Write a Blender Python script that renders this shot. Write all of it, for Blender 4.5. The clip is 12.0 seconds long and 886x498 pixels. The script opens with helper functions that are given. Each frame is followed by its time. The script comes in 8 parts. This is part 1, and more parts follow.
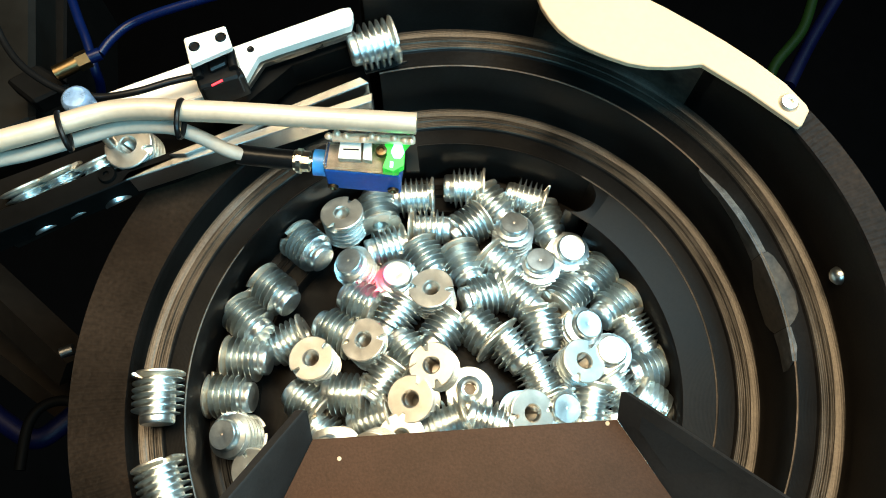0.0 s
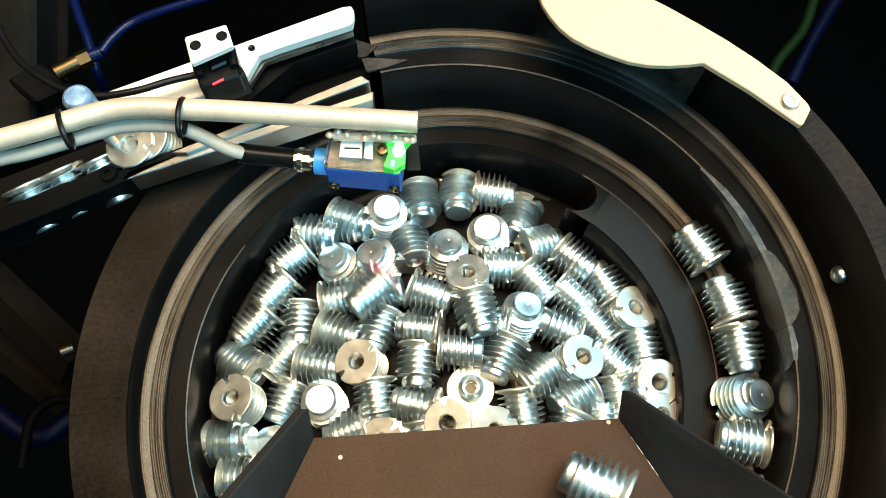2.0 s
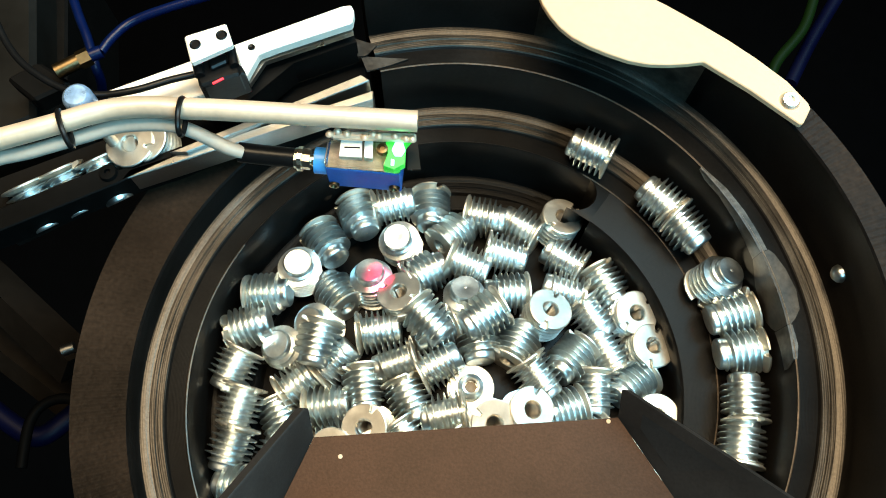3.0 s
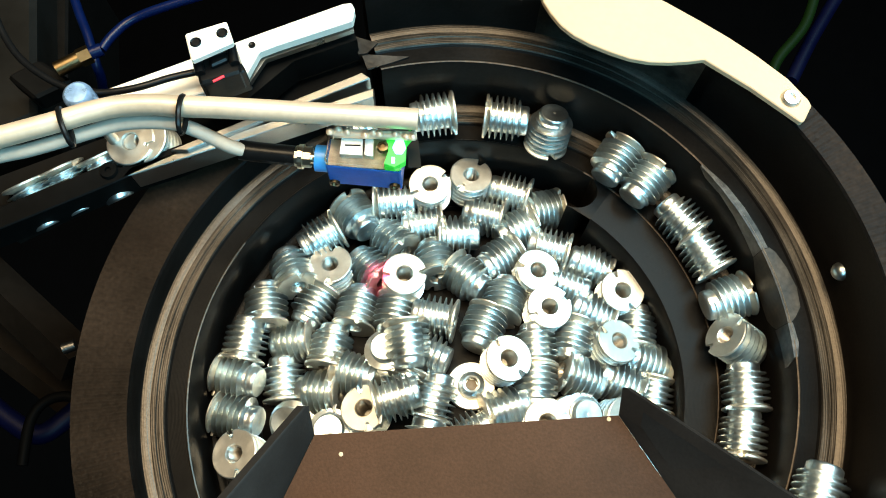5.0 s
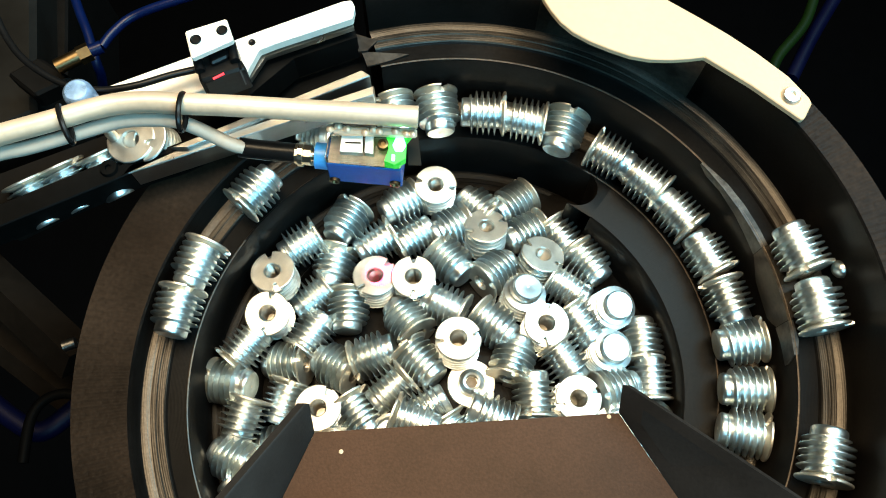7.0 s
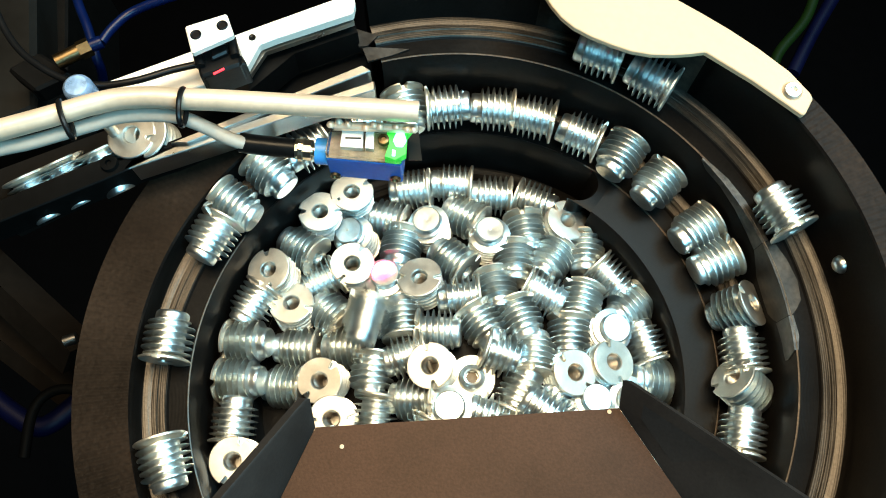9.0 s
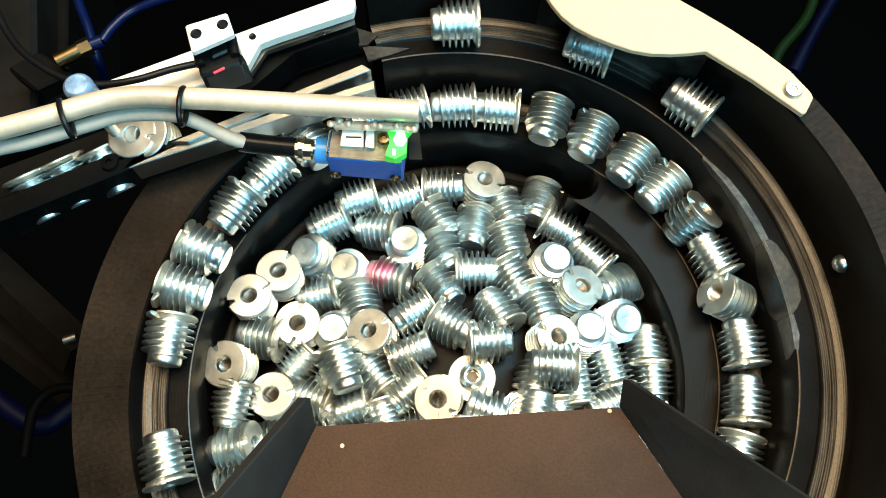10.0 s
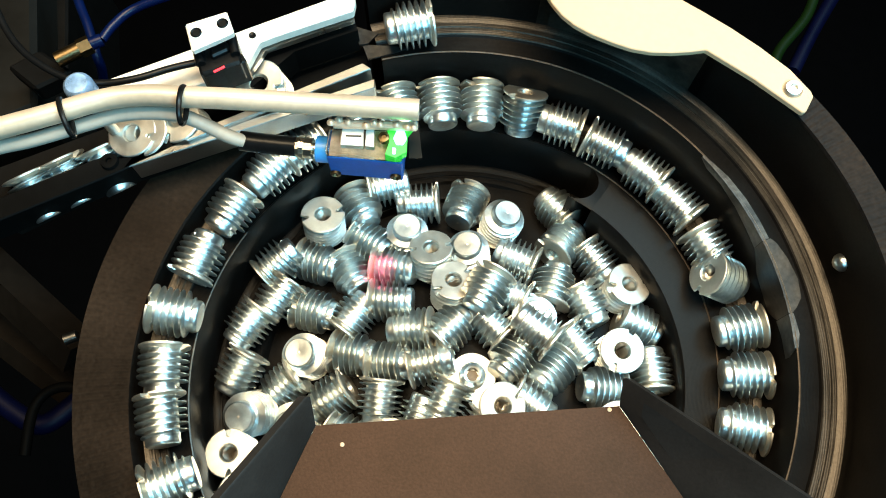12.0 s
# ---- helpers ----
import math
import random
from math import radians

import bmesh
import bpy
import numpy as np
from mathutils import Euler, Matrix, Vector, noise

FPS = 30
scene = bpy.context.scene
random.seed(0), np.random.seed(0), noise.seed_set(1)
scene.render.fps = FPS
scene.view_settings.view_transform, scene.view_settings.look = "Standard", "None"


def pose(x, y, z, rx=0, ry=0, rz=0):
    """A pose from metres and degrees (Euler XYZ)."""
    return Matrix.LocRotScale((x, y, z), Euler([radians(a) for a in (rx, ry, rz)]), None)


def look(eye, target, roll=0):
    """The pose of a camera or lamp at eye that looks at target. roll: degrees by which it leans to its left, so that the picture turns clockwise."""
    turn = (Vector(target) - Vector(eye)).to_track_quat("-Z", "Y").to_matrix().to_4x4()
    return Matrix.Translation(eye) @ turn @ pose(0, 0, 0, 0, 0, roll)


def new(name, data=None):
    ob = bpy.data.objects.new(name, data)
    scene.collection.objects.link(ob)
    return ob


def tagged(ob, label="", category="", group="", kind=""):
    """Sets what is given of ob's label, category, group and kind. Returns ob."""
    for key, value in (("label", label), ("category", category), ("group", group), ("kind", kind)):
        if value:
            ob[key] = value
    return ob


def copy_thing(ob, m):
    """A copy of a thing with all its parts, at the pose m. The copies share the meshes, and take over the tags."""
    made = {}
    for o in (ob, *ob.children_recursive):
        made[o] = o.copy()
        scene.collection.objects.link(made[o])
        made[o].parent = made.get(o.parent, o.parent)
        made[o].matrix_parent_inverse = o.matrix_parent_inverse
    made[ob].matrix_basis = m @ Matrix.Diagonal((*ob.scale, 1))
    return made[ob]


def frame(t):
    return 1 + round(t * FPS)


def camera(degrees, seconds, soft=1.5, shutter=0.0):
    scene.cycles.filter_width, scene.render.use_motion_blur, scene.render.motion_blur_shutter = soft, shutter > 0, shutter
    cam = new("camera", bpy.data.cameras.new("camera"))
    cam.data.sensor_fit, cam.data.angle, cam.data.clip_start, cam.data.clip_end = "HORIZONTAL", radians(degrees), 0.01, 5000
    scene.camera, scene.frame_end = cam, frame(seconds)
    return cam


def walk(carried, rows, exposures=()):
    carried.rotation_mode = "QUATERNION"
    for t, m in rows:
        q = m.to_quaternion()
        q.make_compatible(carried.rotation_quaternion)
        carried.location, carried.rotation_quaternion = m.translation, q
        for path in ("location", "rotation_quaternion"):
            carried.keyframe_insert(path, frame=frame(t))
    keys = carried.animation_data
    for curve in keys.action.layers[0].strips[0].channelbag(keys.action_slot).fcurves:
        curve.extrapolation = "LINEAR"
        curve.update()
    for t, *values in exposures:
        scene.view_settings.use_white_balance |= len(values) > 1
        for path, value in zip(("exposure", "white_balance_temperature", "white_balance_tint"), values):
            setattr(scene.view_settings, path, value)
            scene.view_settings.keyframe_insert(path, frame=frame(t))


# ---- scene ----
cam = camera(56.6, 12.0, soft=1.0, shutter=0.2)

# the phone stands over the bowl and tips down by about one degree on the way
EYE = Vector((-0.0116, -0.0499, 0.2939))
BASE = look(EYE, EYE + Vector((0, math.sin(0.3384), -math.cos(0.3384))), 2.62)
DRIFT = [(0, 0, -0.02), (0.5, 0, 0), (1, 0.04, 0.047), (1.5, 0.05, 0.07), (2, 0.075, 0.065), (2.5, 0.07, 0.085), (3, 0.07, 0.12),
         (4, 0.09, 0.19), (5, 0.11, 0.27), (5.5, 0.118, 0.315), (6, 0.118, 0.36), (6.5, 0.118, 0.43), (7, 0.12, 0.44), (8, 0.14, 0.6),
         (9, 0.157, 0.767), (9.5, 0.177, 0.826), (10, 0.177, 0.826), (10.5, 0.177, 0.83), (11, 0.185, 0.834), (11.5, 0.19, 0.866), (12, 0.18, 0.905)]
walk(cam, [(t, BASE @ pose(0, 0, 0, -down, left, 0)) for t, left, down in DRIFT], exposures=[(0, -0.03, 6850, 14), (12, -0.03, 6850, 14)])

# ---- light ----
world = bpy.data.worlds.new("dim_workshop")
world.use_nodes = True
world.node_tree.nodes["Background"].inputs[0].default_value = (0.5, 0.6, 0.8, 1)
world.node_tree.nodes["Background"].inputs[1].default_value = 0.004
scene.world = world


def area_lamp(name, eye, target, size_x, size_y, watts, colour):
    data = bpy.data.lights.new(name, "AREA")
    data.shape, data.size, data.size_y, data.energy, data.color = "RECTANGLE", size_x, size_y, watts, colour
    ob = new(name, data)
    ob.matrix_world = look(eye, target)
    return ob


warm = area_lamp("ceiling_lamp_warm", (-0.02, 0.19, 0.95), (0, 0.02, 0), 0.60, 0.46, 17, (1.0, 0.82, 0.52))
warm.matrix_world = pose(-0.02, 0.19, 0.95, 0, 0, 0)
# two cool lights added out of view to tint the metal blue
area_lamp("window_light_cool", (0.34, -0.44, 0.72), (0.05, 0.06, 0.02), 0.50, 0.40, 10, (0.26, 0.74, 1.0))
area_lamp("ceiling_lamp_cool", (0.42, 0.36, 0.88), (0.02, 0.02, 0), 0.36, 0.46, 11, (0.34, 0.78, 1.0))

# ---- materials ----


def material(name, colour, rough=0.5, metal=0.0, grain=0.25, scale=400.0, bump=0.1, stain=0.3, stain_scale=40.0, stretch=(1, 1, 1), spec=0.5, per_object=0.0, turned_by="", turns=0.0):
    """A surface with fine grain, larger stains and a little relief."""
    m = bpy.data.materials.new(name)
    m.use_nodes = True
    nodes, links = m.node_tree.nodes, m.node_tree.links
    shader = nodes["Principled BSDF"]
    shader.inputs["Metallic"].default_value = metal
    shader.inputs["Specular IOR Level"].default_value = spec
    where = nodes.new("ShaderNodeTexCoord")
    mapping = nodes.new("ShaderNodeMapping")
    mapping.inputs["Scale"].default_value = stretch
    links.new(where.outputs["Object"], mapping.inputs["Vector"])
    fine = nodes.new("ShaderNodeTexNoise")
    fine.inputs["Scale"].default_value, fine.inputs["Detail"].default_value = scale, 6
    links.new(mapping.outputs[0], fine.inputs["Vector"])
    large = nodes.new("ShaderNodeTexNoise")
    large.inputs["Scale"].default_value, large.inputs["Detail"].default_value = stain_scale, 4
    links.new(where.outputs["Object"], large.inputs["Vector"])

    def blend(value, low, high):
        ramp = nodes.new("ShaderNodeMapRange")
        ramp.inputs["From Min"].default_value, ramp.inputs["From Max"].default_value = 0.25, 0.75
        ramp.inputs["To Min"].default_value, ramp.inputs["To Max"].default_value = low, high
        links.new(value, ramp.inputs["Value"])
        return ramp.outputs[0]

    product = nodes.new("ShaderNodeMath")
    product.operation = "MULTIPLY"
    links.new(blend(fine.outputs["Fac"], 1 - grain, 1 + grain), product.inputs[0])
    links.new(blend(large.outputs["Fac"], 1 - stain, 1 + stain), product.inputs[1])
    factor = product.outputs[0]
    if per_object:
        info = nodes.new("ShaderNodeObjectInfo")
        each = nodes.new("ShaderNodeMapRange")
        each.inputs["To Min"].default_value, each.inputs["To Max"].default_value = 1 - per_object, 1 + per_object
        links.new(info.outputs["Random"], each.inputs["Value"])
        second = nodes.new("ShaderNodeMath")
        second.operation = "MULTIPLY"
        links.new(factor, second.inputs[0])
        links.new(each.outputs[0], second.inputs[1])
        factor = second.outputs[0]
    tint = nodes.new("ShaderNodeVectorMath")
    tint.operation = "SCALE"
    tint.inputs[0].default_value = colour
    links.new(factor, tint.inputs["Scale"])
    links.new(tint.outputs[0], shader.inputs["Base Color"])
    links.new(blend(large.outputs["Fac"], rough * 0.8, min(1, rough * 1.2)), shader.inputs["Roughness"])
    if bump:
        relief = nodes.new("ShaderNodeBump")
        relief.inputs["Strength"].default_value, relief.inputs["Distance"].default_value = bump, 0.0004
        height = fine.outputs["Fac"]
        if turned_by:
            # tool marks: circles round the axis, or spokes from it
            if turned_by == "circles":
                flat = nodes.new("ShaderNodeVectorMath")
                flat.operation = "MULTIPLY"
                flat.inputs[1].default_value = (1, 1, 0)
                links.new(where.outputs["Object"], flat.inputs[0])
                far = nodes.new("ShaderNodeVectorMath")
                far.operation = "LENGTH"
                links.new(flat.outputs[0], far.inputs[0])
                value = far.outputs["Value"]
            else:
                fan = nodes.new("ShaderNodeTexGradient")
                fan.gradient_type = "RADIAL"
                links.new(where.outputs["Object"], fan.inputs[0])
                value = fan.outputs["Fac"]
            many = nodes.new("ShaderNodeMath")
            many.operation = "MULTIPLY_ADD"
            many.inputs[1].default_value = turns
            links.new(value, many.inputs[0])
            links.new(large.outputs["Fac"], many.inputs[2])
            wave = nodes.new("ShaderNodeMath")
            wave.operation = "SINE"
            links.new(many.outputs[0], wave.inputs[0])
            both = nodes.new("ShaderNodeMath")
            both.operation = "MULTIPLY_ADD"
            both.inputs[1].default_value = 0.35
            links.new(wave.outputs[0], both.inputs[0])
            links.new(height, both.inputs[2])
            height = both.outputs[0]
        links.new(height, relief.inputs["Height"])
        links.new(relief.outputs[0], shader.inputs["Normal"])
    return m


def glowing(name, colour, strength):
    m = bpy.data.materials.new(name)
    m.use_nodes = True
    shader = m.node_tree.nodes["Principled BSDF"]
    shader.inputs["Base Color"].default_value = (*colour, 1)
    shader.inputs["Emission Color"].default_value = (*colour, 1)
    shader.inputs["Emission Strength"].default_value = strength
    return m


def clear(name, colour, rough=0.05):
    m = bpy.data.materials.new(name)
    m.use_nodes = True
    shader = m.node_tree.nodes["Principled BSDF"]
    shader.inputs["Base Color"].default_value = (*colour, 1)
    shader.inputs["Transmission Weight"].default_value, shader.inputs["Roughness"].default_value = 1, rough
    shader.inputs["IOR"].default_value = 1.45
    return m


BOWL_BLACK = material("black_anodised_bowl", (0.0050, 0.0043, 0.0039), 0.36, 0.0, 0.35, 900, 0.05, 0.6, 30, spec=0.07, turned_by="circles", turns=14000)
RING = material("turned_track_ring", (0.048, 0.041, 0.034), 0.42, 0.8, 0.35, 1200, 0.10, 0.6, 60, turned_by="circles", turns=9000)
# the brown paints the blurred warm reflection on the machined rim
RIM = material("machined_rim", (0.0150, 0.0088, 0.0056), 0.45, 0.0, 0.35, 700, 0.35, 0.7, 30, spec=0.06, turned_by="spokes", turns=2200)
# lighter brown that paints the thin highlight along the lips
LIP_HIGHLIGHT = material("lip_edge_highlight", (0.060, 0.043, 0.030), 0.4, 0.5, 0.5, 900, 0.1, 0.7, 60)
POCKET_WORN = material("worn_pocket_metal", (0.042, 0.040, 0.038), 0.42, 0.4, 0.6, 500, 0.2, 0.9, 140, spec=0.25)
WORN = material("worn_bare_metal", (0.020, 0.0195, 0.019), 0.4, 0.5, 0.5, 500, 0.3, 0.6, 140)
# one zinc plating twice: cool and warm reflections tint the base colours
ZINC_COOL_LIT = material("cool_lit_zinc_plate", (0.68, 0.73, 0.73), 0.34, 1.0, 0.10, 700, 0.10, 0.2, 150, per_object=0.12)
ZINC_WARM_LIT = material("warm_lit_zinc_plate", (0.78, 0.74, 0.66), 0.44, 1.0, 0.06, 700, 0.07, 0.08, 200)
CREAM = material("cream_painted_plate", (0.60, 0.40, 0.25), 0.5, 0.0, 0.03, 500, 0.03, 0.05, 30, spec=0.25)
TRAY = material("brown_grey_tray_steel", (0.040, 0.0185, 0.0105), 0.42, 0.15, 0.2, 1500, 0.08, 0.55, 22, spec=0.08)
FLANGE_DARK = material("brown_grey_folded_steel", (0.020, 0.0170, 0.0155), 0.42, 0.1, 0.2, 1200, 0.1, 0.35, 40, spec=0.35)
STEEL = material("brushed_stainless_steel", (0.36, 0.35, 0.33), 0.32, 1.0, 0.15, 500, 0.1, 0.2, 60, (1, 12, 12))
ROD = material("warm_stainless_rod", (0.78, 0.60, 0.44), 0.40, 0.45, 0.06, 600, 0.04, 0.2, 60)
WHITE_ALU = material("white_anodised_rail", (0.85, 0.78, 0.69), 0.45, 0.0, 0.05, 500, 0.05, 0.06, 60)
CABLE_GREY = material("grey_cable_sheath", (0.42, 0.37, 0.31), 0.5, 0, 0.06, 600, 0.05, 0.1, 60)
BLACK_PLASTIC = material("black_plastic", (0.005, 0.005, 0.0052), 0.32, 0, 0.2, 600, 0.1, 0.2, 60, spec=0.16)
BLUE_CASE = material("blue_sensor_case", (0.004, 0.1, 0.4), 0.45, 0, 0.1, 900, 0.04, 0.12, 80, spec=0.15)
BLUE_HOSE = material("blue_air_hose", (0.0008, 0.005, 0.034), 0.32, 0, 0.1, 300, 0.03, 0.15, 60, spec=0.2)
BRASS = material("brass", (0.13, 0.09, 0.045), 0.38, 1, 0.15, 600, 0.06, 0.25, 80)
NICKEL = material("nickel_plated_nut", (0.75, 0.68, 0.55), 0.28, 1, 0.08, 600, 0.05, 0.15, 80)
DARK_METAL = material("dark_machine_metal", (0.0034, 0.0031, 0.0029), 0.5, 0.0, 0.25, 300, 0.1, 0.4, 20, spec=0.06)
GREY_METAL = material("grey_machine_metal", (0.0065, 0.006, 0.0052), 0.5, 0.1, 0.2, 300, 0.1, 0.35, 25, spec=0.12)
# the unlit room's darkness is put into this near-black colour
UNLIT_ROOM = material("unlit_room_black", (0.0012, 0.0012, 0.0015), 0.8, 0, 0.2, 30, 0.05, 0.3, 4, spec=0.05)
CAP_BLUE = material("blue_tinted_steel", (0.30, 0.47, 0.72), 0.3, 0.5, 0.15, 500, 0.05, 0.3, 250)
BLUE_LIGHT = material("light_blue_plastic", (0.03, 0.25, 0.62), 0.4, 0, 0.08, 600, 0.05, 0.1, 80)
# green and blue sheaths darkened: the deep background's dimness is in the colour
GREEN_WIRE = material("green_cable_sheath", (0.0022, 0.009, 0.001), 0.5, 0, 0.1, 300, 0.05, 0.2, 40, spec=0.1)
BLUE_DIMMED = material("dimmed_blue_sheath", (0.0004, 0.001, 0.01), 0.5, 0, 0.1, 300, 0.05, 0.2, 40, spec=0.1)
# duller zinc: the shade inside the deep bore is put into the colour
BORE_SHADED = material("shaded_bore", (0.52, 0.48, 0.42), 0.4, 1.0, 0.1, 600, 0.05, 0.2, 150)
BEIGE_BOARD = material("beige_circuit_board", (0.5, 0.36, 0.26), 0.5, 0, 0.2, 500, 0.1, 0.3, 300)
# browner than the black bowl round it
POCKET_BROWN = material("brown_pocket_metal", (0.034, 0.027, 0.021), 0.4, 0.2, 0.4, 600, 0.1, 0.7, 120, spec=0.2)
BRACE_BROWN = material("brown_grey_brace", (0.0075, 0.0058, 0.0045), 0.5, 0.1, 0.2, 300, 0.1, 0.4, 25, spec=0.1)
CABLE_BLACK = material("black_cable_sheath", (0.001, 0.001, 0.001), 0.6, 0, 0.1, 300, 0.05, 0.2, 40, spec=0.02)
LABEL_WHITE = material("white_label", (0.75, 0.72, 0.66), 0.5, 0, 0.04, 500, 0.02, 0.05, 80)
LENS_CLEAR = clear("clear_sensor_cover", (0.9, 0.88, 0.8))
LED_GREEN = glowing("green_led", (0.25, 1.0, 0.55), 3)
# darker brown than the bolt round it
SOCKET_BROWN = material("brown_socket", (0.09, 0.07, 0.05), 0.5, 0.5, 0.3, 600, 0.1, 0.4, 400)
# weak emission that paints the lamp's light on the lid plastic
LID_GLOW = glowing("green_lid_glow", (0.01, 0.55, 0.05), 0.8)
LED_RED = glowing("red_led", (1.0, 0.03, 0.05), 1.0)

# ---- builders ----


def part(name, bm, mat, parent=None, label="", smooth=False, sharp=38):
    mesh = bpy.data.meshes.new(name)
    bm.normal_update()
    bm.to_mesh(mesh)
    bm.free()
    mesh.materials.append(mat)
    if smooth:
        mesh.polygons.foreach_set("use_smooth", [True] * len(mesh.polygons))
        mesh.set_sharp_from_angle(angle=radians(sharp))
    ob = new(name, mesh)
    ob.parent = parent
    if label:
        tagged(ob, label)
    return ob


def box(sx, sy, sz, m=None, bevel=0.0):
    bm = bmesh.new()
    bmesh.ops.create_cube(bm, size=1, matrix=(m or Matrix()) @ Matrix.Diagonal((sx, sy, sz, 1)))
    if bevel:
        bmesh.ops.bevel(bm, geom=bm.edges[:], offset=bevel, segments=2, affect="EDGES", profile=0.6)
    return bm


def lathe(profile, steps=32, m=None):
    """Turns a profile of (radius, height) round the z axis."""
    bm = bmesh.new()
    rings = [[bm.verts.new((r * math.cos(2 * math.pi * k / steps), r * math.sin(2 * math.pi * k / steps), z)) for k in range(steps)] for r, z in profile]
    for a, b in zip(rings, rings[1:]):
        for k in range(steps):
            bm.faces.new((a[k], a[(k + 1) % steps], b[(k + 1) % steps], b[k]))
    for ring, turned in ((rings[0], True), (rings[-1], False)):
        bm.faces.new(ring[::-1] if turned else ring)
    bmesh.ops.recalc_face_normals(bm, faces=bm.faces[:])
    if m:
        bmesh.ops.transform(bm, matrix=m, verts=bm.verts[:])
    return bm


def tube(points, radius, steps=12, fine=8):
    """A round bar or cable along a smooth line through the points."""
    ps = [Vector(q) for q in points]
    line = []
    for i in range(len(ps) - 1):
        a, b, c, d = ps[max(i - 1, 0)], ps[i], ps[i + 1], ps[min(i + 2, len(ps) - 1)]
        for k in range(fine):
            t = k / fine
            line.append(0.5 * (2 * b + (c - a) * t + (2 * a - 5 * b + 4 * c - d) * t * t + (3 * b - 3 * c + d - a) * t ** 3))
    line.append(ps[-1])
    bm = bmesh.new()
    rings = []
    side = Vector((0, 0, 1))
    for i, q in enumerate(line):
        way = (line[min(i + 1, len(line) - 1)] - line[max(i - 1, 0)]).normalized()
        u = (side - way * side.dot(way)).normalized() if abs(way.z) < 0.98 else way.orthogonal().normalized()
        v = way.cross(u)
        rings.append([bm.verts.new(q + radius * (math.cos(2 * math.pi * k / steps) * u + math.sin(2 * math.pi * k / steps) * v)) for k in range(steps)])
    for a, b in zip(rings, rings[1:]):
        for k in range(steps):
            bm.faces.new((a[k], a[(k + 1) % steps], b[(k + 1) % steps], b[k]))
    bm.faces.new(rings[0][::-1])
    bm.faces.new(rings[-1])
    bmesh.ops.recalc_face_normals(bm, faces=bm.faces[:])
    return bm


def slab(outline, z0, z1, bevel=0.0):
    """A plate from its outline seen from above."""
    bm = bmesh.new()
    face = bm.faces.new([bm.verts.new((x, y, z0)) for x, y in outline])
    top = bmesh.ops.extrude_face_region(bm, geom=[face])
    bmesh.ops.translate(bm, vec=(0, 0, z1 - z0), verts=[v for v in top["geom"] if isinstance(v, bmesh.types.BMVert)])
    bmesh.ops.recalc_face_normals(bm, faces=bm.faces[:])
    if bevel:
        bmesh.ops.bevel(bm, geom=bm.edges[:], offset=bevel, segments=1, affect="EDGES")
    return bm


def strip(rows):
    """A sheet through rows of points."""
    bm = bmesh.new()
    made = [[bm.verts.new(q) for q in row] for row in rows]
    for a, b in zip(made, made[1:]):
        for k in range(len(a) - 1):
            bm.faces.new((a[k], b[k], b[k + 1], a[k + 1]))
    bm.normal_update()
    if sum(f.normal.z * f.calc_area() for f in bm.faces) < 0:
        bmesh.ops.reverse_faces(bm, faces=bm.faces[:])
    return bm


def thing(name, label, category, m=None, group="", kind=""):
    ob = new(name)
    ob.empty_display_size = 0.005
    if m:
        ob.matrix_basis = m
    return tagged(ob, label, category, group, kind)


# ---- the spiral bowl ----
# the angle goes on counting from lap to lap; the track starts in the pool at START and leaves at EXIT
START, EXIT, RIM_R = -302, 470, 0.127
LEDGE_A = 64


def lip_r(a):
    return 0.0854 + 0.0154 * a / 360


def track_z(a):
    return 0.0106 + 0.029 * a / 360


def at(r, a, z):
    return Vector((r * math.cos(radians(a)), r * math.sin(radians(a)), z))


POOL_EDGE_R, POOL_EDGE_Z, POOL_MID_Z = 0.0735, -0.0125, 0.002


def pool_z(r):
    return POOL_MID_Z + (POOL_EDGE_Z - POOL_MID_Z) * min(1, r / POOL_EDGE_R)


def rim_z(a):
    """The outer wall's top: high beside the last lap, low past the outlet."""
    if a < 250:
        return 0.034
    return 0.034 + 0.037 * min(1, (a - 250) / 60)


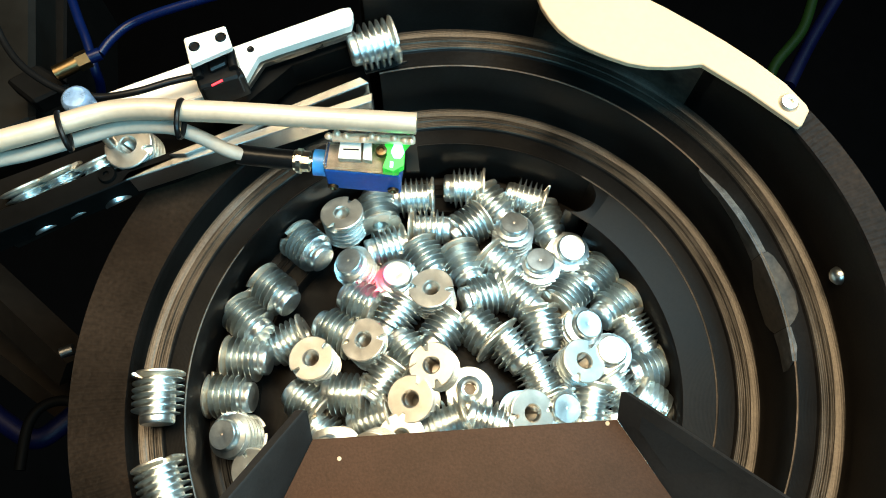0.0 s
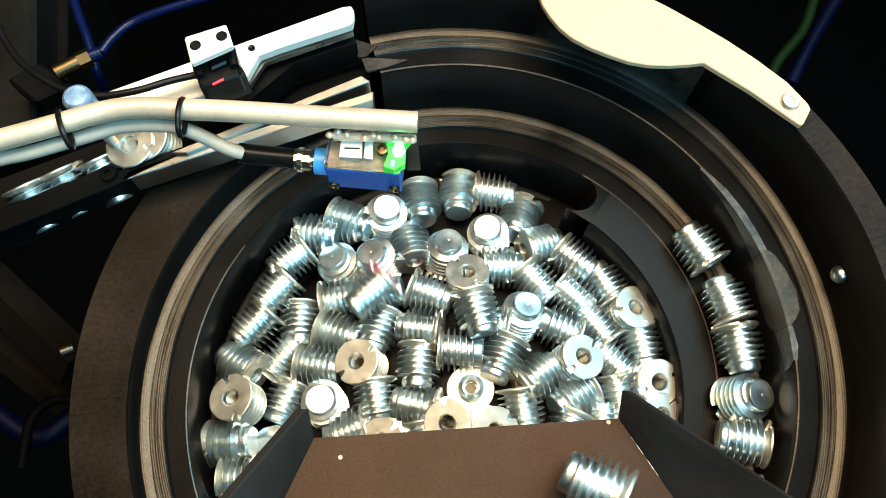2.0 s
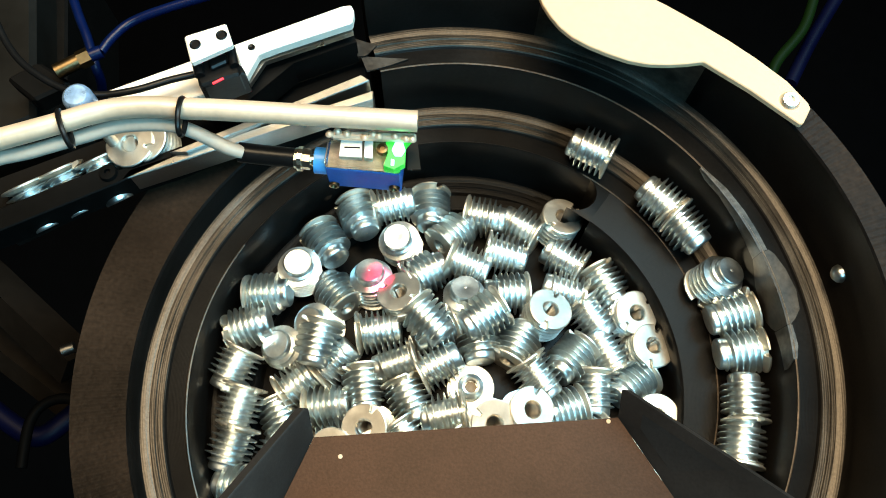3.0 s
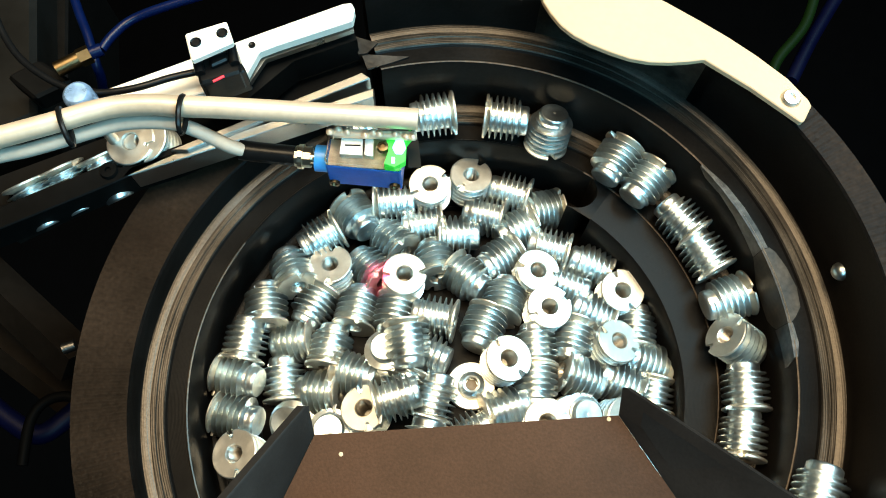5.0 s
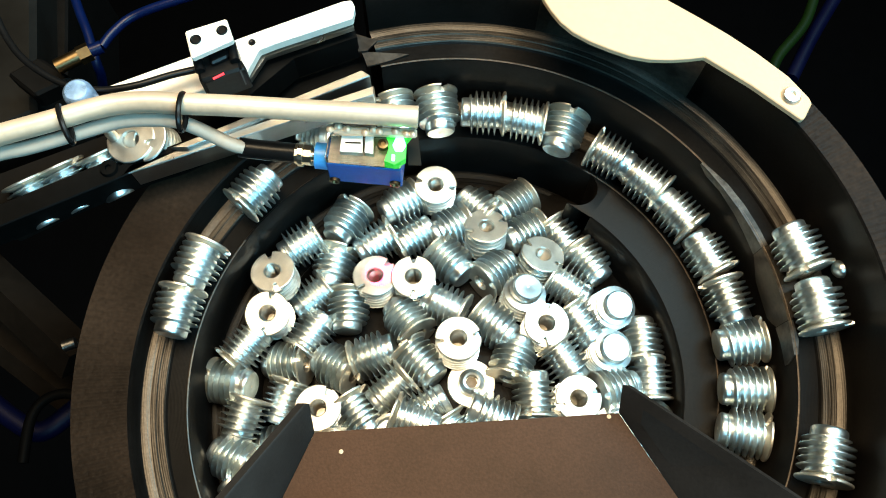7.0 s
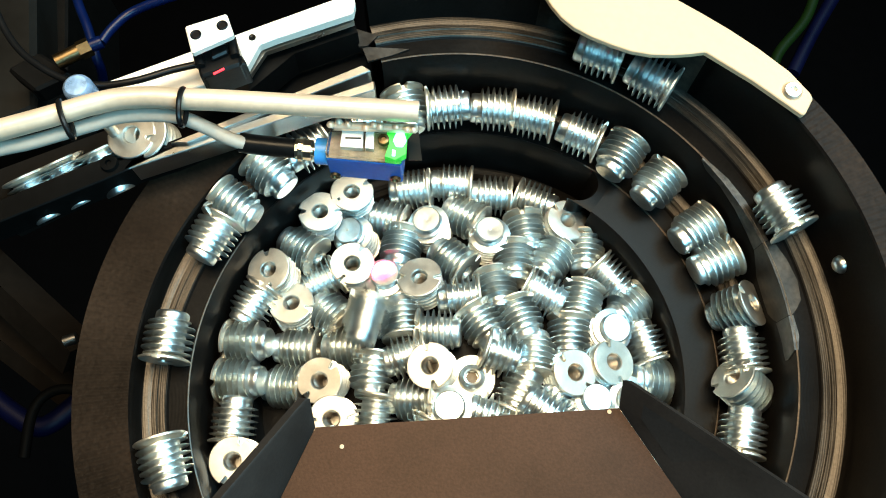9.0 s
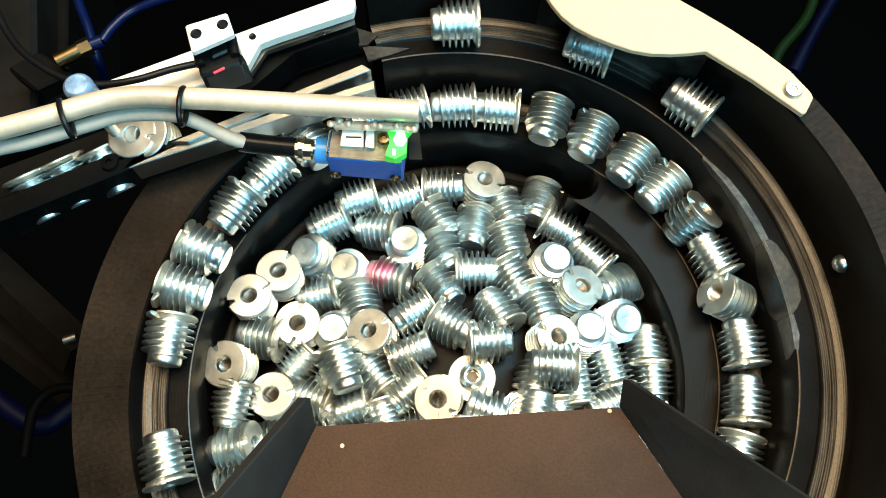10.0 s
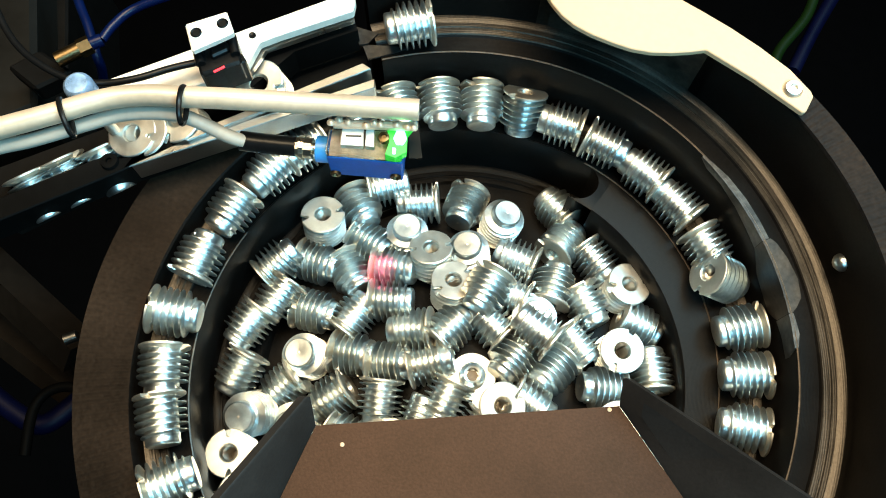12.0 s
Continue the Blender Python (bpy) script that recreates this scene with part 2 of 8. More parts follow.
def build_bowl():
    bowl = thing("vibratory_bowl", "black spiral feeder bowl with turned bare-metal track rings", "feeder bowl")
    angles = [START + (EXIT - START) * k / 386 for k in range(387)]
    # floor of the pool
    part("pool_floor", lathe([(0.0001, POOL_MID_Z), (0.02, pool_z(0.02)), (0.045, pool_z(0.045)), (POOL_EDGE_R, POOL_EDGE_Z), (0.094, POOL_EDGE_Z - 0.0005), (0.094, -0.02), (0.0001, -0.02)], 96), BOWL_BLACK, bowl, smooth=True)
    # inner lip of the first lap: a step out of the pool, then a broad flat ledge
    rows = []
    for a in angles:
        if a > LEDGE_A - 8:
            break
        k = min(1, max(0, (a + 100) / 60))
        k = k * k * (3 - 2 * k)
        edge = lip_r(a) * (1 - k) + POOL_EDGE_R * k
        edge = min(edge, lip_r(a) - 0.0002)
        rows.append([at(edge - 0.0012, a, POOL_EDGE_Z - 0.002), at(edge - 0.0008, a, track_z(a) - 0.001), at(edge, a, track_z(a)), at(lip_r(a), a, track_z(a))])
    part("pool_wall", strip(rows), BOWL_BLACK, bowl, smooth=True)
    channel, ring, wall = [], [], []
    for a in angles:
        r, z = lip_r(a), track_z(a)
        channel.append([at(r, a, z), at(r + 0.0004, a, z - 0.0007), at(r + 0.0062, a, z - 0.001), at(r + 0.0068, a, z - 0.0004)])
        ring.append([at(r + 0.0068, a, z - 0.0004), at(r + 0.0072, a, z), at(r + 0.0088, a, z), at(r + 0.0091, a, z - 0.0003), at(r + 0.0096, a, z - 0.0003),
                     at(r + 0.0099, a, z), at(r + 0.0112, a, z), at(r + 0.0115, a, z - 0.0003), at(r + 0.0120, a, z - 0.0003), at(r + 0.0124, a, z), at(r + 0.0145, a, z)])
        up = a + 360
        if up <= EXIT:
            top, out = track_z(up), lip_r(up)
            wall.append([at(r + 0.0145, a, z), at(r + 0.0148, a, top - 0.0008), at(r + 0.0154 - 0.0002, a, top), at(out, a, top)])
        else:
            top = rim_z(a)
            wall.append([at(r + 0.0145, a, z), at(r + 0.0155, a, top - 0.0006), at(r + 0.0161, a, top), at(RIM_R, a, top)])
    part("track_channel", strip(channel), BOWL_BLACK, bowl, smooth=True)
    # thin raised strip; its colour carries the lip's highlight
    edge = [(q, [at(lip_r(q) - 0.0005, q, track_z(q) + 0.0001), at(lip_r(q) - 0.0001, q, track_z(q) + 0.0003), at(lip_r(q) + 0.0003, q, track_z(q) - 0.0001)]) for q in angles]
    part("lip_edge", strip([w for q, w in edge if -75 < q < 66]), LIP_HIGHLIGHT, bowl, "rounded edge strip of the lower track, painted as its highlight", smooth=True)
    part("lip_edge", strip([w for q, w in edge if 150 < q]), LIP_HIGHLIGHT, bowl, "rounded edge strip of the upper track, painted as its highlight", smooth=True)
    part("track_start", strip([w for a, w in zip(angles, ring) if a < -70]), BOWL_BLACK, bowl, smooth=True)
    part("track_ring", strip([w for a, w in zip(angles, ring) if a > -72.5]), RING, bowl, "turned bare-metal ring of the track", smooth=True)
    # rounded end of the ledge where the track leaves the pool
    cap, shelf = [], []
    z = track_z(LEDGE_A)
    for k in range(17):
        q = math.pi * k / 16
        r, a = 0.0806 + 0.0074 * math.cos(q), LEDGE_A - 0.2 - 5.5 * math.sin(q)
        cap.append([at(r, a, POOL_EDGE_Z - 0.002), at(r, a, z - 0.0006), at(r, a - 0.3 * math.sin(q), z)])
        shelf.append([at(r, a - 0.3 * math.sin(q), z), at(r, LEDGE_A - 8, track_z(LEDGE_A - 8))])
    part("ledge_end", strip(cap), BOWL_BLACK, bowl, smooth=True)
    part("ledge_corner", strip(shelf), BOWL_BLACK, bowl, smooth=True)
    part("track_wall", strip([w for a, w in zip(angles, wall) if a + 360 <= EXIT]), BOWL_BLACK, bowl, smooth=True)
    outer = [w for a, w in zip(angles, wall) if a + 360 > EXIT]
    walls = [(a, w[:3]) for a, w in zip(angles, wall) if a + 360 > EXIT]
    for low, high, mat, note in ((0, 414, BOWL_BLACK, ""), (412, 442, POCKET_BROWN, "brown pocket face under the plate"), (440, 480, BOWL_BLACK, "")):
        part("outer_wall", strip([w for a, w in walls if low <= a <= high]), mat, bowl, note, smooth=True)
    rim = []
    for w, a in zip(outer, [a for a in angles if a + 360 > EXIT]):
        rim.append([w[2], w[3] - Vector((0, 0, 0.0)), at(RIM_R, a, w[3].z - 0.0008), at(RIM_R + 0.0005, a, -0.03)])
    part("rim", strip(rim), RIM, bowl, "machined top of the outer wall")
    return bowl


bowl = build_bowl()

# ---- threaded inserts ----


def build_insert():
    insert = thing("threaded_insert", "bright zinc-plated threaded insert with a slotted flange", "threaded insert", group="threaded inserts in the bowl")
    # slim core with one sharp coarse ridge wound round it
    bm = lathe([(0.0050, 0.0062), (0.0050, -0.0056), (0.0048, -0.0060)], 32)
    for cap in [f for f in bm.faces if len(f.verts) > 4]:
        bm.faces.remove(cap)
    steps, pitch, low, high = 32, 0.00196, -0.0054, 0.0060
    count = int(steps * (high - low) / pitch)
    rings = []
    for k in range(count + 1):
        q, z = 2 * math.pi * k / steps, low + pitch * k / steps
        grown = min(1, 0.15 + k / (1.1 * steps)) * min(1, 0.3 + (count - k) / (0.4 * steps))
        crest = 0.0050 + 0.0024 * grown
        rings.append([bm.verts.new((r * math.cos(q), r * math.sin(q), z + dz)) for r, dz in ((0.0048, -0.00062), (crest, -0.00010), (crest, 0.00010), (0.0048, 0.00056))])
    for one, two in zip(rings, rings[1:]):
        for j in range(3):
            bm.faces.new((one[j], two[j], two[j + 1], one[j + 1]))
    bm.faces.new(rings[0])
    bm.faces.new(rings[-1][::-1])
    part("thread", bm, ZINC_COOL_LIT, insert, smooth=True, sharp=34)
    tip = part("pilot_tip", lathe([(0.0001, -0.00755), (0.0005, -0.0076), (0.0045, -0.0076), (0.0049, -0.0072), (0.0050, -0.0066), (0.0050, -0.0054), (0.0048, -0.0052)], 32), ZINC_COOL_LIT, insert, "smooth closed pilot end", smooth=True)
    part("centre_mark", lathe([(0.0001, -0.00766), (0.0003, -0.00765), (0.0005, -0.0076)], 10), ZINC_WARM_LIT, tip, smooth=True)
    # thin flange with two opposite slots, and the threaded bore
    bm = bmesh.new()
    steps = 72
    rings = [[], [], [], [], [], [], []]
    for k in range(steps):
        c, s = math.cos(2 * math.pi * (k - 1) / steps), math.sin(2 * math.pi * (k - 1) / steps)
        r = 0.0051 if k % 36 in (0, 1, 2) else 0.0076
        for ring, (radius, z) in zip(rings, ((0.0027, 0.0070), (0.0030, 0.0074), (r - 0.0003, 0.0074), (r, 0.0072), (r, 0.0067), (min(r, 0.0070), 0.0064), (0.0049, 0.0056))):
            ring.append(bm.verts.new((radius * c, radius * s, z)))
    for one, two in zip(rings, rings[1:]):
        for k in range(steps):
            n = (k + 1) % steps
            bm.faces.new((one[k], two[k], two[n], one[n]))
    bmesh.ops.recalc_face_normals(bm, faces=bm.faces[:])
    part("flange", bm, ZINC_WARM_LIT, insert, "slotted flat flange")
    bore = [(0.0027, 0.0070)]
    for k in range(10):
        bore += [(0.0023, 0.0066 - k * 0.0010), (0.0028, 0.0061 - k * 0.0010)]
    bm = bmesh.new()
    rings = [[bm.verts.new((r * math.cos(2 * math.pi * k / 24), r * math.sin(2 * math.pi * k / 24), z - 0.0010 * k / 24 * (j > 0))) for k in range(24)] for j, (r, z) in enumerate(bore)]
    for one, two in zip(rings, rings[1:]):
        for k in range(24):
            bm.faces.new((one[k], two[k], two[(k + 1) % 24], one[(k + 1) % 24]))
    bm.faces.new(rings[-1])
    part("bore", bm, BORE_SHADED, insert, "threaded bore", smooth=True, sharp=25)
    for piece in list(insert.children) + list(tip.children):
        piece.data.transform(Matrix.Scale(1.07, 4))
    return insert


first_insert = build_insert()

# ---- worn places and screws of the bowl ----


def build_bowl_details():
    def wall_patch(name, mat, rows, label):
        """A worn place on the wall's face and over its upper edge: angle, lower and upper height, reach over the edge."""
        part(name, strip([[at(lip_r(q) + 0.0143, q, low), at(lip_r(q) + 0.0142, q, (low + high) / 2), at(lip_r(q) + 0.0144, q, high + 0.0002), at(max(reach, lip_r(q) + 0.0150), q, high + 0.0003)] for q, low, high, reach in rows]), mat, bowl, label, smooth=True)

    wall_patch("worn_pocket", POCKET_WORN, [(44, 0.0425, 0.0431, 0.1024), (42, 0.0399, 0.0430, 0.1028), (38, 0.0398, 0.0427, 0.1036), (33, 0.0382, 0.0423, 0.1037), (28.4, 0.0361, 0.0419, 0.1035), (24.7, 0.0347, 0.0416, 0.1032)], "milled pocket worn to bare metal")
    wall_patch("worn_hollow", POCKET_BROWN, [(24.6, 0.0347, 0.0415, 0.1037), (23.5, 0.0330, 0.0415, 0.1048), (20.3, 0.0280, 0.0412, 0.1060), (16.4, 0.0265, 0.0409, 0.1066), (13, 0.0265, 0.0406, 0.1056), (11.5, 0.0290, 0.0405, 0.1033), (10.6, 0.0315, 0.0404, 0.1014)], "brown rounded hollow")
    wall_patch("worn_tail", POCKET_WORN, [(10.5, 0.0306, 0.0404, 0.1018), (8.3, 0.0315, 0.0403, 0.1020), (6.8, 0.0319, 0.0401, 0.1022), (4.3, 0.0321, 0.0399, 0.1012), (3.1, 0.0325, 0.0345, 0.0998)], "worn bare-metal tail of the hollow")
    part("worn_patch", slab([(-0.0459, 0.1111), (-0.0379, 0.1088), (-0.0411, 0.1046), (-0.0441, 0.1040)], 0.0484, 0.0492), WORN, bowl)
    part("worn_patch", slab([(-0.0431, 0.1047), (-0.0268, 0.1046), (-0.0332, 0.1016), (-0.0407, 0.0990)], 0.0474, 0.0482), WORN, bowl)
    ring = Vector((0.1115, 0.0326, 0.0515))
    inward = -Vector((ring.x, ring.y, 0)).normalized()
    screw = part("wall_screw", lathe([(0.0001, 0.0022), (0.0016, 0.0020), (0.0026, 0.0010), (0.0029, 0.0), (0.0029, -0.0012)], 24), ZINC_COOL_LIT, bowl, "domed zinc screw in the bowl wall", smooth=True)
    screw.matrix_basis = Matrix.Translation(ring) @ inward.to_track_quat("Z", "Y").to_matrix().to_4x4()
    washer = part("washer", lathe([(0.0001, 0.0042), (0.0082, 0.0042), (0.0085, 0.0039), (0.0085, 0.0018)], 40), ZINC_WARM_LIT, bowl, "plain zinc washer at the bowl's centre", smooth=True)
    bolt = part("centre_bolt", lathe([(0.0022, 0.0052), (0.0023, 0.0084), (0.0030, 0.0086), (0.0044, 0.0078), (0.0048, 0.0062), (0.0048, 0.0040)], 32), ZINC_COOL_LIT, bowl, "button-head bolt at the bowl's centre", smooth=True)
    part("hex_socket", lathe([(0.0001, 0.0056), (0.0022, 0.0057)], 6), SOCKET_BROWN, bolt, "brown hex socket")
    part("drive_base", lathe([(0.11, -0.031), (0.115, -0.06), (0.115, -0.16), (0.0001, -0.16)], 48), DARK_METAL, bowl, smooth=True)


build_bowl_details()

# ---- cream cover plate on the rim ----


def build_cover_plate():
    plate = thing("cover_plate", "cream painted cover plate screwed to the bowl rim", "cover plate")
    z = 0.0745
    outline = [(0.0090, 0.1274), (0.0136, 0.1147), (0.0158, 0.1085), (0.0181, 0.1045), (0.0211, 0.1005), (0.0249, 0.0971), (0.0302, 0.0941), (0.0363, 0.0916), (0.0422, 0.0896), (0.0482, 0.0887), (0.0543, 0.0888), (0.0603, 0.0895), (0.0650, 0.0904),
               (0.0786, 0.0813), (0.0898, 0.0725), (0.0926, 0.0703), (0.0936, 0.0708), (0.0963, 0.0760), (0.0957, 0.0779), (0.0901, 0.0850), (0.0813, 0.0926), (0.0730, 0.0988), (0.0646, 0.1043), (0.0544, 0.1106), (0.0422, 0.1171), (0.0262, 0.1239)]
    part("plate", slab(outline, z, z + 0.0022, 0.0003), CREAM, plate)
    screw = part("plate_screw", lathe([(0.0010, 0.0004), (0.0011, 0.0014), (0.0024, 0.0012), (0.0030, 0.0004), (0.0031, 0.0)], 24), ZINC_WARM_LIT, plate, "pan-head screw", smooth=True)
    screw.matrix_basis = Matrix.Translation((0.0902, 0.0781, 0.0767))
    return plate


build_cover_plate()

# ---- tray that drops the inserts into the pool ----


def build_tray():
    tray = thing("feed_tray", "brown-grey folded steel feed tray reaching over the bowl", "feed tray")
    part("tray_floor", slab([(-0.0433, -0.0268), (0.0365, -0.0181), (0.0512, -0.0391), (0.0710, -0.0672), (-0.0616, -0.0729), (-0.0500, -0.0436)], 0.073, 0.0742), TRAY, tray)
    sheets = ((((-0.0434, -0.0268, 0.0738), (-0.0440, -0.0208, 0.0840)), ((-0.0500, -0.0436, 0.0738), (-0.0580, -0.0448, 0.0980)), ((-0.0616, -0.0729, 0.0738), (-0.0743, -0.0705, 0.1050)), -0.0030),
              (((0.0366, -0.0180, 0.0738), (0.0351, -0.0128, 0.0860)), ((0.0514, -0.0391, 0.0738), (0.0711, -0.0391, 0.0980)), ((0.0711, -0.0672, 0.0738), (0.1060, -0.0628, 0.1050)), 0.0022))
    for *pairs, thick in sheets:
        rows = []
        for foot, head in pairs:
            foot, head = Vector(foot), Vector(head)
            out = Vector((thick, 0, 0))
            rows.append([foot, head, head + Vector((thick * 0.3, 0, 0.0006)), head + out, foot + out])
        bm = strip(rows)
        first = [v for v in list(bm.verts)[:5]]
        bm.faces.new(first)
        bmesh.ops.recalc_face_normals(bm, faces=bm.faces[:])
        part("side_flange", bm, FLANGE_DARK, tray, "dark folded side of the tray", smooth=True, sharp=50)
    for spot in ((-0.0360, -0.0314, 0.0743), (0.0339, -0.0192, 0.0743)):
        chip = part("paint_chip", lathe([(0.0001, 0.0001), (0.0004, 0.0001), (0.0006, 0.0)], 9), CREAM, tray)
        chip.matrix_basis = Matrix.Translation(spot)
    return tray


build_tray()

# ---- outlet rail ----


def build_rail():
    rail = thing("outlet_rail", "white and bare steel outlet rail leaving the bowl", "outlet rail")
    # white cover bar with its stepped bracket
    part("cover_bar", slab([(-0.1202, 0.0765), (-0.1010, 0.0860), (-0.0757, 0.0988), (-0.0485, 0.1122), (-0.0456, 0.1128), (-0.0443, 0.1103), (-0.0447, 0.1059), (-0.0681, 0.0954), (-0.0735, 0.0926), (-0.0767, 0.0834), (-0.0793, 0.0812), (-0.0941, 0.0753), (-0.1158, 0.0734)], 0.062, 0.066, 0.0004), WHITE_ALU, rail, "white rail cover bar")
    part("cover_edge", slab([(-0.0783, 0.0845), (-0.0740, 0.0948), (-0.0453, 0.1079), (-0.0447, 0.1058), (-0.0723, 0.0930), (-0.0767, 0.0834)], 0.0590, 0.0612), STEEL, rail, "bare steel edge")
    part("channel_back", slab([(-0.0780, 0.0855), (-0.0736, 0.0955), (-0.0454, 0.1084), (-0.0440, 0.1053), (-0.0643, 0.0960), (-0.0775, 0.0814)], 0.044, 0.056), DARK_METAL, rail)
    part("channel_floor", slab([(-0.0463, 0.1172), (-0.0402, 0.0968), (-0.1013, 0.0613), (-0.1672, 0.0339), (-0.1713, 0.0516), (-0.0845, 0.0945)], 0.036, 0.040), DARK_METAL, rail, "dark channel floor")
    for a, b, c, d, low, high in (((-0.1018, 0.0634, 0.0520), (-0.0421, 0.0953, 0.0520), (-0.0389, 0.0933, 0.0520), (-0.0963, 0.0637, 0.0520), 0.044, 0.052),
                                  ((-0.1143, 0.0577, 0.0500), (-0.0377, 0.0907, 0.0500), (-0.0375, 0.0873, 0.0500), (-0.1166, 0.0536, 0.0500), 0.040, 0.050)):
        part("guide_strip", slab([Vector(a).xy, Vector(b).xy, Vector(c).xy, Vector(d).xy], low, high, 0.0003), STEEL, rail, "bare steel guide strip")
    part("lower_rail", slab([(-0.0989, 0.0670), (-0.1176, 0.0575), (-0.1219, 0.0589), (-0.1626, 0.0371), (-0.1608, 0.0296), (-0.1180, 0.0523), (-0.0970, 0.0646)], 0.038, 0.050, 0.0004), DARK_METAL, rail, "black lower rail")
    bolt = part("rail_screw", lathe([(0.0009, 0.0002), (0.0010, 0.0012), (0.0026, 0.0011), (0.0030, 0.0)], 20), DARK_METAL, rail, smooth=True)
    bolt.matrix_basis = Matrix.Translation((-0.1207, 0.0559, 0.0502))
    # no hole is cut: a black disc paints its darkness
    hole = part("screw_hole", lathe([(0.0001, 0.0001), (0.0007, 0.0002), (0.0010, 0.0004), (0.0012, 0.0)], 16), BLACK_PLASTIC, rail, "small dark hole in the cover bar", smooth=True)
    hole.matrix_basis = Matrix.Translation((*(-0.076, 0.095), 0.0661))
    return rail


build_rail()


def build_fork_sensor():
    sensor = thing("fork_sensor", "black fork sensor under a white drilled mounting block", "sensor")
    block = part("mounting_block", slab([(-0.0913, 0.0865), (-0.0796, 0.0916), (-0.0765, 0.0844), (-0.0880, 0.0775)], 0.0812, 0.084, 0.0005), WHITE_ALU, sensor, "white drilled mounting block")
    for spot in ((-0.0875, 0.0836, 0.0841), (-0.0802, 0.0872, 0.0841)):
        # black disc on the block in place of the hole's shaded inside
        bore = part("countersunk_hole", lathe([(0.0001, 0.00005), (0.0011, 0.0001), (0.0014, 0.0003), (0.0017, 0.0001)], 20), BLACK_PLASTIC, block)
        bore.matrix_basis = Matrix.Translation(spot)
    body = part("sensor_body", slab([(-0.091, 0.085), (-0.079, 0.09), (-0.075, 0.079), (-0.087, 0.074)], 0.0665, 0.0765, 0.0008), BLACK_PLASTIC, sensor, "black sensor body")
    part("sensor_ridge", slab([(-0.085, 0.083), (-0.08, 0.085), (-0.079, 0.082), (-0.084, 0.079)], 0.0765, 0.0785, 0.0006), BLACK_PLASTIC, body)
    part("sensor_foot", slab([(-0.088, 0.078), (-0.076, 0.083), (-0.074, 0.08), (-0.086, 0.074)], 0.0640, 0.0755, 0.0005), BLACK_PLASTIC, body)
    for head, foot in (((-0.089, 0.083, 0.0775), (-0.087, 0.077, 0.0775)), ((-0.079, 0.087, 0.0775), (-0.077, 0.081, 0.0775))):
        part("sensor_post", tube([head, foot], 0.0015, 14, 2), BLACK_PLASTIC, sensor, smooth=True)
    part("red_led", tube([(-0.083, 0.075, 0.0768), (-0.08, 0.077, 0.0768)], 0.0004, 10, 2), LED_RED, sensor, "glowing red indicator", smooth=True)
    part("sensor_cable", tube([(-0.0906, 0.0807, 0.0720), (-0.0976, 0.0777, 0.0730), (-0.1069, 0.0732, 0.0740), (-0.1168, 0.0711, 0.0740), (-0.1272, 0.0721, 0.0740), (-0.1386, 0.0778, 0.0740), (-0.1470, 0.0852, 0.0740), (-0.1548, 0.0970, 0.0740), (-0.1621, 0.1135, 0.0740)], 0.0011), BLACK_PLASTIC, sensor, "thin black cable", smooth=True)
    return sensor


build_fork_sensor()


def build_cap_screw():
    screw = thing("adjusting_knob", "blue-tinted polished knob beside the outlet rail", "knob", Matrix.Translation((-0.1208, 0.0667, 0.0800)))
    part("knob_head", lathe([(0.0001, 0.0016), (0.0032, 0.0014), (0.0041, 0.0006), (0.0044, -0.0006), (0.0044, -0.0050)], 32), CAP_BLUE, screw, smooth=True)
    part("knob_shank", lathe([(0.0018, -0.0050), (0.0018, -0.0350)], 16), STEEL, screw, smooth=True)


build_cap_screw()

# ---- light sensor on its bent rod ----


def build_rod():
    rod = thing("sensor_rod", "bent stainless holding rod with cable ties", "holding rod")
    part("rod", tube([(-0.0207, 0.0606, 0.0860), (-0.0495, 0.0610, 0.0860), (-0.0752, 0.0614, 0.0860), (-0.0880, 0.0613, 0.0860), (-0.0968, 0.0614, 0.0860), (-0.1055, 0.0604, 0.0860), (-0.1131, 0.0582, 0.0860), (-0.1205, 0.0552, 0.0860), (-0.1366, 0.0491, 0.0860), (-0.1540, 0.0428, 0.0860)], 0.0031, 16), ROD, rod, smooth=True)
    part("bracket", slab([(-0.0457, 0.0590), (-0.0211, 0.0595), (-0.0209, 0.0570), (-0.0455, 0.0568)], 0.0790, 0.0816, 0.0006), ROD, rod, "welded sensor bracket")
    part("end_plate", slab([(-0.0242, 0.0642), (-0.0211, 0.0628), (-0.0196, 0.0532), (-0.0236, 0.0530)], 0.0692, 0.0700), GREY_METAL, rod)
    random.seed(9)
    for k in range(9):
        bead = part("weld_bead", lathe([(0.0001, 0.0010), (0.0008, 0.0007), (0.0012, 0.0)], 10), ROD, rod, smooth=True)
        bead.matrix_basis = Matrix.Translation(Vector((-0.0458, 0.0582, 0.0818)).lerp(Vector((-0.0215, 0.0583, 0.0818)), (k + random.uniform(-0.4, 0.4)) / 8) + Vector((0, random.uniform(-0.0014, 0.0006), 0)))
    for a, b in ((((-0.1212, 0.0581, 0.0868)), ((-0.1161, 0.0475, 0.0868))), (((-0.0872, 0.0638, 0.0868)), ((-0.0867, 0.0528, 0.0868)))):
        a, b = Vector(a), Vector(b)
        mid = (a + b) / 2
        half = (b - a).length / 2
        across = (b - a).normalized()
        loop = [mid + across * half * math.cos(q) + Vector((0, 0, 0.0036)) * math.sin(q) for q in [2 * math.pi * k / 20 for k in range(21)]]
        part("cable_tie", tube(loop, 0.0008, 8, 2), BLACK_PLASTIC, rod, "black cable tie", smooth=True)
    return rod


build_rod()


